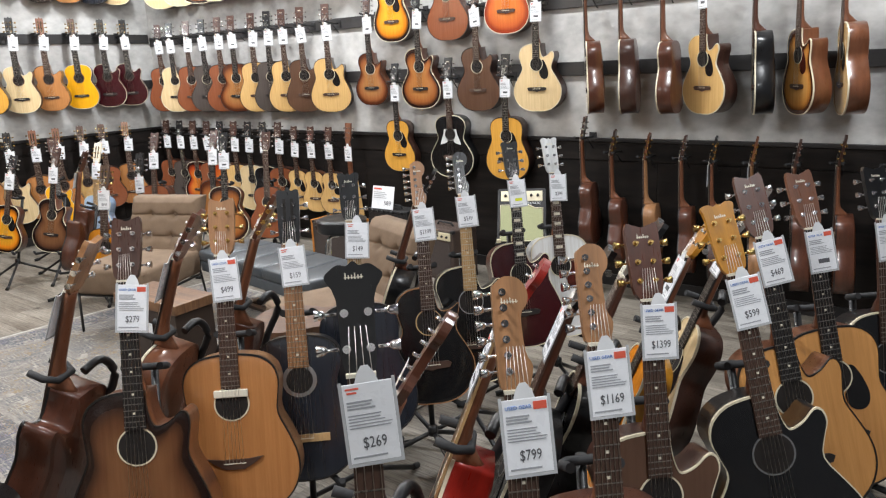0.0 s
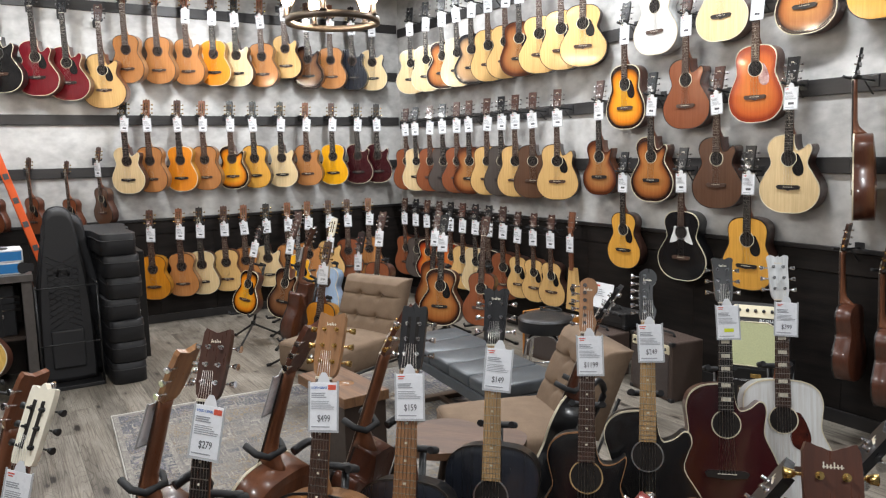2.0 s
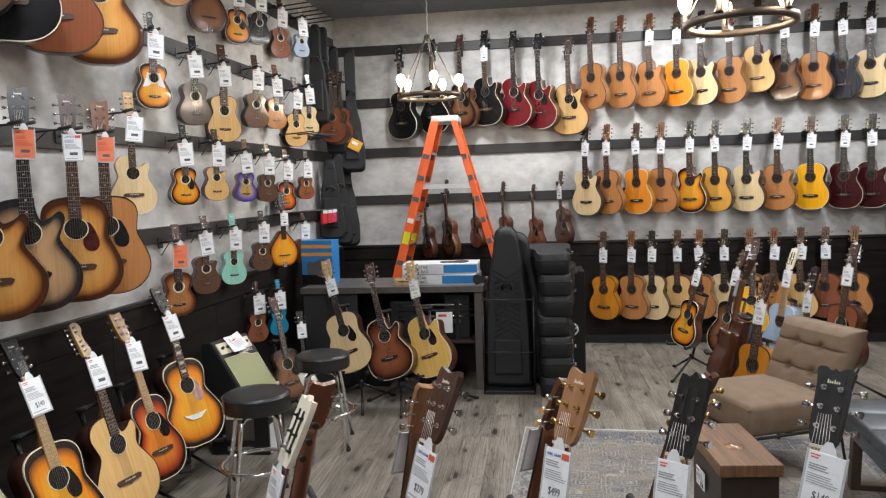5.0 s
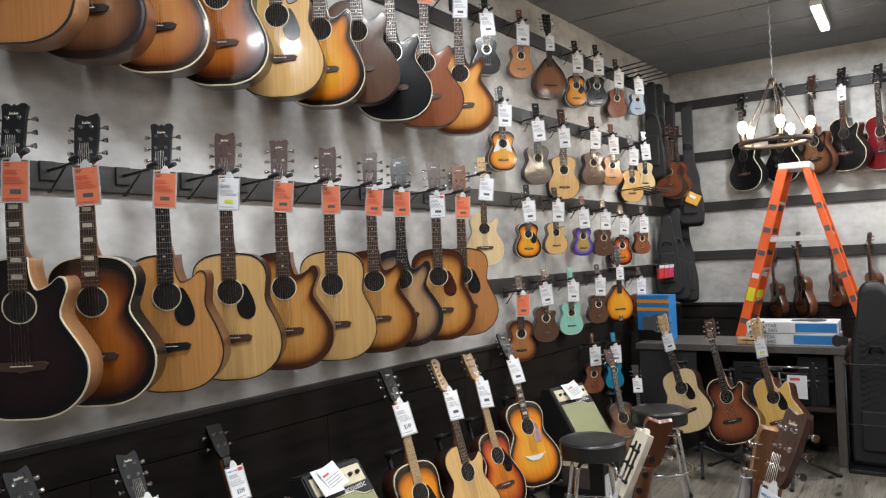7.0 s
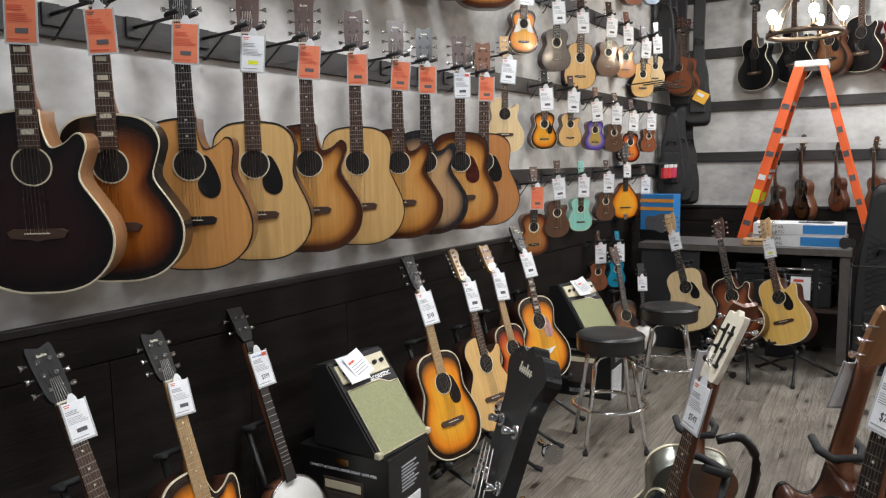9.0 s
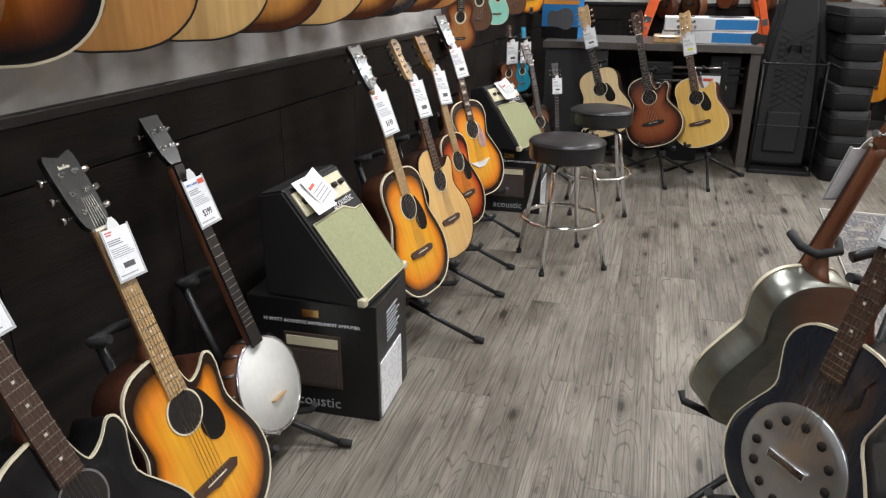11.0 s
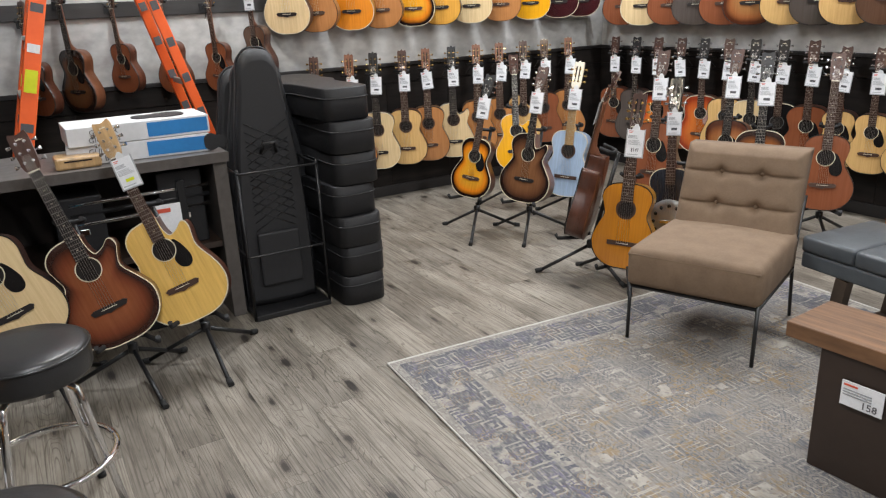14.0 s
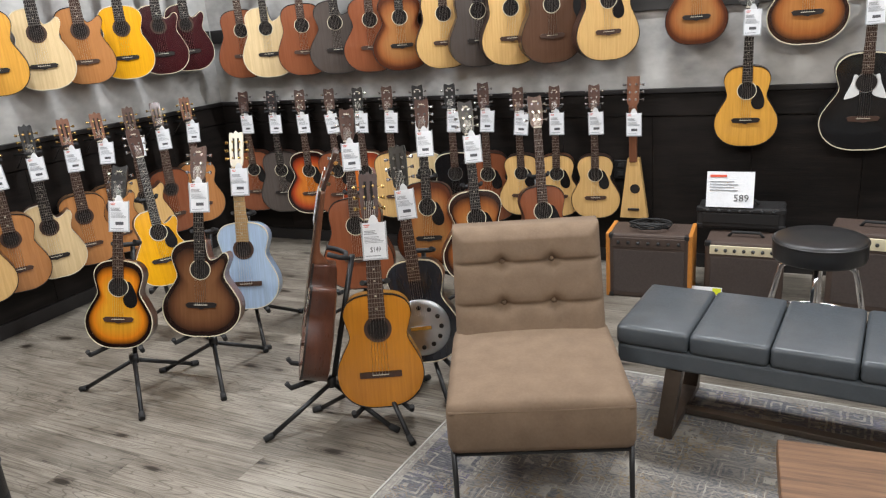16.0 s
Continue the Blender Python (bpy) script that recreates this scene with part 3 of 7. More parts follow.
def geom(shape):
    """Key heights along a guitar: bridge, hole, heel, nut, half-width at nut, strings."""
    L = SHAPES[shape][3]
    if shape == "uke":
        return dict(br=0.115, ho=0.285, top=L, nut=0.70, nw=0.030, ns=4, hr=0.044)
    if shape == "bass":
        return dict(br=0.16, ho=0.35, top=L, nut=1.02, nw=0.021, ns=4, hr=0.05)
    if shape == "classical":
        return dict(br=0.145, ho=0.34, top=L, nut=0.795, nw=0.027, ns=6, hr=0.044)
    return dict(br=L * 0.335, ho=L * 0.70, top=L, nut=L * 0.335 + 0.642, nw=0.0225, ns=6, hr=0.05)


def me_disc(r0, r1, y, n=28, thick=0.0015):
    bm = bmesh.new()
    if r0 <= 0:
        add_slab(bm, [(r1 * math.cos(2 * math.pi * i / n), r1 * math.sin(2 * math.pi * i / n)) for i in range(n)], y, y + thick)
    else:
        a = [bm.verts.new((r0 * math.cos(2 * math.pi * i / n), y, r0 * math.sin(2 * math.pi * i / n))) for i in range(n)]
        b = [bm.verts.new((r1 * math.cos(2 * math.pi * i / n), y, r1 * math.sin(2 * math.pi * i / n))) for i in range(n)]
        c = [bm.verts.new((r1 * math.cos(2 * math.pi * i / n), y + thick, r1 * math.sin(2 * math.pi * i / n))) for i in range(n)]
        for i in range(n):
            j = (i + 1) % n
            bm.faces.new((a[i], a[j], b[j], b[i]))
            bm.faces.new((b[i], b[j], c[j], c[i]))
    return finish(bm, "disc")


def me_fingerboard(shape, inlay):
    g = geom(shape)
    z0, z1, w0, w1 = g["ho"] + g["hr"] * 0.95, g["nut"], g["nw"] * 1.27, g["nw"]
    bm = add_slab(bmesh.new(), [(-w0, z0), (w0, z0), (w1, z1), (-w1, z1)], -0.0095, -0.003)
    sc = g["nut"] - g["br"]
    for i in range(1, 21):
        z = g["nut"] - sc * (1 - 2 ** (-i / 12))
        if z < z0 + 0.004:
            break
        w = w1 + (w0 - w1) * (z1 - z) / (z1 - z0)
        add_box(bm, -w, -0.0106, z - 0.0011, w, -0.0094, z + 0.0011, mi=1)
        if i in (3, 5, 7, 9, 12, 15) and inlay:
            zz = (z + g["nut"] - sc * (1 - 2 ** (-(i - 1) / 12))) / 2
            hw = w * (0.62 if inlay == "block" else 0.13)
            add_box(bm, -hw, -0.0101, zz - (0.007 if inlay == "block" else 0.003), hw, -0.0094, zz + (0.007 if inlay == "block" else 0.003), mi=2)
    return finish(bm, "fingerboard", 3)


def me_neck(shape):
    g = geom(shape)
    bm = bmesh.new()
    secs = []
    for z, w, d in ((g["top"] - 0.012, g["nw"] * 1.25, 0.088), (g["top"] + 0.012, g["nw"] * 1.2, 0.06), (g["top"] + 0.045, g["nw"] * 1.12, 0.03), (g["top"] + 0.08, g["nw"] * 1.1, 0.023), (g["nut"] - 0.02, g["nw"], 0.0195), (g["nut"] + 0.004, g["nw"], 0.021)):
        secs.append([bm.verts.new((w * math.cos(a), -0.003 + d * math.sin(a) ** 0.8, z)) for a in (math.pi * k / 8 for k in range(9))])
    for A, B in zip(secs, secs[1:]):
        for j in range(8):
            bm.faces.new((A[j], A[j + 1], B[j + 1], B[j])).smooth = True
        bm.faces.new((A[8], A[0], B[0], B[8]))
    bm.faces.new(secs[0])
    bm.faces.new(secs[-1])
    return finish(bm, "neck")


HEADS = {
    "flare": [(-0.021, 0), (-0.036, 0.03), (-0.039, 0.165), (-0.020, 0.172), (0, 0.166), (0.020, 0.172), (0.039, 0.165), (0.036, 0.03), (0.021, 0)],
    "square": [(-0.021, 0), (-0.034, 0.028), (-0.037, 0.178), (0.037, 0.178), (0.034, 0.028), (0.021, 0)],
    "book": [(-0.021, 0), (-0.033, 0.03), (-0.036, 0.14), (-0.040, 0.172), (-0.022, 0.178), (-0.008, 0.170), (0, 0.176), (0.008, 0.170), (0.022, 0.178), (0.040, 0.172), (0.036, 0.14), (0.033, 0.03), (0.021, 0)],
    "slot": [(-0.026, 0), (-0.034, 0.02), (-0.037, 0.165), (-0.026, 0.182), (-0.012, 0.178), (0, 0.192), (0.012, 0.178), (0.026, 0.182), (0.037, 0.165), (0.034, 0.02), (0.026, 0)],
    "bass": [(-0.021, 0), (-0.026, 0.02), (-0.029, 0.11), (-0.044, 0.142), (-0.039, 0.153), (-0.024, 0.163), (-0.010, 0.161), (0, 0.168), (0.010, 0.161), (0.024, 0.163), (0.039, 0.153), (0.044, 0.142), (0.029, 0.11), (0.026, 0.02), (0.021, 0)],
    "inline": [(-0.021, 0), (-0.028, 0.02), (-0.027, 0.155), (-0.020, 0.176), (-0.002, 0.186), (0.020, 0.180), (0.032, 0.160), (0.030, 0.138), (0.018, 0.118), (0.020, 0.06), (0.030, 0.035), (0.021, 0)],
}


def me_head(style):
    pts = HEADS[style]
    if style != "square":
        pts = curve_through(pts, 3)
    bm = slab(pts, -0.006, 0.010)
    if style == "slot":
        # raised black bars painted as the shade in the head slots
        for sx in (-0.0125, 0.0125):
            add_box(bm, sx - 0.005, -0.0075, 0.035, sx + 0.005, -0.0055, 0.15, mi=1)
        return finish(bm, "headstock", 2)
    # small script mark: a thin stroke with short uprights
    add_box(bm, -0.014, -0.0068, 0.1425, 0.015, -0.0058, 0.1438, mi=1)
    for k in range(6):
        add_box(bm, -0.013 + 0.0048 * k, -0.0068, 0.1405, -0.0112 + 0.0048 * k, -0.0058, 0.1500 if k in (0, 3) else 0.1468, mi=1)
    return finish(bm, "headstock", 2)


def me_tuner(side):
    bm = bmesh.new()
    s = side
    add_tube(bm, [(-0.022 * s, -0.004, 0), (-0.022 * s, -0.019, 0)], 0.0036, 6)
    add_tube(bm, [(-0.022 * s, -0.004, 0), (-0.022 * s, -0.0075, 0)], 0.0066, 8)
    add_tube(bm, [(-0.01 * s, 0.014, 0), (0.012 * s, 0.012, 0)], 0.0028, 6)
    add_tube(bm, [(0.008 * s, 0.012, 0.0), (0.0125 * s, 0.012, 0), (0.024 * s, 0.012, 0)], 0.0046, 8, r1=0.0092)
    return finish(bm, "tuner")


def me_strings(shape):
    g = geom(shape)
    bm = bmesh.new()
    n = g["ns"]
    for i in range(n):
        u = (i / (n - 1) - 0.5) * 2
        add_tube(bm, [(u * g["nw"] * 1.22, -0.012, g["br"]), (u * g["nw"] * 0.82, -0.0125, g["nut"]), (u * g["nw"] * 0.6, -0.004, g["nut"] + 0.075)], 0.0007, 3)
    return finish(bm, "strings")


BRIDGES = {
    "belly": [(-0.085, 0.004), (-0.075, -0.014), (-0.02, -0.018), (0, -0.024), (0.02, -0.018), (0.075, -0.014), (0.085, 0.004), (0.07, 0.013), (-0.07, 0.013)],
    "bar": [(-0.092, -0.013), (0.092, -0.013), (0.092, 0.013), (-0.092, 0.013)],
    "horn": [(-0.09, 0.018), (-0.06, -0.004), (-0.03, -0.02), (0.03, -0.02), (0.06, -0.004), (0.09, 0.018), (0.04, 0.012), (-0.04, 0.012)],
}


def me_guard():
    pts = curve_through([(0.046, 0.03), (0.062, 0.025), (0.082, -0.01), (0.098, -0.06), (0.092, -0.098), (0.066, -0.112), (0.036, -0.098), (0.024, -0.06), (0.040, -0.035), (0.053, 0.0), (0.046, 0.03)], 3)[:-1]
    return finish(slab(pts, -0.0042, -0.0022), "pickguard")


def me_guard_white():
    bm = bmesh.new()
    for s in (-1, 1):
        pts = curve_through([(0.03 * s, 0.03), (0.058 * s, 0.045), (0.07 * s, 0.0), (0.10 * s, -0.075), (0.09 * s, -0.085), (0.03 * s, -0.06), (0.05 * s, 0.0), (0.03 * s, 0.03)], 3)[:-1]
        add_slab(bm, pts, -0.0042, -0.0022)
    return finish(bm, "pickguard")


# finish: soundboard, back and sides, neck, head plate, fingerboard, binding, guard, bridge
FINISH = {
    "spruce": ("spruce", M_ROSE, M_MAHO, M_ROSE, M_FBROSE, M_BINDB, M_PGB),
    "spruce_maho": ("spruce", M_MAHO, M_MAHO, M_ROSE, M_FBROSE, M_BINDB, M_PGB),
    "pale": ("pale", M_ROSE, M_MAHO, M_BLACKW, M_EBONY, M_BINDC, M_PGB),
    "pale_maple": ("pale", M_MAPLE, M_MAPLE, M_MAPLE, M_FBROSE, M_BINDC, M_PGT),
    "yellow": ("yellow", M_ROSE, M_MAHO, M_BLACKW, M_EBONY, M_BINDB, M_PGB),
    "lemon": ("lemon", M_DMAHO, M_MAHO, M_MAPLE, M_FBROSE, M_BINDC, M_PGB),
    "gold": ("gold", M_DMAHO, M_MAHO, M_ROSE, M_EBONY, M_BINDC, M_PGB),
    "cedar": ("cedar", M_TANW, M_TANW, M_MAHO, M_FBROSE, M_BINDB, M_PGB),
    "amber": ("amber", M_YELW, M_MAHO, M_ROSE, M_FBROSE, M_BINDB, M_PGB),
    "orange": ("orange", M_YELW, M_MAHO, M_ROSE, M_EBONY, M_BINDC, M_PGB),
    "mahogany": ("mahogany", M_DMAHO, M_MAHO, M_ROSE, M_FBROSE, M_BINDB, M_PGB),
    "walnut": ("walnut", M_ROSE, M_DMAHO, M_ROSE, M_FBROSE, M_BINDB, M_PGB),
    "grey": ("grey", M_ROSE, M_DMAHO, M_BLACKW, M_EBONY, M_BINDB, M_PGB),
    "black": ("black", M_BLACKW, M_DMAHO, M_BLACKW, M_FBROSE, M_BINDC, M_PGB),
    "slate": ("slate", M_BLACKW, M_DMAHO, M_BLACKW, M_EBONY, M_BINDB, M_PGB),
    "maroon": ("maroon", M_DMAHO, M_DMAHO, M_BLACKW, M_EBONY, M_BINDC, M_PGT),
    "wine": ("wine", M_DMAHO, M_DMAHO, M_BLACKW, M_EBONY, M_BINDC, M_PGB),
    "plum": ("plum", M_TANW, M_MAHO, M_BLACKW, M_FBROSE, M_BINDC, M_PGB),
    "darkburst": ("darkburst", M_BLACKW, M_MAHO, M_BLACKW, M_FBROSE, M_BINDC, M_PGB),
    "natural_cedar": ("natural_cedar", M_MAHO, M_MAHO, M_BLACKW, M_EBONY, M_BINDB, M_PGB),
    "red": ("red", M_REDW, M_MAHO, M_BLACKW, M_FBROSE, M_BINDC, M_PGW),
    "white": ("white", M_WHITEW, M_MAHO, M_WHITEW, M_FBROSE, M_BINDC, M_PGT),
    "blue": ("blue", M_BLUEW, M_MAPLE, M_IVORY, M_MAPLE, M_BINDC, M_PGB),
    "cyan": ("cyan", M_CYANW, M_CYANW, M_CYANW, M_FBROSE, M_BINDB, M_PGB),
    "mint": ("mint", M_MINTW, M_MINTW, M_MINTW, M_FBROSE, M_BINDC, M_PGB),
    "purple": ("purple", M_MAHO, M_MAHO, M_MAHO, M_FBROSE, M_BINDB, M_PGB),
    "cherrywood": ("cherrywood", M_DMAHO, M_MAHO, M_ROSE, M_EBONY, M_BINDB, M_PGB),
    "koa": ("koa", M_MAHO, M_MAHO, M_ROSE, M_EBONY, M_BINDB, M_PGB),
    "sunburst": ("sunburst", M_DMAHO, M_MAHO, M_BLACKW, M_FBROSE, M_BINDC, M_PGB),
    "cherry": ("cherry", M_DMAHO, M_MAHO, M_ROSE, M_FBROSE, M_BINDC, M_PGB),
    "tobacco": ("tobacco", M_DMAHO, M_MAHO, M_BLACKW, M_EBONY, M_BINDC, M_PGB),
    "honey": ("honey", M_MAHO, M_MAHO, M_ROSE, M_FBROSE, M_BINDB, M_PGT),
    "greyburst": ("greyburst", M_BLACKW, M_MAHO, M_BLACKW, M_EBONY, M_BINDB, M_PGB),
    "brownburst": ("brownburst", M_MAHO, M_MAHO, M_ROSE, M_EBONY, M_BINDB, M_PGB),
    "steel": ("grey", M_STEELB, M_MAHO, M_MAHO, M_FBROSE, M_BINDC, M_PGB),
    "hummer": ("hummer", M_MAHO, M_MAHO, M_BLACKW, M_FBROSE, M_BINDC, M_PGF),
}
WORDS = {"spruce": "natural spruce", "spruce_maho": "natural spruce and mahogany", "pale": "pale spruce", "pale_maple": "pale spruce and maple", "yellow": "aged yellow spruce", "gold": "golden yellow", "lemon": "bright yellow spruce",
         "cedar": "cedar brown", "amber": "amber brown", "orange": "bright orange", "mahogany": "reddish brown mahogany", "walnut": "dark walnut brown", "grey": "dark grey-brown", "black": "glossy black",
         "plum": "plum-black", "darkburst": "dark-edged tobacco burst", "natural_cedar": "natural cedar", "slate": "blue-black", "maroon": "dark maroon", "wine": "wine red", "red": "glossy red", "white": "glossy white", "blue": "pale blue", "cyan": "bright blue", "mint": "mint green",
         "purple": "purple painted", "koa": "reddish koa burst", "cherrywood": "dark red-brown burst", "sunburst": "yellow to black sunburst", "cherry": "cherry sunburst", "tobacco": "tobacco sunburst", "honey": "honey burst",
         "greyburst": "natural grey-edged", "brownburst": "dark brown burst", "hummer": "cherry red", "steel": "steel-bodied grey"}
KINDS = {"dread": "dreadnought", "auditorium": "auditorium", "jumbo": "jumbo", "bass": "acoustic bass", "classical": "classical", "concert": "concert", "uke": "ukulele"}


def guitar(fin, m, shape="dread", cut="", head="flare", guard=True, where="", group="", inlay="dot", bridge="belly", bind=None, tuner=None, size=1.0, board=None, headm=None, guardm=None, bridgem=None, rosettem=None, pickup=False):
    """A guitar with its end pin at the origin, neck up, its front to -y."""
    top, sides, neck, plate, fb, bd, pg = FINISH[fin]
    fb, bd, plate = board or fb, bind or bd, headm or plate
    name = "ukulele" if shape == "uke" else "guitar"
    kind = KINDS[shape] + ("" if shape == "uke" else " guitar")
    t = thing(name, m @ Matrix.Scale(size, 4), f"{WORDS[fin]} {kind}{' with cutaway' if cut else ''} {where}", name, group)
    g = geom(shape)
    obj("soundboard", cached(("sb", shape, cut), lambda: me_soundboard(shape, cut)), t, None, (TOPS[top],))
    obj("back_and_sides", cached(("bs", shape, cut), lambda: me_sides(shape, cut)), t, None, (sides,))
    obj("binding", cached(("bd", shape, cut), lambda: me_binding(shape, cut)), t, None, (bd,))
    # black disc on the soundboard, the hole's inner shade put into its colour
    obj("soundhole", cached(("ho", g["hr"]), lambda: me_disc(0, g["hr"], -0.0045)), t, pose(0, 0, g["ho"]), (M_HOLESHADE,))
    obj("rosette", cached(("ro", g["hr"]), lambda: me_disc(g["hr"], g["hr"] * (1.3 if shape == "classical" else 1.09), -0.0048)), t, pose(0, 0, g["ho"]), (rosettem or M_FBROSE if shape == "classical" or rosettem else (M_ALU if fin == "black" else (M_BINDC if bd is M_BINDB else bd)),))
    br = obj("bridge", cached(("br", bridge), lambda: finish(slab(BRIDGES[bridge], -0.0105, -0.0015), "bridge")), t, pose(0, 0, g["br"], 0, 0, 0) @ Matrix.Scale(0.7 if shape == "uke" else 0.95, 4), (bridgem or (M_EBONY if fb is M_EBONY else M_FBROSE),))
    obj("saddle", cached("saddle", lambda: finish(box(-0.036, -0.013, -0.0015, 0.036, -0.0104, 0.0015), "saddle")), br, None, (M_IVORY,))
    if guard and shape != "classical":
        obj("pickguard", cached("gw", me_guard_white) if guard == "white" else cached("gd", me_guard), t, pose(0, 0, g["ho"]), (M_PGW if guard == "white" else (guardm or pg),))
    if pickup:
        obj("pickup", cached("pickup", lambda: finish(box(-0.052, -0.012, -0.012, 0.052, -0.003, 0.012, 0.003), "pickup")), t, pose(0, 0, g["ho"] + 0.032), (M_IVORY,))
    obj("neck", cached(("nk", shape), lambda: me_neck(shape)), t, None, (neck,))
    obj("fingerboard", cached(("fb", shape, inlay), lambda: me_fingerboard(shape, inlay)), t, None, (fb, M_FRET, M_IVORY))
    obj("nut", cached("nut", lambda: finish(box(-0.0225, -0.0125, -0.003, 0.0225, -0.002, 0.003), "nut")), t, pose(0, 0, g["nut"] + 0.002), (M_IVORY,))
    hd = obj("headstock", cached(("hd", head), lambda: me_head(head)), t, pose(0, 0.002, g["nut"] + 0.003, -11), (plate, M_HOLESHADE if head == "slot" else M_IVORY))
    tm = tuner or (M_GOLDM if head == "slot" else M_CHROME)
    if head == "inline":
        for i in range(6):
            obj("tuner", cached("t-1", lambda: me_tuner(-1)), hd, pose(-0.032, 0, 0.03 + 0.026 * i), (tm,))
    else:
        for i in range(2 if g["ns"] == 4 or head == "bass" else 3):
            for s in (-1, 1):
                obj("tuner", cached(f"t{s}", lambda: me_tuner(s)), hd, pose(0.040 * s, 0, (0.036 + 0.054 * i) if head == "bass" else (0.042 + 0.044 * i)), (tm,))
    tagged(obj("string_set", cached(("st", shape), lambda: me_strings(shape)), t, None, (M_STR,)), kind="stuff")
    return t


# price tags
def me_lines():
    bm = bmesh.new()
    rnd = random.Random(4)
    for i in range(3):
        z = 0.1005 - i * 0.0055
        add_box(bm, -0.036, -0.0024, z, -0.036 + 0.060 * rnd.uniform(0.6, 1.0), -0.0016, z + 0.0030)
    for i in range(5):
        z = 0.079 - i * 0.0052
        add_box(bm, -0.036, -0.0024, z, -0.036 + 0.072 * rnd.uniform(0.7, 1.0), -0.0016, z + 0.0018)
    add_box(bm, -0.036, -0.0024, 0.008, 0.02, -0.0016, 0.011)
    return finish(bm, "print_block")


def me_tab():
    return finish(slab([(-0.020, 0.130), (0.020, 0.130), (0.015, 0.146), (0.006, 0.160), (-0.006, 0.160), (-0.015, 0.146)], -0.0008, 0.0008), "hang_tab")


def me_sleeve():
    """Clear margin of the plastic pocket round the card."""
    bm = bmesh.new()
    add_box(bm, -0.0465, -0.0012, -0.006, -0.0412, 0.0012, 0.136)
    add_box(bm, 0.0412, -0.0012, -0.006, 0.0465, 0.0012, 0.136)
    add_box(bm, -0.0412, -0.0012, -0.006, 0.0412, 0.0012, -0.0002)
    return finish(bm, "sleeve")


def price_tag(m, style="new", price="", group="price tags"):
    words = {"new": "white price card with red heading in clear sleeve", "used": "white price card with blue heading in clear sleeve", "sale": "coral orange sale price card in clear sleeve", "yellow": "white price card with yellow sale price"}[style]
    t = thing("price_tag", m, words, "price tag", group)
    obj("card", cached("card", lambda: finish(box(-0.041, -0.0014, 0, 0.041, 0.0014, 0.132, 0.0008), "card")), t, None, (M_CORAL if style == "sale" else M_CARD,))
    obj("hang_tab", cached("tab", me_tab), t, None, (M_TAB,))
    obj("sleeve", cached("sleeve", me_sleeve), t, None, (M_SLEEVE,))
    if style == "used":
        obj("heading", cached("hdu", lambda: text_mesh("USED GEAR", 0.0092)), t, pose(-0.0125, -0.0018, 0.1145), (M_INKB,))
        obj("badge", cached("bdg", lambda: finish(box(0.0145, -0.0024, 0.1115, 0.0385, -0.0016, 0.1255), "badge")), t, None, (M_INKR,))
    else:
        obj("heading", cached("hdn", lambda: finish(add_box(box(-0.036, -0.0024, 0.1225, -0.014, -0.0016, 0.1255), -0.034, -0.0024, 0.116, -0.018, -0.0016, 0.119), "heading")), t, None, (M_INKR if style != "sale" else M_INK,))
    tagged(obj("print_block", cached("lines", me_lines), t, None, (M_INKG if style != "sale" else M_INKR,)), kind="stuff")
    if price:
        obj("price", cached(("pr", price), lambda: text_mesh("$" + price, 0.024)), t, pose(0.002, -0.0018, 0.024) @ Matrix.Diagonal((0.82, 1, 1.12, 1)), (M_INK,))
    else:
        obj("price", cached("prb", lambda: finish(box(-0.016, -0.0024, 0.026, 0.020, -0.0016, 0.040), "price")), t, None, (M_INKY if style == "yellow" else M_INK,))
    return t


def tag_on(gm, shape, size=1.0, style="new", price="", side=0.012, drop=0.0, k=1.0, tilt=0.0, proud=0.018):
    """A price tag hung from the head of a guitar standing or hanging at gm."""
    nut = geom(shape)["nut"] * size
    price_tag(gm @ pose(side, -proud, nut - 0.152 * k + 0.010 - drop, -1.5, tilt, 0) @ Matrix.Scale(k, 4), style, price)


# wall hangers
def hanger(m):
    t = thing("guitar_hanger", m, "black metal guitar hanger on the wall rail", "hanger", "wall guitar hangers")
    obj("arm", cached("h_arm", lambda: finish(tube([(0, 0, 0), (0, -0.16, 0.01)], 0.006, 6), "arm")), t, None, (M_BLKMETAL,))
    obj("brace", cached("h_br", lambda: finish(tube([(0, -0.002, -0.075), (0, -0.012, -0.075), (0, -0.095, 0.004)], 0.004, 6), "brace")), t, None, (M_BLKMETAL,))
    obj("plate", cached("h_pl", lambda: finish(box(-0.03, -0.006, -0.035, 0.03, 0, 0.035, 0.003), "plate")), t, None, (M_BLKMETAL,))
    obj("yoke", cached("h_yk", lambda: finish(tube([(-0.034, -0.215, 0.018), (-0.034, -0.17, 0.01), (-0.02, -0.155, 0.01), (0.02, -0.155, 0.01), (0.034, -0.17, 0.01), (0.034, -0.215, 0.018)], 0.0085, 6), "yoke")), t, None, (M_FOAM,))


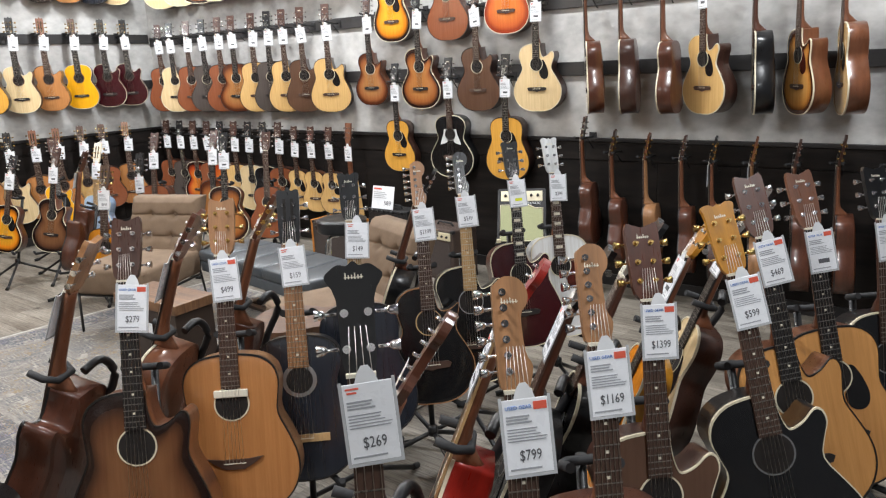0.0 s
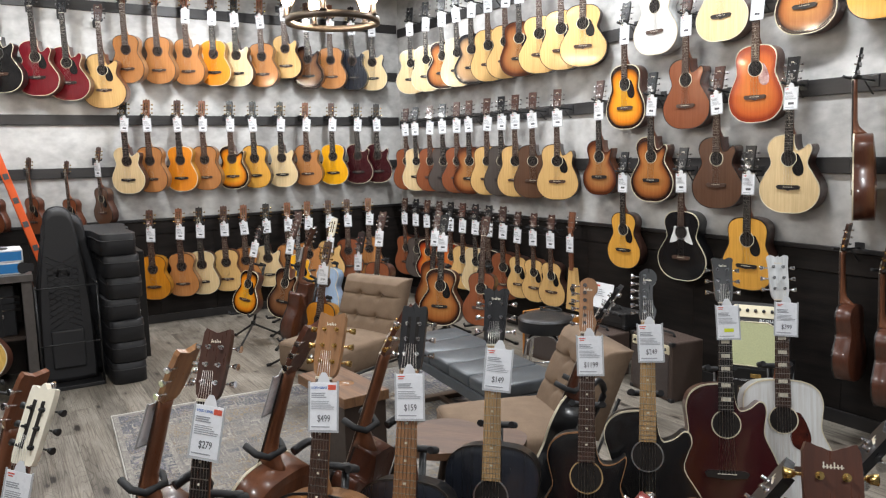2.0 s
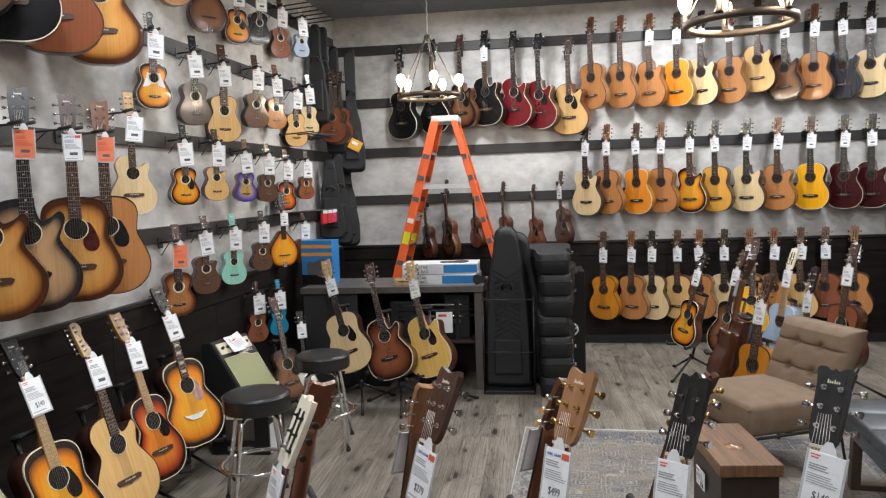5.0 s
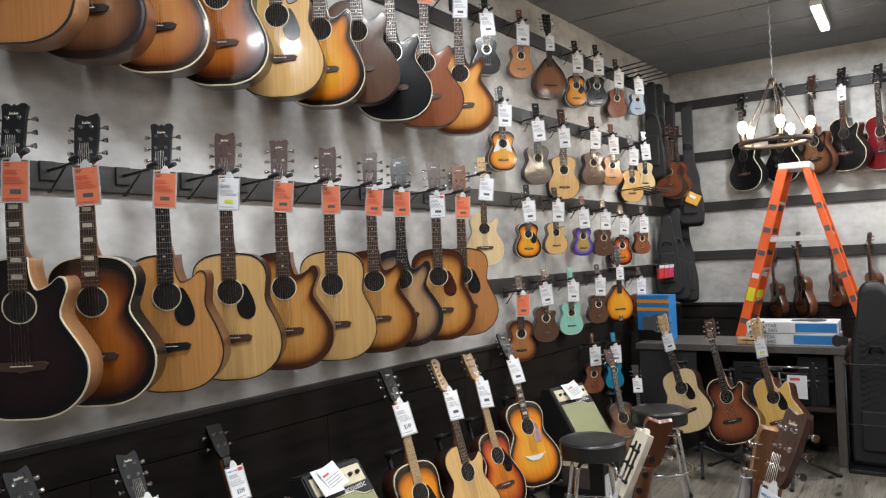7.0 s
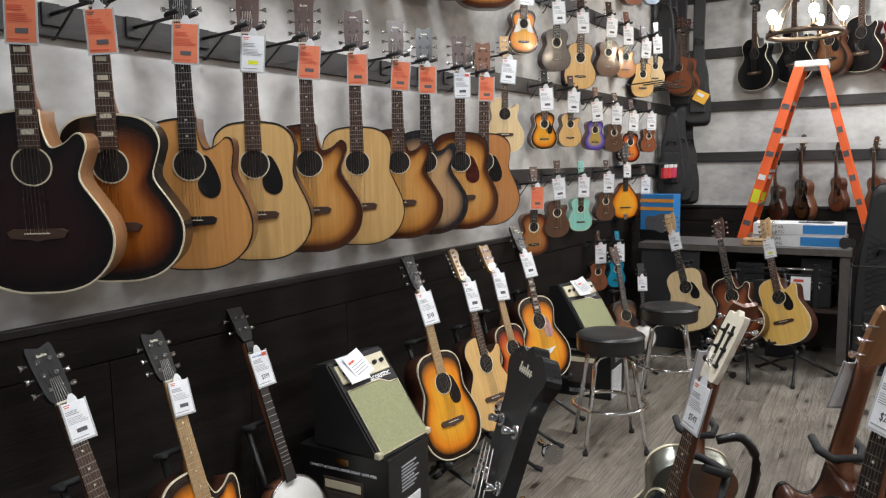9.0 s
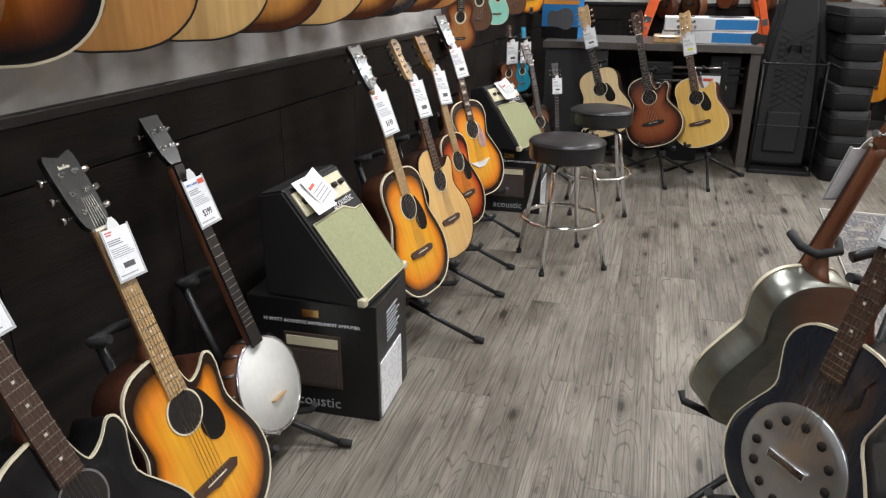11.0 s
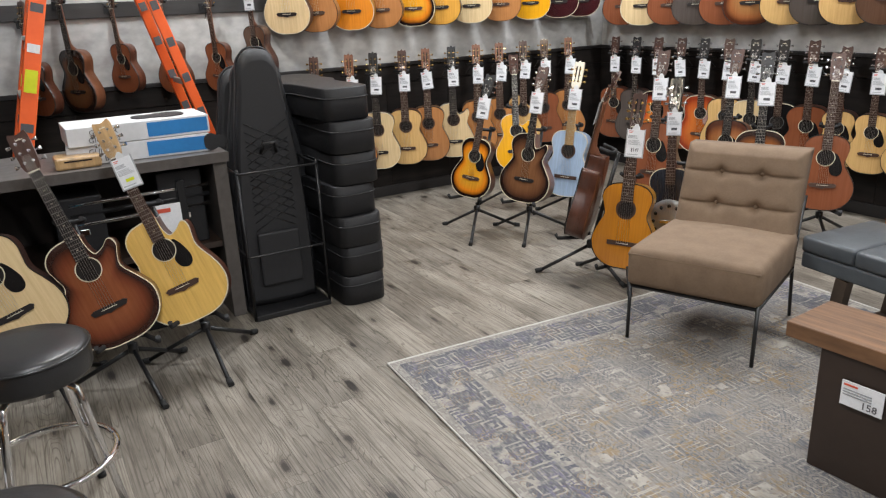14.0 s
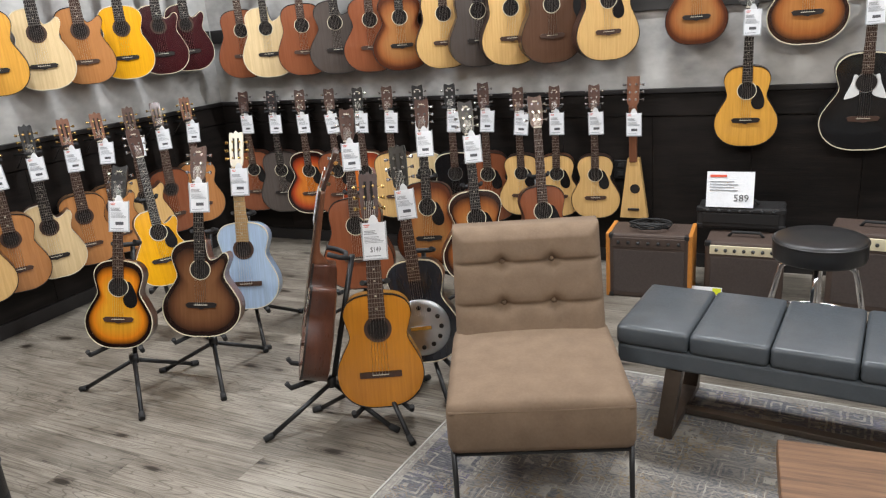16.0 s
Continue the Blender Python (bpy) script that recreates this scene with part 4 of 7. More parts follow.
def hang(wall, s, z, turn, fin, shape="dread", cut="", tag="new", size=0.96, off=0.16, price="", k=1.0, lean=2.0, **kw):
    """A guitar on a wall: s along the wall, z its end pin; turn: how far it is swung on its hook."""
    if wall == "A":
        m, hm = pose(AX + off, s, z, 0, 0, 90), pose(AX + 0.022, s, 0, 0, 0, 90)
    elif wall == "B":
        m, hm = pose(s, BY - off, z), pose(s, BY - 0.022, 0)
    else:
        m, hm = pose(s, c_y(s) + off, z, 0, 0, 180 + C_TURN), pose(s, c_y(s) + 0.022, 0, 0, 0, 180 + C_TURN)
    gm = m @ pose(0, 0, 0, 0, 0, turn) @ pose(0, 0, 0, lean)
    where = kw.pop("where", "hanging on the wall")
    guitar(fin, gm, shape, cut, where=where, size=size, **kw)
    if kw.get("hook", True):
        hz = (gm @ Vector((0, 0, geom(shape)["nut"] * size)))
        dist = {"A": hz.x - AX, "B": BY - hz.y, "C": hz.y - c_y(hz.x)}[wall]
        hm = hm.copy()
        hm.translation.z = hz.z + 0.005
        if wall == "A":
            hm.translation.y = hz.y
        else:
            hm.translation.x = hz.x
        hanger(hm @ Matrix.Diagonal((1, max(0.5, dist / 0.19), 1, 1)))
    if tag:
        tag_on(gm, shape, size, tag, price, k=k, tilt=random.uniform(-6, 6))
    return gm

# -------- west wall: classical guitars --------
GA = "classical guitars on the west wall"
row = [(2.70, "cedar", ""), (3.00, "cedar", ""), (3.29, "cedar", "r"), (3.56, "orange", ""), (3.80, "pale", "r"), (4.08, "cedar", ""), (4.35, "spruce", "r"), (4.61, "brownburst", "r"), (4.89, "cedar", ""), (5.16, "slate", "r"), (5.42, "pale", "r")]
for i, (s, f, c) in enumerate(row):
    hang("A", s, 2.50 if i != 6 else 2.60, -38, f, "classical", c, head="slot", group=GA, tag="new" if i > 1 else "")
for s, z, f, sh in [(0.69, 2.27, "black", "auditorium"), (1.04, 2.32, "black", "auditorium"), (1.34, 2.36, "brownburst", "concert"), (1.60, 2.38, "black", "auditorium"), (1.90, 2.36, "wine", "auditorium"), (2.16, 2.32, "wine", "auditorium"), (2.47, 2.25, "spruce_maho", "jumbo")]:
    hang("A", s, z, -30, f, sh, "r", head="flare", group=GA, tag="new" if s == 1.60 else "", size=1.0)
row = [(2.63, "pale", "r"), (2.85, "cedar", ""), (3.15, "orange", ""), (3.40, "cedar", ""), (3.69, "sunburst", "r"), (3.94, "yellow", ""), (4.25, "pale", "r"), (4.55, "cedar", "r"), (4.87, "gold", ""), (5.19, "maroon", "r"), (5.45, "maroon", "r")]
for s, f, c in row:
    hang("A", s, 1.40, -38, f, "classical", c, head="slot", group=GA)
row = [(2.80, "amber", ""), (3.09, "cedar", ""), (3.30, "pale", ""), (3.56, "spruce_maho", ""), (3.78, "cedar", ""), (4.03, "pale", "r"), (4.28, "cedar", ""), (4.52, "cedar", "r"), (4.78, "spruce", "r"), (5.02, "mahogany", ""), (5.30, "cedar", "")]
for s, f, c in row:
    hang("A", s, 0.28, -32, f, "classical", c, head="slot", group=GA)
for s, z, f, k in [(0.92, 0.98, "mahogany", 0.72), (1.15, 0.98, "brownburst", 0.85), (1.45, 1.08, "mahogany", 0.68), (1.76, 1.05, "mahogany", 0.74), (2.08, 1.03, "mahogany", 0.72)]:
    hang("A", s, z, -55, f, "concert", "", head="slot", group="small guitars behind the ladder", tag="", size=k)

# -------- north wall --------
GB = "steel-string guitars on the north wall"
row = [(-7.0, "pale"), (-6.65, "pale"), (-6.31, "tobacco"), (-6.02, "pale"), (-5.75, "greyburst"), (-5.46, "spruce"), (-5.18, "spruce"), (-4.97, "koa"), (-4.68, "spruce"), (-4.39, "spruce"), (-4.12, "spruce")]
for i, (s, f) in enumerate(row):
    hang("B", s, 2.43, 34, f, "dread" if i % 2 else "auditorium", "", head="flare", group=GB, off=0.17, size=0.98)
row = [(-7.16, "mahogany", ""), (-6.93, "pale", "r"), (-6.61, "mahogany", ""), (-6.33, "grey", "r"), (-6.05, "mahogany", ""), (-5.82, "koa", ""), (-5.50, "spruce", ""), (-5.26, "grey", ""), (-5.04, "spruce", "r"), (-4.78, "walnut", "r"), (-4.44, "spruce", "r")]
for i, (s, f, c) in enumerate(row):
    hang("B", s, 1.31, 32, f, "auditorium" if i in (3, 4, 5) else "dread", c, head="square", group=GB, off=0.17, guard=i == 10, size=0.97)
for s, z, f, sh, c, gd in [(-3.95, 1.37, "koa", "concert", "v", False), (-3.39, 1.34, "tobacco", "auditorium", "r", False), (-2.80, 1.32, "walnut", "auditorium", "r", False), (-2.26, 1.32, "pale", "auditorium", "r", True),
                           (-3.67, 1.90, "sunburst", "dread", "", True), (-3.08, 1.88, "mahogany", "auditorium", "r", False), (-2.52, 1.90, "hummer", "dread", "", True),
                           (-3.38, 2.44, "white", "auditorium", "v", False), (-2.80, 2.46, "pale", "auditorium", "", False), (-2.2, 2.42, "tobacco", "dread", "", False), (-1.75, 2.44, "yellow", "dread", "", True), (-1.3, 2.44, "koa", "dread", "", False),
                           (-3.67, 0.79, "yellow", "concert", "", True), (-3.09, 0.77, "black", "jumbo", "", "white"), (-2.54, 0.78, "yellow", "dread", "", True)]:
    hang("B", s, z, 4 if f != "koa" else 10, f, sh, c, head="square" if z < 1.8 else "flare", group=GB, off=0.135, guard=gd, size=0.98 if sh != "concert" else 0.95)
for i, (s, tn, f, sh, c) in enumerate([(-1.80, -62, "tobacco", "dread", ""), (-1.54, -72, "spruce", "dread", ""), (-1.25, -84, "sunburst", "concert", ""), (-0.99, -32, "spruce", "auditorium", "r"), (-0.68, -72, "black", "dread", ""), (-0.43, -52, "honey", "dread", "r"), (-0.20, -70, "spruce_maho", "jumbo", ""), (0.12, -66, "mahogany", "dread", ""), (0.42, -60, "sunburst", "dread", "")]):
    hang("B", s, 1.31, tn, f, sh, c, head="square", group=GB, off=0.22, bind=M_BINDC, tag="new" if i == 3 else "", size=0.98)
for i, (s, z, f) in enumerate([(-1.83, 0.36, "mahogany"), (-1.60, 0.26, "mahogany"), (-1.35, 0.24, "cedar"), (-1.10, 0.24, "mahogany"), (-0.90, 0.22, "yellow"), (-0.65, 0.22, "cedar"), (-0.40, 0.22, "mahogany"), (-0.16, 0.24, "mahogany"), (0.1, 0.24, "cedar")]):
    hang("B", s, z, -78, f, "concert" if i < 4 else "dread", "", head="slot" if i % 3 else "flare", group=GB, off=0.2, tag="" if i not in (4, 5) else "new", size=0.95)
row = [(-7.25, "mahogany", "dread"), (-6.98, "grey", "dread"), (-6.72, "cherry", "auditorium"), (-6.46, "mahogany", "dread"), (-6.22, "hummer", "dread"), (-5.98, "spruce_maho", "dread"), (-5.74, "pale", "dread"), (-5.50, "black", "dread"), (-5.26, "mahogany", "auditorium"), (-5.02, "spruce", "concert"), (-4.78, "spruce_maho", "concert"), (-4.53, "spruce", "concert")]
for i, (s, f, sh) in enumerate(row):
    hang("B", s, 0.27 if i < 9 else 0.33, 22 if i < 9 else 12, f, sh, "", head="flare", group=GB, off=0.16, size=0.95 if i < 9 else 0.86)

# travel guitar with a narrow wedge body
t = thing("travel_guitar", pose(-4.30, BY - 0.12, 0.33, 2), "slim wedge-shaped spruce travel guitar hanging on the wainscot", "guitar")
part("body", slab([(-0.085, 0), (-0.035, 0.38), (0.035, 0.38), (0.085, 0)], 0, 0.045), TOPS["spruce"], t)
# the hole is a flat disc coloured as dark as its inside
obj("soundhole", cached(("ho", 0.03), lambda: me_disc(0, 0.03, -0.002)), t, pose(0.01, 0, 0.19), (M_HOLESHADE,))
part("bridge", box(-0.035, -0.01, 0.05, 0.035, 0.001, 0.065, 0.003), M_EBONY, t)
part("neck", box(-0.024, -0.008, 0.36, 0.024, 0.014, 0.70, 0.005), M_MAHO, t)
hd = part("headstock", slab(HEADS["square"], -0.006, 0.01), M_MAHO, t, m=pose(0, 0, 0.70, -10))
for i in range(3):
    for s_ in (-1, 1):
        obj("tuner", cached(f"t{s_}", lambda: me_tuner(s_)), hd, pose(0.040 * s_, 0, 0.042 + 0.044 * i), (M_CHROME,))
price_tag(pose(-4.29, BY - 0.16, 0.86), "new")

# -------- south wall --------
GC = "steel-string guitars on the south wall"
mid = [(-0.70, "plum", "auditorium", "r", False), (-0.93, "darkburst", "auditorium", "", False), (-1.21, "natural_cedar", "dread", "r", True), (-1.49, "spruce", "dread", "", True), (-1.77, "honey", "auditorium", "r", False), (-2.06, "spruce_maho", "dread", "", False), (-2.35, "honey", "auditorium", "r", False), (-2.57, "greyburst", "auditorium", "r", False), (-2.88, "honey", "dread", "", True), (-3.12, "cedar", "dread", "", True)]
for i, (s, f, sh, c, gd) in enumerate(mid):
    hang("C", s, 1.25, -52, f, sh, c, head="flare" if i % 2 else "book", group=GC, off=0.24, guard=gd, tag="sale" if i not in (3, 8) else ("yellow" if i == 3 else "used"), size=1.0, k=0.93, inlay="block" if i < 2 else "dot", bind=M_BINDC if i < 2 else None)
hang("C", -3.43, 1.65, -45, "pale_maple", "concert", "r", head="square", group=GC, off=0.2, size=0.68, guard=False)
top = [(-0.70, "cedar", "dread", ""), (-0.94, "brownburst", "auditorium", "r"), (-1.20, "tobacco", "dread", ""), (-1.48, "darkburst", "dread", ""), (-1.79, "spruce", "dread", "r"), (-2.05, "sunburst", "dread", "r"), (-2.30, "walnut", "auditorium", "r"), (-2.56, "black", "auditorium", "r"), (-2.85, "mahogany", "auditorium", "r"), (-3.18, "honey", "auditorium", "r")]
for i, (s, f, sh, c) in enumerate(top):
    hang("C", s, 2.43 if i != 6 else 2.48, -52, f, sh, c, head="flare", group=GC, off=0.24, guard=i in (4,), tag="" if i < 8 else ("sale" if i == 8 else "used"), size=1.0, k=0.95)
for s, z, f in ((-6.72, 2.22, "mahogany"), (-6.86, 2.20, "walnut"), (-7.0, 2.24, "mahogany")):
    hang("C", s, z, -86, f, "concert", "", head="square", group="narrow instruments hanging in the corner", off=0.25, size=0.72, tag="", guard=False)
GU = "ukuleles and small instruments on the south wall"
ukes = [(-3.68, 2.89, "black", 0.60), (-4.13, 2.95, "cedar", 0.56), (-5.0, 2.87, "sunburst", 0.62), (-5.4, 2.94, "black", 0.60), (-5.82, 2.90, "mahogany", 0.60), (-6.32, 2.99, "blue", 0.5),
        (-3.83, 2.27, "sunburst", 0.66), (-4.31, 2.21, "grey", 0.68), (-4.71, 2.12, "spruce", 0.80), (-5.26, 2.26, "walnut", 0.66), (-5.65, 2.28, "cedar", 0.62), (-6.08, 2.15, "spruce", 0.72), (-6.42, 2.27, "pale", 0.66),
        (-4.12, 1.68, "sunburst", 0.60), (-4.54, 1.70, "spruce", 0.58), (-5.0, 1.68, "purple", 0.55), (-5.4, 1.67, "walnut", 0.55), (-5.78, 1.58, "cherry", 0.62), (-6.27, 1.67, "mahogany", 0.52),
        (-3.96, 0.98, "koa", 0.68), (-4.32, 1.07, "walnut", 0.62), (-4.73, 1.08, "mint", 0.60), (-5.23, 1.12, "walnut", 0.56), (-6.13, 1.08, "mahogany", 0.55),
        (-5.08, 0.57, "mahogany", 0.56), (-5.49, 0.54, "cyan", 0.55)]
for i, (s, z, f, k) in enumerate(ukes):
    cutu = "r" if i in (14, 20, 10) else ""
    hang("C", s, z, -38, f, "uke", cutu, head="inline" if i in (6, 24) else "square", group=GU, off=0.12, size=k * 0.98, k=1.08, tag="sale" if i == 19 else "new", guard="white" if i == 6 else (f == "sunburst"))


def mandolin(m, top, label):
    t = thing("mandolin", m, label, "mandolin", GU)
    pts = curve_through([(0, 0), (0.09, 0.02), (0.135, 0.10), (0.12, 0.19), (0.06, 0.27), (0.025, 0.31), (-0.025, 0.31), (-0.06, 0.27), (-0.12, 0.19), (-0.135, 0.10), (-0.09, 0.02), (0, 0)], 3)[:-1]
    bm = bmesh.new()
    lay = bm.verts.layers.float.new("rim")
    rings = []
    for k_, r_, y in ((1, 1, 0.006), (1, 1, 0), (0.85, 0.7, -0.003), (0.5, 0.05, -0.006)):
        ring = []
        for x, z in inset(pts, k_, (0, 0.13)):
            v = bm.verts.new((x, y, z))
            v[lay] = r_
            ring.append(v)
        rings.append(ring)
    n = len(pts)
    for A, B in zip(rings, rings[1:]):
        for j in range(n):
            bm.faces.new((A[j], A[(j + 1) % n], B[(j + 1) % n], B[j]))
    bm.faces.new(rings[-1])
    part("soundboard", bm, TOPS[top], t)
    part("back_and_sides", slab(inset(pts, 0.99, (0, 0.13)), 0.006, 0.055), M_MAHO, t)
    part("bridge", box(-0.05, -0.016, 0.10, 0.05, -0.004, 0.108, 0.002), M_EBONY, t)
    part("tailpiece", box(-0.018, -0.012, 0.0, 0.018, -0.004, 0.05, 0.002), M_CHROME, t)
    part("fingerboard", slab([(-0.021, 0.24), (0.021, 0.24), (0.016, 0.50), (-0.016, 0.50)], -0.014, -0.006), M_EBONY, t)
    part("neck", box(-0.018, -0.008, 0.28, 0.018, 0.014, 0.50, 0.006), M_MAHO, t)
    h = part("headstock", slab(HEADS["book"], -0.006, 0.01), M_BLACKW, t, m=pose(0, 0, 0.50, -10) @ Matrix.Scale(0.85, 4))
    for i in range(4):
        for s_ in (-1, 1):
            obj("tuner", cached(f"t{s_}", lambda: me_tuner(s_)), h, pose(0.040 * s_, 0, 0.035 + 0.033 * i), (M_CHROME,))


def on_c(s, z, off, turn=-38):
    return pose(s, c_y(s) + off, z, 0, 0, 180 + C_TURN) @ pose(0, 0, 0, 0, 0, turn)


for s, z, tp, lb in [(-4.54, 2.86, "brownburst", "dark brown burst mandolin hanging among ukuleles"), (-5.65, 1.10, "sunburst", "yellow sunburst mandolin hanging among ukuleles")]:
    gm = on_c(s, z, 0.13)
    mandolin(gm, tp, lb)
    price_tag(gm @ pose(0, -0.03, 0.36) @ Matrix.Scale(0.8, 4), "new")

# violins and bags in the corner
def gig_bag(m, h, label, w=0.17, group="", bell=False):
    t = thing("gig_bag", m, label, "gig bag", group)
    pts = curve_through([(0, 0), (w * 0.8, 0.01), (w, 0.08), (w * 0.98, 0.25), (w * 0.8, 0.38), (w * 0.74, 0.5), (w * 0.5, 0.62), (w * 0.4, 0.75), (w * 0.42, h - 0.06), (w * 0.3, h - 0.01), (0, h)], 3)
    if bell:
        pts = curve_through([(0, 0), (w * 0.85, 0.008), (w, 0.06), (w * 0.96, 0.40 * h), (w * 0.82, 0.64 * h), (w * 0.58, 0.86 * h), (w * 0.50, 0.95 * h), (w * 0.28, 0.992 * h), (0, h)], 3)
    pts = pts + [(-x, z) for x, z in reversed(pts[1:-1])]
    bm = bmesh.new()
    rings = [[bm.verts.new((x, y, z)) for x, z in inset(pts, k, (0, h * 0.4))] for k, y in ((0.93, -0.005), (1, 0.015), (1, 0.10), (0.93, 0.12))]
    n = len(pts)
    for A, B in zip(rings, rings[1:]):
        for j in range(n):
            bm.faces.new((A[j], A[(j + 1) % n], B[(j + 1) % n], B[j])).smooth = True
    bm.faces.new(rings[0])
    bm.faces.new(rings[-1])
    part("shell", bm, M_BAG, t)
    part("pocket", box(-w * 0.62, -0.03, 0.12, w * 0.62, 0.0, 0.42, 0.012), M_BAG, t)
    part("zip", tube([(x * 1.01, 0.05, h * 0.4 + (z - h * 0.4) * 1.01) for x, z in pts], 0.005, 5, closed=True), M_CORD, t)
    part("handle", tube([(-0.04, -0.015, h * 0.62), (-0.03, -0.05, h * 0.66), (0.03, -0.05, h * 0.66), (0.04, -0.015, h * 0.62)], 0.009, 6), M_CORD, t)
    return t


for i, (s, z, h, tn, off) in enumerate([(-6.62, 2.40, 0.95, -80, 0.14), (-6.80, 2.36, 1.0, -78, 0.15), (-6.98, 2.12, 1.08, -82, 0.19), (-7.05, 1.93, 1.25, -76, 0.34), (-6.80, 1.25, 0.80, -74, 0.17), (-6.98, 1.18, 0.95, -70, 0.20), (-7.2, 1.15, 1.0, -60, 0.22)]):
    b_ = gig_bag(on_c(s, z, off, tn), h, "slim black nylon gig bag hanging from a peg", 0.10 if i < 3 else 0.12, "gig bags in the corner")
    if i in (2, 3):
        part("hang_card", box(-0.065, -0.004, -0.055, 0.065, 0.004, 0.055, 0.002), mat("amber_paper", (0.85, 0.45, 0.04), 0.5), b_, "amber yellow hang card", m=pose(0.03, -0.045, 0.27, 0, 28, 0))
        part("card_print", box(-0.045, -0.007, 0.0, 0.02, -0.003, 0.03), M_CARD, b_, m=pose(0.03, -0.045, 0.27, 0, 28, 0))
for s, z in [(-6.6, 3.36), (-6.6, 2.25), (-6.38, 1.55)]:
    part_ = thing("bag_rack", on_c(s, z, 0.02, 0), "black steel peg rack for gig bags", "rack")
    part("bar", tube([(0.1, -0.02, 0), (-0.7, -0.02, 0)], 0.01), M_BLKMETAL, part_)
    for k in range(6):
        part("peg", tube([(0.05 - 0.14 * k, 0, 0), (0.05 - 0.14 * k, -0.32, 0.02)], 0.006, 6), M_BLKMETAL, part_)
for s, z, mm in [(-6.43, 1.425, M_REDP), (-6.57, 1.425, M_REDP), (-6.71, 1.425, M_PINK), (-6.85, 1.425, M_WHITEP)]:
    t = thing("accessory_pack", on_c(s, z, 0.22, 0), "small red and white accessory pack on a peg", "accessory", "accessory packs on pegs")
    part("pouch", box(-0.06, -0.015, 0, 0.06, 0.015, 0.10, 0.008), mm, t)
    part("card", box(-0.055, -0.02, 0.10, 0.055, -0.012, 0.13), M_CARD, t)


# ======== furniture ========
def slipper_chair(m):
    t = thing("slipper_chair", m, "armless tufted brown suede chair on thin black metal legs", "chair", "brown tufted chairs")
    # seat
    bm = bmesh.new()
    add_box(bm, -0.30, -0.34, 0.27, 0.30, 0.28, 0.45, 0.03)
    bmesh.ops.subdivide_edges(bm, edges=[e for e in bm.edges if e.calc_length() > 0.2], cuts=5, use_grid_fill=True)
    for v in bm.verts:
        if v.co.z > 0.4:
            v.co.z += 0.025 * math.cos(v.co.x * 4.6) * math.cos((v.co.y + 0.03) * 4.2)
    part("seat", bm, M_TANF, t, smooth=True)
    part("seat_welt", tube([(-0.29, -0.335, 0.425), (0.29, -0.335, 0.425)], 0.006, 6), M_TANF, t)
    # tufted back
    nx, nz = 49, 71
    bm = bmesh.new()
    fr, bk = [], []
    for j in range(nz):
        for i in range(nx):
            u, w = i / (nx - 1), j / (nz - 1)
            x, z = -0.285 + 0.57 * u, 0.41 + 0.41 * w
            d = 0.045
            for ux in (0.33, 0.67):
                for wz in (0.34, 0.70):
                    r2 = ((u - ux) / 0.038) ** 2 + ((w - wz) / 0.045) ** 2
                    d -= 0.026 * math.exp(-r2 * 0.5)
                    d -= 0.011 * math.exp(-((u - ux) / 0.016) ** 2 - ((w - wz) / 0.085) ** 2)
            for wz in (0.34, 0.70):
                d -= 0.012 * math.exp(-((w - wz) / 0.014) ** 2) + 0.006 * math.exp(-((w - wz) / 0.05) ** 2)
            e = min(u, 1 - u, w * 0.8, (1 - w) * 0.8)
            d *= min(1, (e / 0.07) ** 0.5) if e > 0 else 0
            y = 0.245 + 0.17 * w - d - 0.03
            fr.append(bm.verts.new((x, y, z)))
            bk.append(bm.verts.new((x, 0.245 + 0.17 * w + 0.055, z)))
    for j in range(nz - 1):
        for i in range(nx - 1):
            a = j * nx + i
            for L, fl in ((fr, 0), (bk, 1)):
                q = (L[a], L[a + 1], L[a + nx + 1], L[a + nx])
                bm.faces.new(q if not fl else q[::-1]).smooth = True
    rim = [i for i in range(nx)] + [j * nx + nx - 1 for j in range(1, nz)] + [(nz - 1) * nx + i for i in range(nx - 2, -1, -1)] + [j * nx for j in range(nz - 2, 0, -1)]
    for a, b in zip(rim, rim[1:] + rim[:1]):
        bm.faces.new((fr[a], bk[a], bk[b], fr[b])).smooth = True
    back = part("backrest", bm, M_TANF, t)
    for ux in (-0.095, 0.095):
        for wz in (0.549, 0.697):
            w = (wz - 0.41) / 0.41
            part("button", lathe([(0.0, -0.004), (0.012, -0.002), (0.012, 0.003), (0.0, 0.006)], 10), M_TANF, back, m=pose(ux, 0.21 + 0.17 * w, wz, 90))
    for sx in (-1, 1):
        part("leg", tube([(sx * 0.285, -0.31, 0.28), (sx * 0.285, -0.325, 0.0)], 0.009), M_BLKMETAL, t)
        part("leg", tube([(sx * 0.285, 0.40, 0.60), (sx * 0.285, 0.27, 0.30), (sx * 0.285, 0.33, 0.0)], 0.009), M_BLKMETAL, t)
        part("side_rail", tube([(sx * 0.285, -0.31, 0.262), (sx * 0.285, 0.285, 0.262)], 0.009), M_BLKMETAL, t)
    part("cross_rail", tube([(-0.285, -0.31, 0.262), (0.285, -0.31, 0.262)], 0.009), M_BLKMETAL, t)
    return t


chair = slipper_chair(pose(-4.185, 3.465, 0.012, 0, 0, 22))
chair2 = copy_thing(chair, pose(-2.20, 3.50, 0.012, 0, 0, -19))

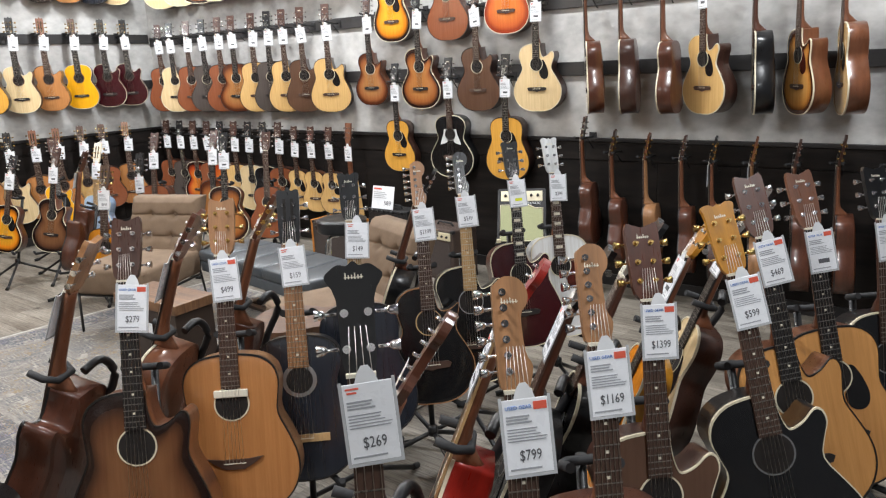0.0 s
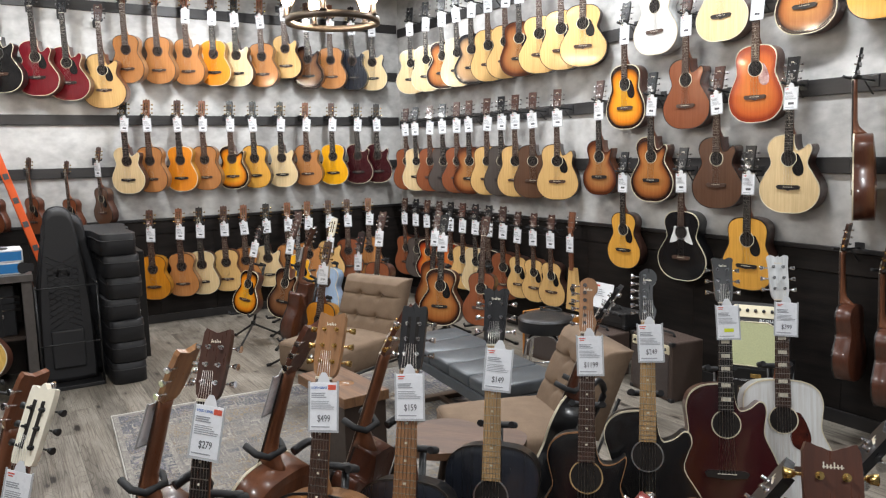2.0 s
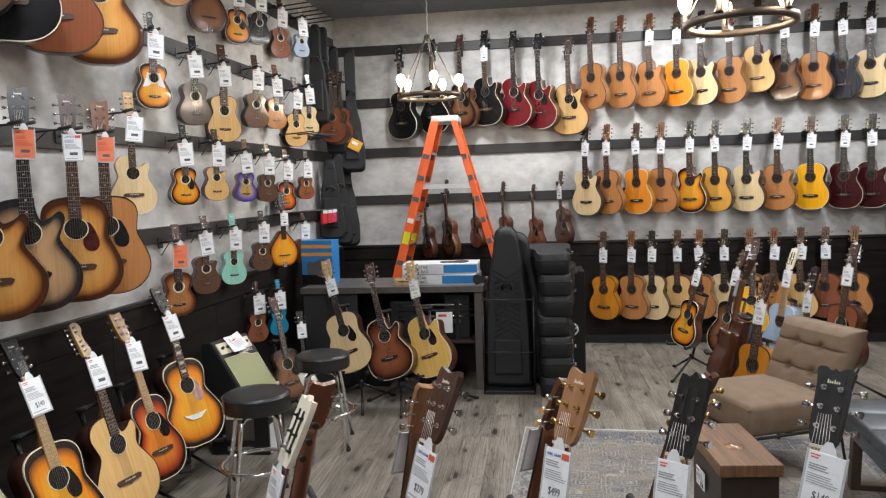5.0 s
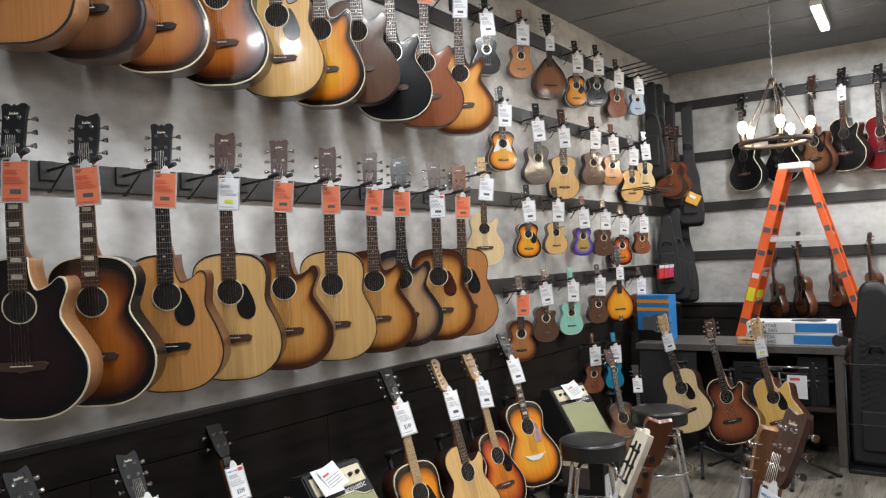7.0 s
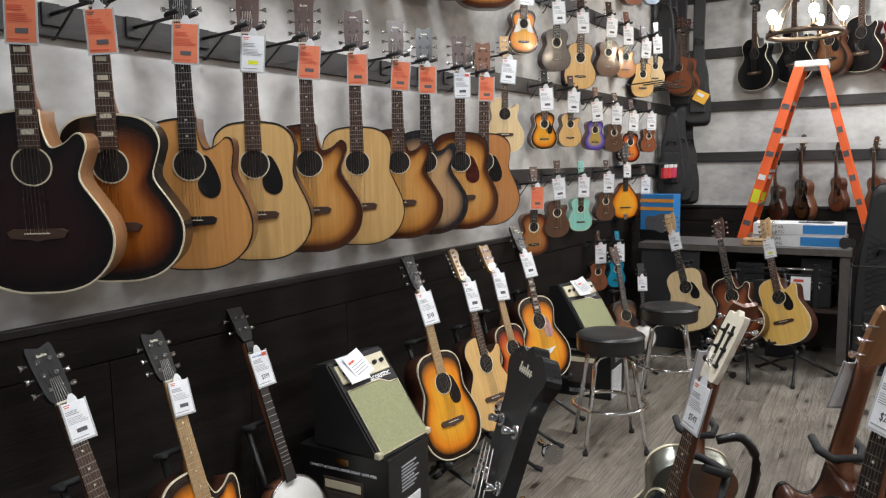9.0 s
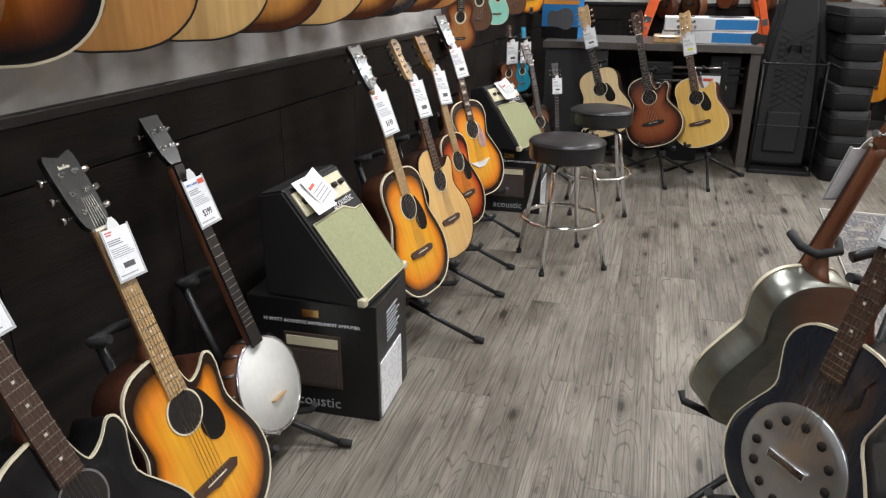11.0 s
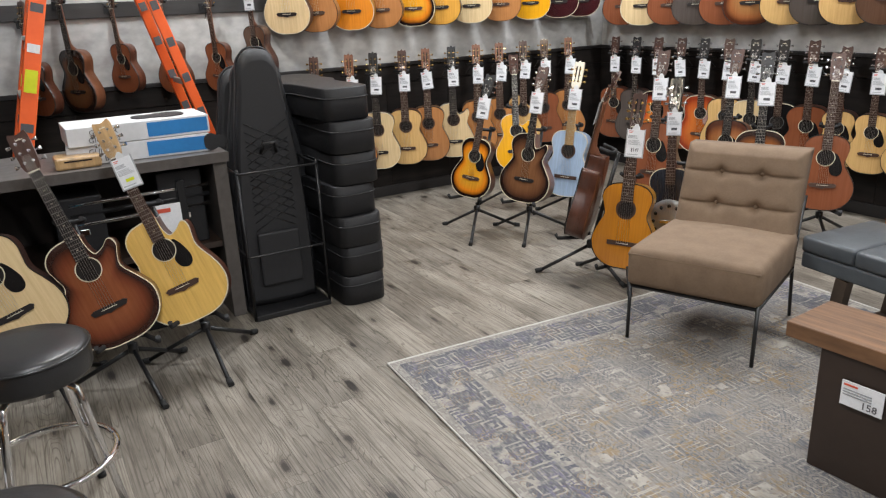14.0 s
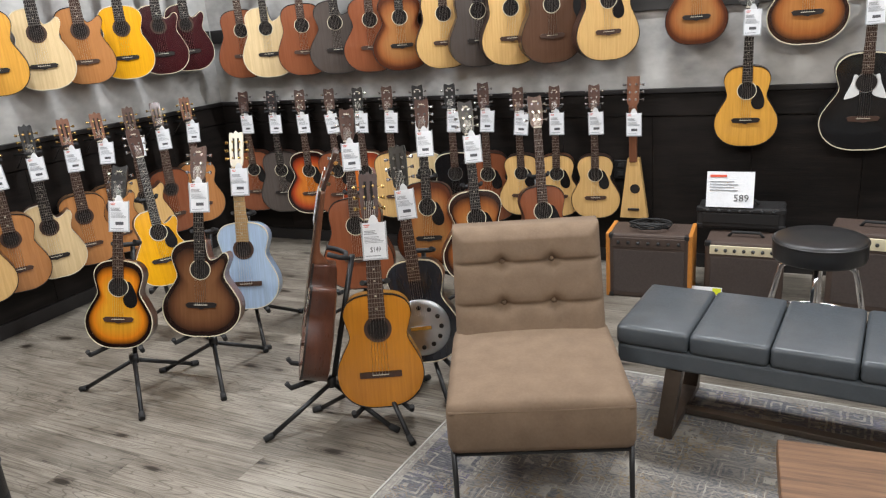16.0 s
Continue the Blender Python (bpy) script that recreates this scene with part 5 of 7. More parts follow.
# bench: blue-grey leather pad on a bronze sled frame
t = thing("bench", pose(-3.27, 3.96, 0.012, 0, 0, -6), "long bench with channelled blue-grey leather pad on bronze frame", "bench")
for i in range(5):
    part("cushion_panel", box(-0.68 + i * 0.272, -0.24, 0.375, -0.68 + (i + 1) * 0.272 - 0.004, 0.24, 0.455, 0.018), M_LEATH, t, smooth=True)
part("apron", box(-0.675, -0.235, 0.30, 0.675, 0.235, 0.378, 0.012), M_LEATH, t)
for sx in (-1, 1):
    for sy in (-1, 1):
        part("leg", box(-0.03, -0.025, 0, 0.03, 0.025, 0.30, 0.003), M_BRONZE, t, m=pose(sx * 0.50, sy * 0.20, 0, 0, sx * -7, 0))
    part("foot_bar", box(-0.035, -0.225, 0, 0.035, 0.225, 0.03, 0.003), M_BRONZE, t, m=pose(sx * 0.50, 0, 0))
part("stretcher", box(-0.49, -0.02, 0.004, 0.49, 0.02, 0.028, 0.003), M_BRONZE, t)

# box drum used as a side table
t = thing("side_table", pose(-3.08, 2.98, 0.012, 0, 0, 4), "dark box side table with striped walnut top", "side table")
part("top", box(-0.30, -0.135, 0.44, 0.26, 0.135, 0.495, 0.004), M_WALNUT, t)
part("body", box(-0.18, -0.125, 0, 0.24, 0.125, 0.44, 0.004), M_DKWOOD, t)
part("emblem", lathe([(0.0, 0), (0.045, 0), (0.045, 0.0015), (0.0, 0.0015)], 28), M_TANW, t, m=pose(0.03, 0, 0.495))
part("emblem_mark", box(-0.018, -0.004, 0, 0.018, 0.004, 0.0015), M_CARD, t, m=pose(0.03, 0, 0.4965, 0, 0, 35))
tg = thing("price_card", pose(-3.10, 2.845, 0.29, 0, 0, 4), "white price card taped on the dark side table", "price card")
part("card", box(-0.065, -0.004, 0, 0.065, 0.0, 0.085), M_CARD, tg)
part("heading", box(-0.058, -0.006, 0.070, -0.015, -0.003, 0.076), M_INKR, tg)
for k_ in range(3):
    part("print_line", box(-0.058, -0.006, 0.056 - 0.009 * k_, 0.03, -0.003, 0.059 - 0.009 * k_), M_INKG, tg)
obj("price", text_mesh("158", 0.034), tg, pose(0.025, -0.005, 0.008), (M_INK,))
# guitar-shaped table
t = thing("guitar_body_table", pose(-1.93, 3.02, 0.012, 0, 0, -50), "small table with guitar-body shaped brown wooden top", "table")
pts = inset(outline("dread", "r"), 1.0, (0, 0.25))
bm = slab(pts, 0, 0.03)
part("top", bm, mat("table_wood", (0.135, 0.068, 0.036), 0.5, col2=(0.06, 0.03, 0.017), scale=3, stretch=(10, 1, 1)), t, m=pose(0, -0.25, 0.55, -90) @ Matrix.Scale(1.0, 4))
for a in (0.3, 2.4, 4.5):
    part("leg", tube([(0.08 * math.cos(a), 0.08 * math.sin(a), 0.522), (0.2 * math.cos(a), 0.2 * math.sin(a), 0.0)], 0.02, 8, r1=0.012), M_DKWOOD, t)


def bar_stool(m, h, label, group="", r=0.185):
    t = thing("bar_stool", m, label, "stool", group)
    part("seat", lathe([(0.0, h - 0.095), (r * 0.98, h - 0.095), (r, h - 0.085), (r, h - 0.02), (r * 0.985, h - 0.008), (r * 0.9, h), (r * 0.5, h + 0.004), (0.0, h + 0.005)], 40), M_BLEATH, t)
    part("seat_band", tube([(r * 1.002 * math.cos(i * math.pi / 20), r * 1.002 * math.sin(i * math.pi / 20), h - 0.016) for i in range(40)], 0.004, 6, closed=True), M_BLEATH, t)
    part("swivel", lathe([(0.07, h - 0.125), (0.08, h - 0.12), (0.08, h - 0.096), (0.0, h - 0.096)], 20), M_BLKMETAL, t)
    zr = 0.27 * h / 0.72
    for k in range(4):
        a = math.pi / 4 + k * math.pi / 2
        c, s = math.cos(a), math.sin(a)
        part("leg", tube([(0.05 * c, 0.05 * s, h - 0.125), (0.115 * c, 0.115 * s, h - 0.125), (0.145 * c, 0.145 * s, h - 0.145), (0.155 * c, 0.155 * s, h - 0.19), (0.235 * c, 0.235 * s, 0.012)], 0.0125, 10), M_CHROME, t, smooth=True)
        part("foot", tube([(0.235 * c, 0.235 * s, 0.02), (0.237 * c, 0.237 * s, 0.0)], 0.015), M_RUBBER, t)
    q = 0.155 + (0.235 - 0.155) * (h - 0.19 - zr) / (h - 0.2) + 0.008
    part("foot_ring", tube([(q * math.cos(i * math.pi / 24), q * math.sin(i * math.pi / 24), zr) for i in range(48)], 0.0115, 8, closed=True), M_CHROME, t, smooth=True)
    return t


LB = "round black vinyl bar stool with chrome legs and ring"
bar_stool(pose(-3.43, 0.53, 0, 0, 0, 30), 0.645, LB, "bar stools")
bar_stool(pose(-4.40, 0.62, 0, 0, 0, 10), 0.635, LB, "bar stools")
bar_stool(pose(-3.28, 4.58, 0, 0, 0, 40), 0.62, "low round black vinyl stool with chrome legs", "bar stools")

# ---- rug ----
RUG = pose(-4.765, 1.985, 0, 0, 0, -3.6)


def rug_mat():
    m = mat("faded_wool", (0.275, 0.246, 0.208), 0.95, col2=(0.165, 0.155, 0.148), scale=2.5, bump=0.3, detail=8)
    nt = m.node_tree
    b = nt.nodes["Principled BSDF"]
    old = b.inputs["Base Color"].links[0].from_node
    tc = [n for n in nt.nodes if n.type == "TEX_COORD"][0]
    sep = nt.nodes.new("ShaderNodeSeparateXYZ")
    nt.links.new(tc.outputs["Object"], sep.inputs[0])

    def math_(op, a, bb=None):
        n = nt.nodes.new("ShaderNodeMath")
        n.operation = op
        for i, v in enumerate((a, bb)):
            if v is None:
                continue
            if isinstance(v, (int, float)):
                n.inputs[i].default_value = v
            else:
                nt.links.new(v, n.inputs[i])
        return n.outputs[0]

    dx = math_("MINIMUM", sep.outputs["X"], math_("SUBTRACT", 3.05, sep.outputs["X"]))
    dy = math_("MINIMUM", sep.outputs["Y"], math_("SUBTRACT", 2.36, sep.outputs["Y"]))
    edge = math_("MINIMUM", dx, dy)
    band = nt.nodes.new("ShaderNodeValToRGB")
    band.color_ramp.interpolation = "CONSTANT"
    els = band.color_ramp.elements
    els[0].position, els[0].color = 0.0, (0.75, 0.75, 0.75, 1)
    els[1].position, els[1].color = 0.018, (0.30, 0.30, 0.30, 1)
    for p, c in ((0.045, 1.0), (0.27, 0.2), (0.30, 0.55)):
        e = els.new(p)
        e.color = (c, c, c, 1)
    nt.links.new(edge, band.inputs["Fac"])
    # woven motifs: stepped diamonds at two sizes, worn through in places
    def rings(metric, scale, loose, turns):
        v = nt.nodes.new("ShaderNodeTexVoronoi")
        v.distance = metric
        v.inputs["Scale"].default_value, v.inputs["Randomness"].default_value = scale, loose
        nt.links.new(warp.outputs[0], v.inputs["Vector"])
        return math_("SINE", math_("MULTIPLY", v.outputs["Distance"], turns)), v.outputs["Color"]

    def noise(scale, lo, hi):
        n = nt.nodes.new("ShaderNodeTexNoise")
        n.inputs["Scale"].default_value, n.inputs["Detail"].default_value = scale, 6
        nt.links.new(tc.outputs["Object"], n.inputs["Vector"])
        r = nt.nodes.new("ShaderNodeMapRange")
        r.inputs["From Min"].default_value, r.inputs["From Max"].default_value = lo, hi
        nt.links.new(n.outputs["Fac"], r.inputs["Value"])
        return r.outputs["Result"]

    def blend(fac, a, colour):
        n = nt.nodes.new("ShaderNodeMix")
        n.data_type = "RGBA"
        nt.links.new(fac, n.inputs["Factor"])
        nt.links.new(a, n.inputs["A"])
        if isinstance(colour, tuple):
            n.inputs["B"].default_value = (*colour, 1)
        else:
            nt.links.new(colour, n.inputs["B"])
        return n.outputs["Result"]

    wn = nt.nodes.new("ShaderNodeTexNoise")
    wn.inputs["Scale"].default_value = 30
    nt.links.new(tc.outputs["Object"], wn.inputs["Vector"])
    ws = nt.nodes.new("ShaderNodeVectorMath")
    ws.operation = "SCALE"
    ws.inputs["Scale"].default_value = 0.014
    nt.links.new(wn.outputs["Color"], ws.inputs[0])
    warp = nt.nodes.new("ShaderNodeVectorMath")
    warp.operation = "ADD"
    nt.links.new(tc.outputs["Object"], warp.inputs[0])
    nt.links.new(ws.outputs[0], warp.inputs[1])

    big, _ = rings("MANHATTAN", 4.2, 0.35, 60)
    mid_, _ = rings("CHEBYCHEV", 9.0, 0.8, 30)
    small, _ = rings("MANHATTAN", 20.0, 0.9, 17)
    tiny, _ = rings("CHEBYCHEV", 34.0, 0.9, 14)
    col = old.outputs["Color"]
    col = blend(math_("MULTIPLY", math_("GREATER_THAN", small, 0.25), noise(6, 0.34, 0.58)), col, (0.128, 0.122, 0.128))
    col = blend(math_("MULTIPLY", math_("GREATER_THAN", mid_, 0.60), noise(10, 0.43, 0.65)), col, (0.10, 0.104, 0.118))
    col = blend(math_("MULTIPLY", math_("GREATER_THAN", big, 0.88), noise(15, 0.40, 0.64)), col, (0.085, 0.09, 0.108))
    col = blend(math_("MULTIPLY", math_("GREATER_THAN", tiny, 0.55), noise(4, 0.42, 0.60)), col, (0.24, 0.172, 0.095))
    col = blend(math_("MULTIPLY", math_("LESS_THAN", mid_, -0.86), noise(12, 0.36, 0.62)), col, (0.38, 0.355, 0.305))
    # slate border with cream and gold motifs between two cream lines
    edge_col = blend(math_("MULTIPLY", math_("GREATER_THAN", tiny, 0.20), noise(17, 0.30, 0.55)), old.outputs["Color"], (0.33, 0.315, 0.28))
    slate = blend(math_("ADD", math_("MULTIPLY", small, 0.10), 0.82), old.outputs["Color"], (0.062, 0.070, 0.092))
    slate = blend(math_("MULTIPLY", math_("GREATER_THAN", mid_, 0.35), noise(22, 0.34, 0.56)), slate, (0.31, 0.29, 0.25))
    slate = blend(math_("MULTIPLY", math_("GREATER_THAN", small, 0.60), noise(7, 0.46, 0.62)), slate, (0.23, 0.165, 0.105))
    slate = blend(math_("MULTIPLY", math_("GREATER_THAN", tiny, 0.60), noise(9, 0.42, 0.60)), slate, (0.125, 0.115, 0.165))
    band.color_ramp.elements[0].color = (0, 0, 0, 1)
    col = blend(math_("GREATER_THAN", band.outputs["Color"], 0.9), col, slate)
    col = blend(math_("MULTIPLY", math_("LESS_THAN", band.outputs["Color"], 0.4), 0.8), col, edge_col)
    # worn streaks along the weave, and bare patches
    wv = nt.nodes.new("ShaderNodeTexNoise")
    wv.inputs["Scale"].default_value, wv.inputs["Detail"].default_value = 1.0, 5
    wm = nt.nodes.new("ShaderNodeMapping")
    wm.inputs["Scale"].default_value = (26, 150, 1)
    nt.links.new(tc.outputs["Object"], wm.inputs["Vector"])
    nt.links.new(wm.outputs[0], wv.inputs["Vector"])
    wr = nt.nodes.new("ShaderNodeMapRange")
    wr.inputs["From Min"].default_value, wr.inputs["From Max"].default_value = 0.47, 0.66
    nt.links.new(wv.outputs["Fac"], wr.inputs["Value"])
    col = blend(math_("MULTIPLY", wr.outputs["Result"], 0.50), col, (0.255, 0.237, 0.212))
    col = blend(math_("MULTIPLY", noise(5, 0.52, 0.78), 0.45), col, (0.245, 0.226, 0.20))
    pile = math_("MULTIPLY_ADD", wv.outputs["Fac"], 0.7)
    pile.node.inputs[2].default_value = 0.58
    shade = nt.nodes.new("ShaderNodeMix")
    shade.data_type, shade.blend_type = "RGBA", "MULTIPLY"
    shade.inputs["Factor"].default_value = 1.0
    nt.links.new(col, shade.inputs["A"])
    nt.links.new(pile, shade.inputs["B"])
    col = shade.outputs["Result"]
    nt.links.new(col, b.inputs["Base Color"])
    return m



rug = thing("rug", RUG, "faded grey-blue oriental rug with patterned border on planks", "rug")
part("woven_field", box(0.012, 0.012, 0.001, 3.038, 2.348, 0.010, 0.003), rug_mat(), rug)
part("edge_binding", tube([(0.006, 0.006, 0.007), (3.044, 0.006, 0.007), (3.044, 2.354, 0.007), (0.006, 2.354, 0.007)], 0.006, 6, closed=True), mat("cream_edge", (0.5, 0.48, 0.44), 0.9), rug)


# ---- stands ----
def stand_parts():
    bms = {}
    bms["pole"] = tube([(0, 0.06, 0.17), (0, 0.15, 0.62)], 0.012)
    bms["collar"] = lathe([(0.012, 0.0), (0.022, 0.004), (0.022, 0.045), (0.012, 0.05)], 12)
    bms["yoke"] = tube([(-0.05, -0.075, 0.03), (-0.055, -0.03, 0.012), (-0.035, 0.0, 0.0), (0.035, 0.0, 0.0), (0.055, -0.03, 0.012), (0.05, -0.075, 0.03)], 0.011, 8)
    bms["cradle"] = tube([(-0.12, -0.10, 0.03), (-0.12, -0.085, 0.005), (-0.06, 0.03, 0.0), (0.06, 0.03, 0.0), (0.12, -0.085, 0.005), (0.12, -0.10, 0.03)], 0.011, 8)
    bms["leg"] = tube([(0, 0, 0.17), (0.0, -0.30, 0.012)], 0.0105)
    bms["foot"] = tube([(0, -0.285, 0.02), (0, -0.325, 0.010)], 0.014)
    return {k: finish(b, k) for k, b in bms.items()}


SP = stand_parts()


def guitar_stand(m, neck, base, group="guitar stands", lean=8.0, spin=0.0, arm=False, roll=0.0):
    """Tripod stand; neck: height of the upper yoke; base: height of the lower cradle."""
    t = thing("guitar_stand", m, "black tubular tripod guitar stand with foam yoke", "guitar stand", group)
    ty = math.tan(math.radians(lean))
    sx = 0.5 * math.sin(math.radians(roll))
    if arm:
        # the pole stands beside the neck and bends over to the yoke
        px_, py_ = sx - 0.135, 0.10 + ty * (neck - base)
        obj("pole", finish(tube(curve_through([(0, 0.13, 0.15), (px_ * 0.6, 0.14, 0.30), (px_, 0.10 + ty * (neck - base) * 0.6, neck - 0.22), (px_, py_, neck - 0.06), (px_ * 0.72 + sx * 0.28, py_ - 0.01, neck + 0.012), (sx - 0.03, py_ - 0.03, neck)], 4), 0.0135), "pole"), t, None, (M_BLKMETAL,))
        obj("yoke", SP["yoke"], t, pose(sx, 0.03 + ty * (neck - base), neck), (M_FOAM,))
    else:
        obj("pole", finish(tube([(0, 0.13, 0.15), (sx, 0.10 + ty * neck, neck)], 0.012), "pole"), t, None, (M_BLKMETAL,))
        obj("yoke", SP["yoke"], t, pose(sx, 0.075 + ty * neck, neck), (M_FOAM,))
    obj("collar", SP["collar"], t, pose(0, 0.13, 0.15), (M_BLKMETAL,))
    obj("cradle", SP["cradle"], t, pose(0, 0.05, base - 0.012), (M_FOAM,))
    obj("cradle_post", finish(tube([(0, 0.08, base - 0.012), (0, 0.13, base)], 0.011), "cradle_post"), t, None, (M_BLKMETAL,))
    for a in (20, 140, 260):
        lg = obj("leg", SP["leg"], t, pose(0, 0.13, 0, 0, 0, a + spin), (M_BLKMETAL,))
        obj("foot", SP["foot"], lg, None, (M_RUBBER,))
    return t


def stood(x, y, face, fin, shape="dread", cut="", base=0.2, lean=8.0, size=1.0, tag="new", price="", k=0.9, roll=0.0, stand=True, spin=0.0, arm=False, **kw):
    """A guitar leaning on its floor stand; face: compass turn of its front."""
    m = pose(x, y, base, 0, 0, face) @ pose(0, 0, 0, -lean, roll, 0)
    where = kw.pop("where", "on a floor stand")
    guitar(fin, m, shape, cut, where=where, size=size, **kw)
    if stand:
        guitar_stand(pose(x, y, 0, 0, 0, face), base + 0.50 * size, base, lean=lean, spin=spin, arm=arm, roll=roll)
    if tag:
        tag_on(m, shape, size, tag, price, k=k, tilt=random.uniform(-4, 4))
    return m


GF = "guitars on floor stands"
# the double row beside the walk
R1 = dict(base=0.36, lean=13.0, group=GF, k=0.95)
stood(-1.152, 1.692, 42, "brownburst", "dread", "r", tag="used", price="279", guard=False, bind=M_BINDB, **R1)
stood(-1.150, 2.005, 42, "cedar", "dread", "", tag="used", price="499", guard=False, headm=M_TANW, tuner=M_GOLDM, bind=M_BINDB, pickup=True, bridge="horn", **R1)
stood(-1.126, 2.262, 44, "slate", "classical", "", price="159", head="slot", tuner=M_CHROME, bridge="bar", bridgem=M_MAPLE, rosettem=M_ALU, board=M_TANW, **R1)
stood(-1.145, 2.580, 46, "slate", "dread", "", price="149", guard=False, head="book", board=M_MAPLE, rosettem=M_ALU, **R1)
stood(-1.118, 2.945, 46, "black", "concert", "v", price="1199", guard=False, head="inline", headm=M_TANW, bind=M_TANW, rosettem=M_MAPLE, **R1)
stood(-1.085, 3.195, 46, "black", "auditorium", "r", price="249", guard=False, head="inline", bridge="horn", bind=M_BINDC, rosettem=M_ALU, board=M_MAPLE, **R1)
stood(-1.118, 3.66, 48, "maroon", "dread", "r", tag="yellow", guard=False, head="book", inlay="block", **R1)
stood(-1.024, 3.875, 48, "white", "dread", "", price="399", head="book", inlay="block", **R1)


def turned(hx, hy, hz, fin, shape="dread", cut="", lean=20.0, size=1.0, **kw):
    """A guitar of the neighbouring row, facing away; its head's middle lies at (hx, hy, hz)."""
    d, f = 0.955 * size, math.radians(-58)
    h = d * math.sin(math.radians(lean))
    return stood(hx + h * math.sin(f), hy - h * math.cos(f), -58, fin, shape, cut, base=hz - d * math.cos(math.radians(lean)), lean=lean, size=size, arm=True, group=GF, k=1.0, **kw)


# their neighbours turned the other way
stood(-1.80, 1.205, -58, "steel", "concert", "", base=0.285, roll=-8, lean=16, spin=70, headm=M_MAHO, k=1.0, arm=True, group=GF)
turned(-1.441, 1.795, 1.241, "mahogany", "dread", "r", headm=M_TANW, board=M_FBROSE)
turned(-1.447, 2.145, 1.254, "koa", "auditorium", "", bind=M_BINDC, headm=M_DMAHO)
turned(-1.455, 2.47, 1.262, "mahogany", "concert", "r", tag="", head="slot", headm=M_DMAHO)
turned(-1.45, 3.36, 1.22, "black", "auditorium", "", tag="")
# the row at the shop's aisle
R3 = dict(lean=12.0, group=GF, k=0.92)
stood(0.045, 1.405, 46, "black", "bass", "", base=0.38, size=0.9, price="269", k=0.82, guard=False, head="bass", lean=8.0, inlay="", group=GF)
stood(0.138, 1.655, 44, "black", "auditorium", "r", base=0.375, tag="used", price="799", guard=False, head="inline", headm=M_TANW, **R3)
stood(0.165, 1.90, 44, "sunburst", "dread", "", base=0.38, tag="used", price="1169", guard=False, head="inline", headm=M_TANW, **R3)
stood(0.113, 2.265, 44, "walnut", "auditorium", "r", base=0.352, tag="used", price="1399", guard=False, headm=M_DMAHO, tuner=M_GOLDM, bind=M_BINDC, **R3)
stood(0.325, 2.60, 40, "black", "auditorium", "r", base=0.378, roll=-10, tag="used", price="599", guard=False, head="book", headm=M_YELW, tuner=M_GOLDM, bind=M_BINDC, **R3)
stood(0.300, 2.885, 40, "natural_cedar", "dread", "r", base=0.405, roll=-9, tag="used", price="469", guard=False, headm=M_DMAHO, **R3)
stood(0.345, 3.15, 40, "natural_cedar", "dread", "", base=0.375, roll=-7, tag="used", headm=M_MAHO, **R3)
stood(0.42, 3.46, 44, "black", "dread", "", base=0.34, tag="used", headm=M_BLACKW, **R3)
stood(0.50, 3.82, 44, "mahogany", "dread", "", base=0.33, tag="used", **R3)
turned(-0.131, 1.735, 1.275, "orange", "concert", "", head="inline", headm=M_DMAHO, tag="", lean=22)
turned(-0.159, 2.091, 1.267, "red", "dread", "r", board=M_MAPLE, bind=M_BINDC, head="inline", headm=M_REDW, lean=21)
turned(-0.174, 2.444, 1.218, "black", "dread", "", headm=M_BLACKW, lean=22)
turned(-0.130, 2.669, 1.255, "black", "concert", "", tag="", lean=22)
turned(-0.075, 3.00, 1.24, "orange", "concert", "", headm=M_YELW, lean=22)
turned(-0.02, 3.30, 1.25, "pale", "concert", "", lean=22)
# along the south wall
S = dict(group="guitars standing along the south wall", lean=18.0)
stood(-0.72, 0.14, 178, "black", "auditorium", "r", base=0.23, roll=-6, size=0.96, k=0.8, **S)
stood(-1.02, 0.11, 175, "sunburst", "dread", "r", base=0.20, roll=-2, size=0.94, k=0.8, board=M_MAPLE, **S)
stood(-2.37, 0.16, 168, "sunburst", "dread", "", base=0.24, price="149", size=0.98, k=1.15, head="book", board=M_MAPLE, **S)
stood(-2.83, 0.15, 168, "spruce", "auditorium", "r", base=0.22, guard=False, size=0.98, k=1.15, head="inline", headm=M_MAPLE, **S)
stood(-3.18, 0.13, 166, "cherry", "concert", "", base=0.25, size=0.95, k=1.15, headm=M_YELW, board=M_MAPLE, **S)
stood(-3.68, 0.08, 158, "sunburst", "jumbo", "", base=0.25, size=1.0, k=1.15, inlay="block", bridge="horn", bridgem=M_PGW, guardm=M_PGF, **S)
stood(-4.95, 0.22, 140, "brownburst", "concert", "", base=0.14, size=0.85, tag="", **S)
# in front of the desk
D = dict(group="guitars in front of the desk")
stood(-5.20, 0.64, 84, "pale", "dread", "", base=0.30, lean=13, roll=-20, size=0.97, k=1.0, headm=M_MAPLE, bind=M_BINDB, **D)
stood(-5.14, 0.97, 80, "cherrywood", "auditorium", "r", base=0.26, lean=13, roll=-18, size=0.97, tag="", guard=False, bind=M_BINDC, **D)
stood(-5.18, 1.28, 72, "lemon", "dread", "r", base=0.27, lean=13, roll=-20, size=0.97, tag="yellow", k=1.0, headm=M_MAPLE, **D)
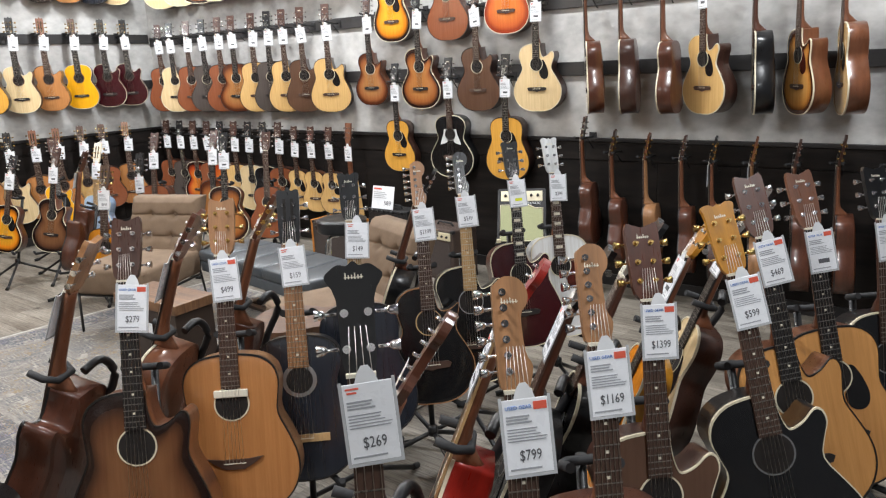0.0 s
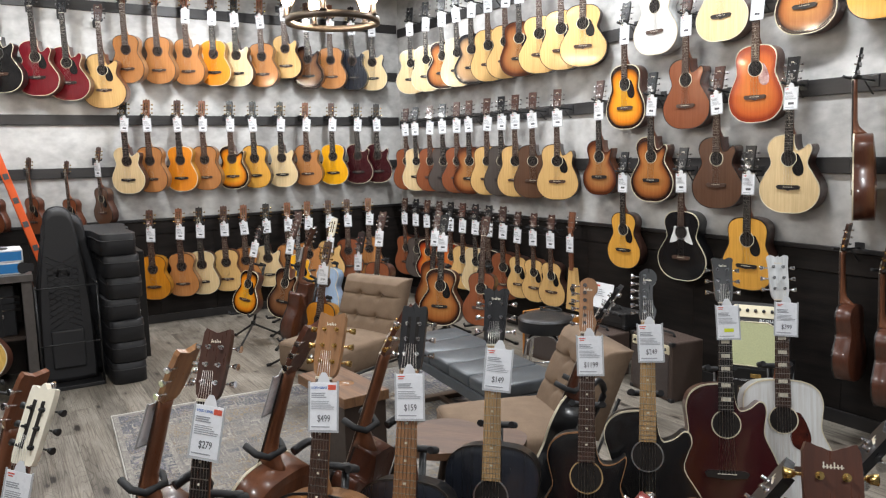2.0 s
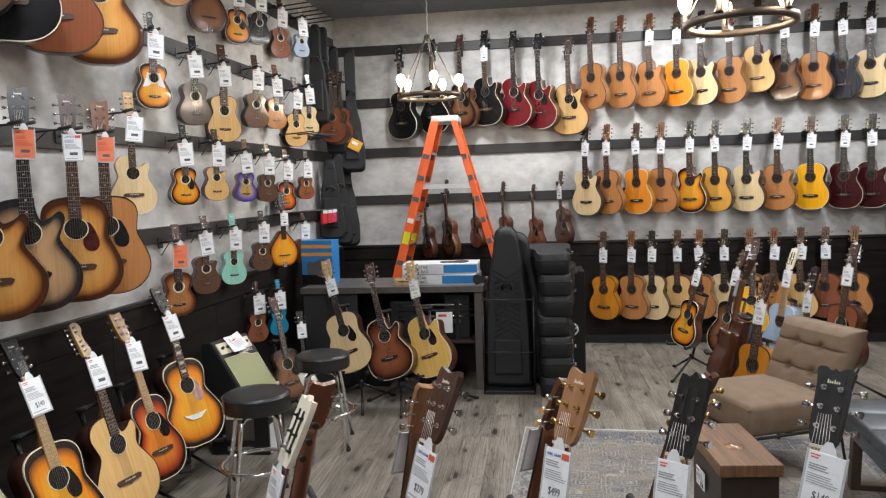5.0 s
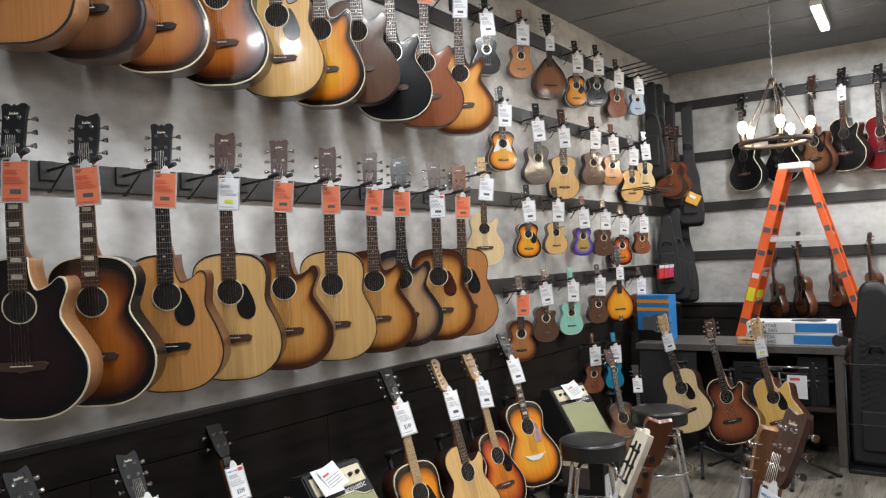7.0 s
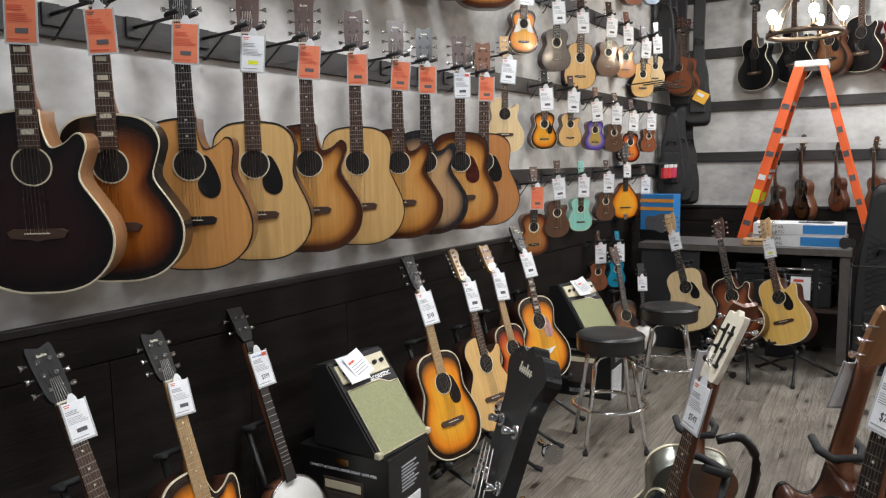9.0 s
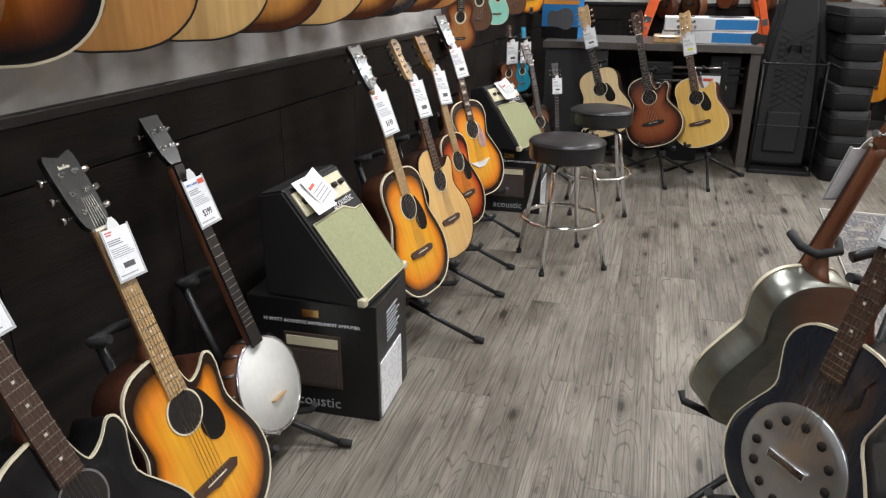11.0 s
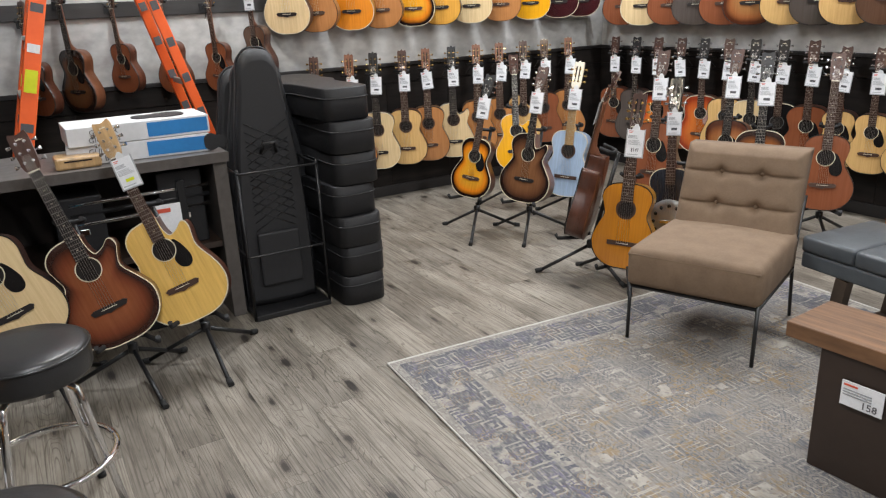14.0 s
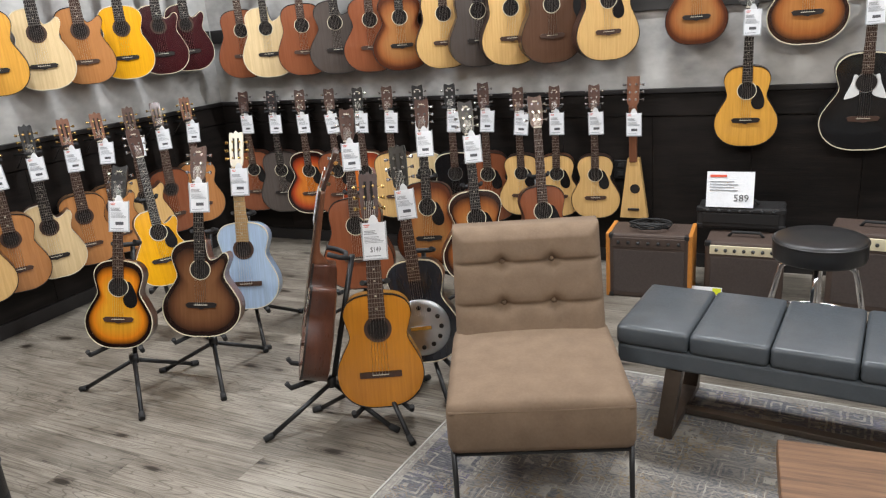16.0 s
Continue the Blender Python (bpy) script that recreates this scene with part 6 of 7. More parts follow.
# the group behind the tan chair
Gc = dict(group="guitars on stands behind the chair")
stood(-6.16, 3.33, 28, "sunburst", "concert", "", base=0.29, lean=12, roll=7, size=0.86, k=1.0, **Gc)
stood(-6.52, 4.02, 60, "gold", "concert", "r", base=0.32, lean=12, size=0.9, tag="", **Gc)
stood(-5.91, 3.60, 26, "brownburst", "auditorium", "r", base=0.26, lean=11, roll=5, size=0.92, guard=False, k=1.0, bind=M_BINDC, **Gc)
stood(-6.05, 4.09, 25, "blue", "classical", "", base=0.19, roll=2, lean=9, size=0.98, head="slot", headm=M_IVORY, bridge="bar", tag="new", k=1.05, **Gc)
stood(-5.48, 4.36, 24, "mahogany", "dread", "", base=0.26, lean=9, size=0.98, k=1.05, **Gc)
stood(-5.24, 3.46, -54, "mahogany", "dread", "r", base=0.24, lean=14, size=0.98, tag="new", **Gc)
stood(-4.89, 3.54, 30, "amber", "classical", "", base=0.09, lean=8.4, roll=2, size=1.0, head="slot", bridge="bar", price="149", k=1.1, **Gc)
stood(-5.30, 4.85, 20, "koa", "dread", "", base=0.24, lean=9, size=0.98, k=1.05, **Gc)
stood(-4.92, 4.72, 34, "tobacco", "auditorium", "", base=0.22, lean=9, size=1.0, k=1.05, **Gc)
stood(-4.62, 4.95, 30, "mahogany", "concert", "", base=0.24, lean=9, size=0.98, tag="", **Gc)


# resonator guitar with a spun metal cover
def resonator(m, label, plate=None):
    t = thing("resonator_guitar", m, label, "guitar", GF)
    pts = outline("concert", "")
    obj("soundboard", cached(("sb", "concert", ""), lambda: me_soundboard("concert", "")), t, None, (TOPS["slate"],))
    obj("back_and_sides", cached(("bs", "concert", ""), lambda: me_sides("concert", "")), t, None, (M_BLACKW,))
    obj("binding", cached(("bd", "concert", ""), lambda: me_binding("concert", "")), t, None, (M_BINDC,))
    part("cover_plate", lathe([(0.0, 0.014), (0.03, 0.016), (0.06, 0.009), (0.10, 0.006), (0.128, 0.004), (0.132, 0.0)], 40), M_ALU, t, m=pose(0, -0.002, 0.165, 90))
    # cover holes: small black discs, their shade painted
    for k in range(12):
        a = k * math.pi / 6
        part("slot", lathe([(0.0, 0), (0.011, 0), (0.011, 0.0015), (0.0, 0.0015)], 8), M_HOLESHADE, t, m=pose(0.092 * math.cos(a), -0.010, 0.165 + 0.092 * math.sin(a), 90))
    part("saddle_guard", box(-0.05, -0.024, 0.155, 0.05, -0.014, 0.175, 0.003), M_CHROME, t)
    # upper slots: thin plates painted with the dark of an opening
    for s_ in (-1, 1):
        part("sound_slot", slab(curve_through([(0.05 * s_, 0.33), (0.075 * s_, 0.36), (0.07 * s_, 0.40), (0.085 * s_, 0.43), (0.07 * s_, 0.40), (0.06 * s_, 0.36)], 2), -0.005, -0.0015), M_HOLESHADE, t)
    obj("neck", cached(("nk", "concert"), lambda: me_neck("concert")), t, None, (M_DMAHO,))
    obj("fingerboard", cached(("fb", "concert", "dot"), lambda: me_fingerboard("concert", "dot")), t, None, (M_FBROSE, M_FRET, M_IVORY))
    hd = obj("headstock", cached(("hd", "slot"), lambda: me_head("slot")), t, pose(0, 0.002, geom("concert")["nut"] + 0.003, -11), (plate or M_BLACKW, M_HOLESHADE))
    for i in range(3):
        for s_ in (-1, 1):
            obj("tuner", cached(f"t{s_}", lambda: me_tuner(s_)), hd, pose(0.040 * s_, 0, 0.042 + 0.044 * i), (M_BLKMETAL if plate else M_CHROME,))
    tagged(obj("string_set", cached(("st", "concert"), lambda: me_strings("concert")), t, None, (M_STR,)), kind="stuff")


gm = pose(-1.32, 1.25, 0.26, 0, 0, 40) @ pose(0, 0, 0, -13, 4, 0)
resonator(gm, "black resonator guitar with round spun metal cover plate", M_IVORY)
guitar_stand(pose(-1.32, 1.25, 0, 0, 0, 40), 0.78, 0.26, lean=13, spin=55)
tag_on(gm, "concert", 1.0, "new", "549", k=0.9)
gm = pose(-4.85, 3.88, 0.14, 0, 0, 20) @ pose(0, 0, 0, -9, -4.5, 0)
resonator(gm, "black resonator guitar on a stand behind the chair")
guitar_stand(pose(-4.85, 3.88, 0, 0, 0, 20), 0.62, 0.14, lean=9)
tag_on(gm, "concert", 1.0, "new", k=0.95)


# banjos
def banjo(m, label, small=1.0):
    t = thing("banjo", m @ Matrix.Scale(small, 4), label, "banjo")
    part("rim", lathe([(0.14, 0.0), (0.148, 0.003), (0.148, 0.06), (0.14, 0.065), (0.13, 0.06), (0.13, 0.004)], 36, True), M_MAHO, t, m=pose(0, 0.04, 0.15, 90))
    part("head", lathe([(0.0, 0.068), (0.138, 0.068), (0.14, 0.060), (0.0, 0.060)], 36), M_SKIN, t, m=pose(0, 0.04, 0.15, 90))
    part("tension_hoop", tube([(0.145 * math.cos(i * math.pi / 18), -0.026, 0.15 + 0.145 * math.sin(i * math.pi / 18)) for i in range(36)], 0.005, 6, closed=True), M_CHROME, t)
    for i in range(16):
        a = i * math.pi / 8 + 0.1
        part("lug", tube([(0.153 * math.cos(a), -0.02, 0.15 + 0.153 * math.sin(a)), (0.153 * math.cos(a), 0.035, 0.15 + 0.153 * math.sin(a))], 0.004, 5), M_CHROME, t)
    part("bridge", box(-0.03, -0.045, 0.10, 0.03, -0.028, 0.105), M_MAPLE, t)
    bm = add_slab(bmesh.new(), [(-0.025, 0.28), (0.025, 0.28), (0.018, 0.84), (-0.018, 0.84)], -0.046, -0.038)
    sc = 0.74
    for i in range(1, 20):
        z = 0.84 - sc * (1 - 2 ** (-i / 12))
        if z > 0.29:
            add_box(bm, -0.021, -0.0475, z - 0.001, 0.021, -0.0455, z + 0.001, mi=1)
    obj("fingerboard", finish(bm, "fingerboard", 2), t, None, (M_EBONY, M_FRET))
    part("neck", box(-0.019, -0.038, 0.285, 0.019, -0.012, 0.84, 0.008), M_MAHO, t)
    hd = part("headstock", slab(HEADS["book"], -0.006, 0.01), M_BLACKW, t, m=pose(0, -0.036, 0.845, -10))
    for i in range(2):
        for s_ in (-1, 1):
            obj("tuner", cached(f"t{s_}", lambda: me_tuner(s_)), hd, pose(0.040 * s_, 0, 0.05 + 0.05 * i), (M_CHROME,))


gm = pose(-1.55, -0.07, 0.11, 0, 0, 178) @ pose(0, 0, 0, -20, -1, 0)
banjo(gm, "five-string banjo with white head on a stand")
guitar_stand(pose(-1.55, -0.07, 0, 0, 0, 178), 0.56, 0.11, lean=20)
price_tag(gm @ pose(0.01, -0.06, 0.66), "used", "399")
gm = pose(-5.05, 0.28, 0.14, 0, 0, 120) @ pose(0, 0, 0, -12, 0, 0)
banjo(gm, "small banjo ukulele with white head on the floor", 0.66)
price_tag(gm @ pose(0.0, -0.045, 0.46) @ Matrix.Scale(0.8, 4), "new")
hang("A", 2.37, 1.10, -60, "walnut", "concert", "", head="slot", group="small guitars behind the ladder", tag="new", size=0.78)


# ---- amplifiers ----
def combo_amp(m, w, d, h, body, grill, panel, label, tilt=0.0, side=None, lettering=""):
    t = thing("amplifier", m, label, "amplifier", "combo amplifiers")
    part("cabinet", box(-w / 2, -d / 2, 0, w / 2, d / 2, h, 0.012), body, t)
    part("grill", box(-w / 2 + 0.03, -d / 2 - 0.005, 0.03, w / 2 - 0.03, -d / 2 + 0.003, h * 0.76, 0.004), grill, t)
    cp = part("control_panel", box(-w / 2 + 0.025, -d / 2 - 0.006, h * 0.80, w / 2 - 0.025, -d / 2 + 0.003, h * 0.95, 0.003), panel, t)
    for i in range(7):
        part("knob", lathe([(0.0, 0), (0.010, 0), (0.008, 0.014), (0.0, 0.015)], 10), M_BLKMETAL, cp, m=pose(-w / 2 + 0.06 + i * (w - 0.12) / 6, -d / 2 - 0.006, h * 0.875, 90))
    for sx in (-1, 1):
        for zz in (0.012, h - 0.012):
            part("corner_cap", box(-0.018, -0.018, -0.015, 0.018, 0.018, 0.015, 0.006), M_BLKMETAL, t, m=pose(sx * (w / 2 - 0.014), -d / 2 + 0.014, zz))
    part("handle", tube([(-0.09, 0, h), (-0.07, 0, h + 0.025), (0.07, 0, h + 0.025), (0.09, 0, h)], 0.009, 6), M_RUBBER, t)
    if side is not None:
        for sx in (-1, 1):
            part("side_panel", box(sx * w / 2 - 0.012, -d / 2 - 0.004, 0.0, sx * w / 2 + 0.012, d / 2 + 0.004, h + 0.004, 0.006), side, t)
    if lettering:
        obj("lettering", text_mesh(lettering, 0.045), t, pose(0, -d / 2 - 0.006, h * 0.62), (M_WHITEP,))
    return t


combo_amp(pose(-4.12, 5.36, 0, 0, 0, 2), 0.45, 0.26, 0.38, M_BTOLEX, M_DGRILL, M_BTOLEX, "brown combo amplifier with orange plywood sides on the floor", side=M_AMPWOOD)
t = thing("cable_coil", pose(-4.12, 5.34, 0.39), "loose coil of black cable on the amplifier", "cable")
part("loop", tube([((0.10 + 0.02 * math.sin(i * 1.7)) * math.cos(i * 0.42), (0.075 + 0.015 * math.cos(i * 2.3)) * math.sin(i * 0.42), 0.006 + 0.03 * abs(math.sin(i * 0.37))) for i in range(60)], 0.005, 5), M_RUBBER, t)
combo_amp(pose(-3.62, 5.42, 0, 0, 0, 0), 0.40, 0.25, 0.34, M_BTOLEX, M_DGRILL, M_PANELC, "dark brown combo amplifier with cream control panel")
combo_amp(pose(-2.98, 5.45, 0, 0, 0, -8), 0.44, 0.28, 0.42, M_BTOLEX, M_DGRILL, M_PANELC, "large brown combo amplifier with cream control panel")
combo_amp(pose(-3.66, 5.60, 0.36, 0, 0, 0) @ pose(0, 0, 0), 0.46, 0.2, 0.12, M_TOLEX, M_TOLEX, M_TOLEX, "flat black amplifier head on the combo amplifier")
t = thing("shop_sign", pose(-3.72, 5.50, 0.485, -12), "white price sign propped on an amplifier head", "sign")
part("card", box(-0.125, 0, 0, 0.125, 0.006, 0.20), M_CARD, t)
part("heading", box(-0.108, -0.003, 0.168, -0.02, 0.001, 0.182), M_INKR, t)
for i in range(4):
    part("print_line", box(-0.108, -0.003, 0.142 - i * 0.016, 0.02 + 0.02 * (i % 2), 0.001, 0.147 - i * 0.016), M_INKG, t)
obj("price", text_mesh("589", 0.055), t, pose(0.06, -0.002, 0.035), (M_INK,))
tg = thing("price_card", pose(-3.80, 5.24, 0.0, -15), "small white price card with yellow corner on the floor", "price card")
part("card", box(-0.08, 0, 0, 0.08, 0.004, 0.09), M_CARD, tg)
part("badge", box(0.03, -0.003, 0.05, 0.075, 0.001, 0.085), M_INKY, tg)
t = thing("wall_socket", pose(-4.40, BY - 0.024, 0.62), "black double power socket on the wainscot", "power socket")
part("plate", box(-0.04, -0.008, -0.06, 0.04, 0, 0.06, 0.004), M_BLKMETAL, t)
for zz in (-0.028, 0.028):
    part("outlet", box(-0.018, -0.012, zz - 0.015, 0.018, -0.007, zz + 0.015, 0.003), M_RUBBER, t)


def carton(m, w, d, h, label, body=M_BOXB, words=True):
    t = thing("carton", m, label, "box", "cartons under amplifiers")
    part("box", box(-w / 2, -d / 2, 0, w / 2, d / 2, h, 0.004), body, t)
    if words:
        obj("lettering", text_mesh("acoustic", 0.055), t, pose(0, -d / 2 - 0.001, 0.03), (M_INKG,))
        obj("side_lettering", text_mesh("15 WATT ACOUSTIC INSTRUMENT AMPLIFIER", 0.0165), t, pose(0, -d / 2 - 0.001, h * 0.80), (M_CARD,))
        part("emblem", box(-0.03, -d / 2 - 0.003, h * 0.86, 0.03, -d / 2 + 0.001, h * 0.93, 0.002), M_GOLDM, t)
        p = part("printed_amplifier", box(-0.10, -d / 2 - 0.003, h * 0.25, 0.10, -d / 2 + 0.001, h * 0.72, 0.002), M_BTOLEX, t)
        part("printed_grill", box(-0.085, -d / 2 - 0.005, h * 0.28, 0.085, -d / 2 - 0.002, h * 0.57), M_DGRILL, p)
        part("printed_panel", box(-0.09, -d / 2 - 0.005, h * 0.61, 0.09, -d / 2 - 0.002, h * 0.69), M_PANELC, p)
        for i in range(8):
            part("print_line", box(w / 2 - 0.001, -d * 0.2 + 0.0, h * (0.60 + 0.035 * i), w / 2 + 0.003, d * (0.10 + 0.06 * (i % 3)), h * (0.60 + 0.035 * i) + 0.006), M_INKG, t)
        part("price_sheet", box(w / 2 - 0.001, -d / 2 + 0.02, h * 0.02, w / 2 + 0.004, d * 0.25, h * 0.5), M_CARD, t)
    return t


def wedge_amp(m, label):
    """Acoustic amplifier with a sloped front, olive cloth and a control panel."""
    t = thing("amplifier", m, label, "amplifier", "wedge amplifiers")
    w = 0.36
    bm = bmesh.new()
    prof = [(-0.19, 0.0), (0.17, 0.0), (0.17, 0.34), (0.08, 0.36)]
    a = [bm.verts.new((-w / 2, y, z)) for y, z in prof]
    b = [bm.verts.new((w / 2, y, z)) for y, z in prof]
    bm.faces.new(a)
    bm.faces.new(b[::-1])
    for i in range(4):
        bm.faces.new((a[i], b[i], b[(i + 1) % 4], a[(i + 1) % 4]))
    bmesh.ops.bevel(bm, geom=list(bm.edges), offset=0.008, segments=2, affect="EDGES")
    part("cabinet", bm, M_TOLEX, t)
    L = math.hypot(0.27, 0.36)
    face = pose(0, -0.19, 0.0, -math.degrees(math.atan2(0.27, 0.36)))
    part("grill", slab([(-0.155, 0.02), (0.155, 0.02), (0.155, L * 0.62), (0.10, L * 0.62), (0.05, L * 0.68), (-0.155, L * 0.68)], -0.006, 0.002), M_GRILL, t, m=face)
    part("grill_trim", tube([(-0.157, -0.006, 0.018), (0.157, -0.006, 0.018), (0.157, -0.006, L * 0.63), (0.10, -0.006, L * 0.63), (0.05, -0.006, L * 0.69), (-0.157, -0.006, L * 0.69)], 0.004, 6, closed=True), M_PANELC, t, m=face)
    cp = part("control_panel", box(-0.155, -0.006, L * 0.76, 0.155, 0.002, L * 0.95, 0.003), M_PANELC, t, m=face)
    for i in range(6):
        part("knob", lathe([(0.0, 0), (0.011, 0), (0.009, 0.015), (0.0, 0.016)], 10), M_BLKMETAL, cp, m=pose(-0.12 + i * 0.048, -0.006, L * 0.86, 90))
    obj("lettering", text_mesh("acoustic", 0.042), t, face @ pose(0.07, -0.004, L * 0.70), (M_ALU,))
    for sx in (-1, 1):
        part("corner_cap", box(-0.016, -0.014, -0.014, 0.016, 0.014, 0.014, 0.006), M_PANELC, t, m=pose(sx * 0.166, -0.172, 0.016))
    return t


carton(pose(-1.96, -0.085, 0, 0, 0, 92), 0.45, 0.32, 0.42, "black printed amplifier carton on the plank floor")
wedge_amp(pose(-1.98, -0.06, 0.42, 0, 0, 177), "black wedge amplifier with olive grill on a carton")
carton(pose(-4.32, 0.10, 0, 0, 0, 91), 0.40, 0.32, 0.40, "black printed amplifier carton beside the desk")
wedge_amp(pose(-4.32, 0.06, 0.40, 0, 0, 162), "black wedge amplifier with olive grill beside ukuleles")
carton(pose(-2.22, 5.42, 0, 0, 0, 30), 0.40, 0.32, 0.40, "black printed amplifier carton below the north wall")
wedge_amp(pose(-2.24, 5.44, 0.40, 0, 0, 30), "black wedge amplifier with pale grill on a carton")
AMP_FACE = pose(0, -0.19, 0.0, -math.degrees(math.atan2(0.27, 0.36)))
for m_, dx in ((pose(-1.98, -0.06, 0.42, 0, 0, 177), -0.05), (pose(-4.32, 0.06, 0.40, 0, 0, 162), 0.02)):
    t = thing("price_slip", m_ @ AMP_FACE @ pose(dx, -0.024, 0.385, 82), "loose white price slips lying on the amplifier panel", "price slip")
    part("slip", box(-0.09, -0.06, 0, 0.03, 0.07, 0.002), M_CARD, t)
    part("top_slip", box(-0.05, -0.05, 0.004, 0.07, 0.07, 0.006), M_CARD, t, m=pose(0, 0, 0, 6, 0, 14))
    part("heading", box(-0.04, 0.03, 0.006, 0.0, 0.04, 0.008), M_INKR, t, m=pose(0, 0, 0, 6, 0, 14))
    for k_ in range(4):
        part("print_line", box(-0.04, 0.014 - 0.013 * k_, 0.006, 0.05, 0.018 - 0.013 * k_, 0.008), M_INKG, t, m=pose(0, 0, 0, 6, 0, 14))

# ---- desk ----
t = thing("desk", pose(-5.78, 0.84, 0), "grey laminate workbench desk with open front", "desk")
part("top", box(-0.62, -0.80, 0.85, 0.04, 0.80, 0.90, 0.004), M_DESKTOP, t)
part("front_edge", box(0.041, -0.80, 0.85, 0.05, 0.80, 0.90), M_DESK, t)
part("side_panel", box(-0.60, 0.72, 0, 0.03, 0.79, 0.85, 0.003), M_DESK, t)
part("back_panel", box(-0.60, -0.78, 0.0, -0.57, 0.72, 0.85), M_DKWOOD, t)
part("front_panel", box(0.0, -0.78, 0.0, 0.025, -0.30, 0.85, 0.003), M_BOXG, t)
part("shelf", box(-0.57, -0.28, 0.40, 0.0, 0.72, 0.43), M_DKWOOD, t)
for i in range(4):
    c = thing("storage_case", pose(-5.98, 0.68 + 0.24 * i, 0.43 if i % 2 else 0.0), "dark boxed accessory stored under the desk", "case", "boxes under the desk")
    part("body", box(-0.15, -0.11, 0, 0.15, 0.11, 0.3 + 0.03 * i, 0.01), M_CASE, c)
    part("latch", box(0.15, -0.03, 0.14, 0.158, 0.03, 0.17, 0.002), M_CHROME, c)
t = thing("keyboard_stand_parts", pose(-5.84, 1.18, 0.62), "bundle of black and chrome tubes under the desk", "stand")
for i in range(3):
    part("rod", tube([(0, -0.30, 0.05 * i), (0, 0.36, 0.05 * i + 0.01)], 0.013), M_BLKMETAL if i % 2 else M_CHROME, t)
part("bracket", box(-0.03, 0.2, -0.2, 0.02, 0.24, 0.15, 0.004), M_BLKMETAL, t)
tg = thing("price_card", pose(-5.735, 1.30, 0.50, 0, 0, 90), "white price card hanging under the desk", "price card")
part("card", box(-0.07, 0, 0, 0.07, 0.004, 0.18), M_CARD, tg)
part("heading", box(-0.05, -0.003, 0.14, 0.02, 0.001, 0.16), M_INKR, tg)
for i in range(2):
    t = thing("gig_bag_box", pose(-6.0, 1.26, 0.90 + 0.092 * i, 0, 0, 5 * i - 4), "flat white and blue gig bag carton on the desk", "box", "gig bag cartons")
    part("box", box(-0.16, -0.33, 0.001, 0.16, 0.33, 0.09, 0.003), M_BOXW, t)
    part("blue_band", box(0.158, 0.03, 0.012, 0.163, 0.32, 0.08), M_BOXBLUE, t)
    obj("bag_picture", finish(slab(inset(outline("dread", ""), 0.22 if i == 0 else 0.5, (0, 0)), -0.002, 0.002), "bag_picture"), t, pose(0.164, 0.30, 0.046, 0, 90, 90) if i == 0 else pose(0.0, 0.24, 0.0915, 90, 0, 0), (M_BAG,))
    for row, words in enumerate(("GUITAR", "GIG BAG")):
        obj("lettering", text_mesh(words, 0.036), t, pose(0.164, -0.17, 0.050 - 0.036 * row, 0, 0, 90), (M_INK,))
t = thing("accessory_box", pose(-6.05, 0.14, 0.90, 0, 0, 82), "blue and orange boxed guitar kit on the desk", "box")
part("box", box(-0.15, -0.08, 0, 0.15, 0.08, 0.40, 0.004), M_BOXBLUE, t)
for zz in (0.26, 0.33):
    part("orange_band", box(-0.149, -0.083, zz, 0.149, -0.079, zz + 0.03), mat("orange_print", (0.8, 0.33, 0.05), 0.5), t)
part("dark_band", box(-0.149, -0.083, 0.0, 0.149, -0.079, 0.09), M_BOXB, t)
obj("guitar_picture", finish(slab(inset(outline("dread", ""), 0.42, (0, 0)), -0.084, -0.08), "guitar_picture"), t, pose(0.11, 0, 0.15, 0, -90, 0), (M_INK,))
t = thing("wooden_drum", pose(-5.86, 0.96, 0.90), "small pale wooden block on the desk", "percussion")
part("block", box(-0.07, -0.10, 0, 0.07, 0.10, 0.06, 0.012), M_MAPLE, t)
# black bar for the shaded slot; the block stays solid
part("slot", box(-0.071, -0.06, 0.035, 0.071, 0.06, 0.042), M_HOLESHADE, t)

# ---- bag rack and stacked cases ----
t = thing("bag_stand", pose(-5.68, 1.86, 0), "black wire rack holding quilted gig bags", "rack")
part("base_tray", box(-0.55, -0.22, 0, 0.08, 0.20, 0.03, 0.004), M_BLKMETAL, t)
for zz in (0.36, 0.80):
    part("front_bar", tube([(-0.5, -0.22, zz), (0.07, -0.22, zz), (0.08, -0.21, zz), (0.08, 0.19, zz), (0.07, 0.20, zz), (-0.5, 0.20, zz)], 0.006, 6), M_BLKMETAL, t)
for sy in (-0.22, 0.20):
    part("upright", tube([(0.06, sy, 0.0), (0.06, sy, 0.82)], 0.009, 6), M_BLKMETAL, t)
bag = gig_bag(pose(-5.72, 1.84, 0.03, 0, 0, 88), 1.36, "tall quilted black gig bag in a wire rack", 0.185, "gig bags in the rack", True)
# diamond quilting on its front panel
for k_ in range(11):
    for s_ in (-1, 1):
        z0 = 0.43 + 0.045 * k_
        part("quilt_seam", tube([(-0.11 * s_, -0.0085, z0), (0.11 * s_, -0.0085, z0 + 0.12)], 0.0026, 5), M_CORD, bag)
gig_bag(pose(-5.92, 1.90, 0.03, 0, 0, 92) @ Matrix.Diagonal((1.2, 1, 1, 1)), 1.30, "black nylon gig bag standing in a wire rack", 0.2, "gig bags in the rack", True)
gig_bag(pose(-6.10, 1.85, 0.03, 0, 0, 90), 1.25, "black nylon gig bag standing in a wire rack", 0.2, "gig bags in the rack", True)


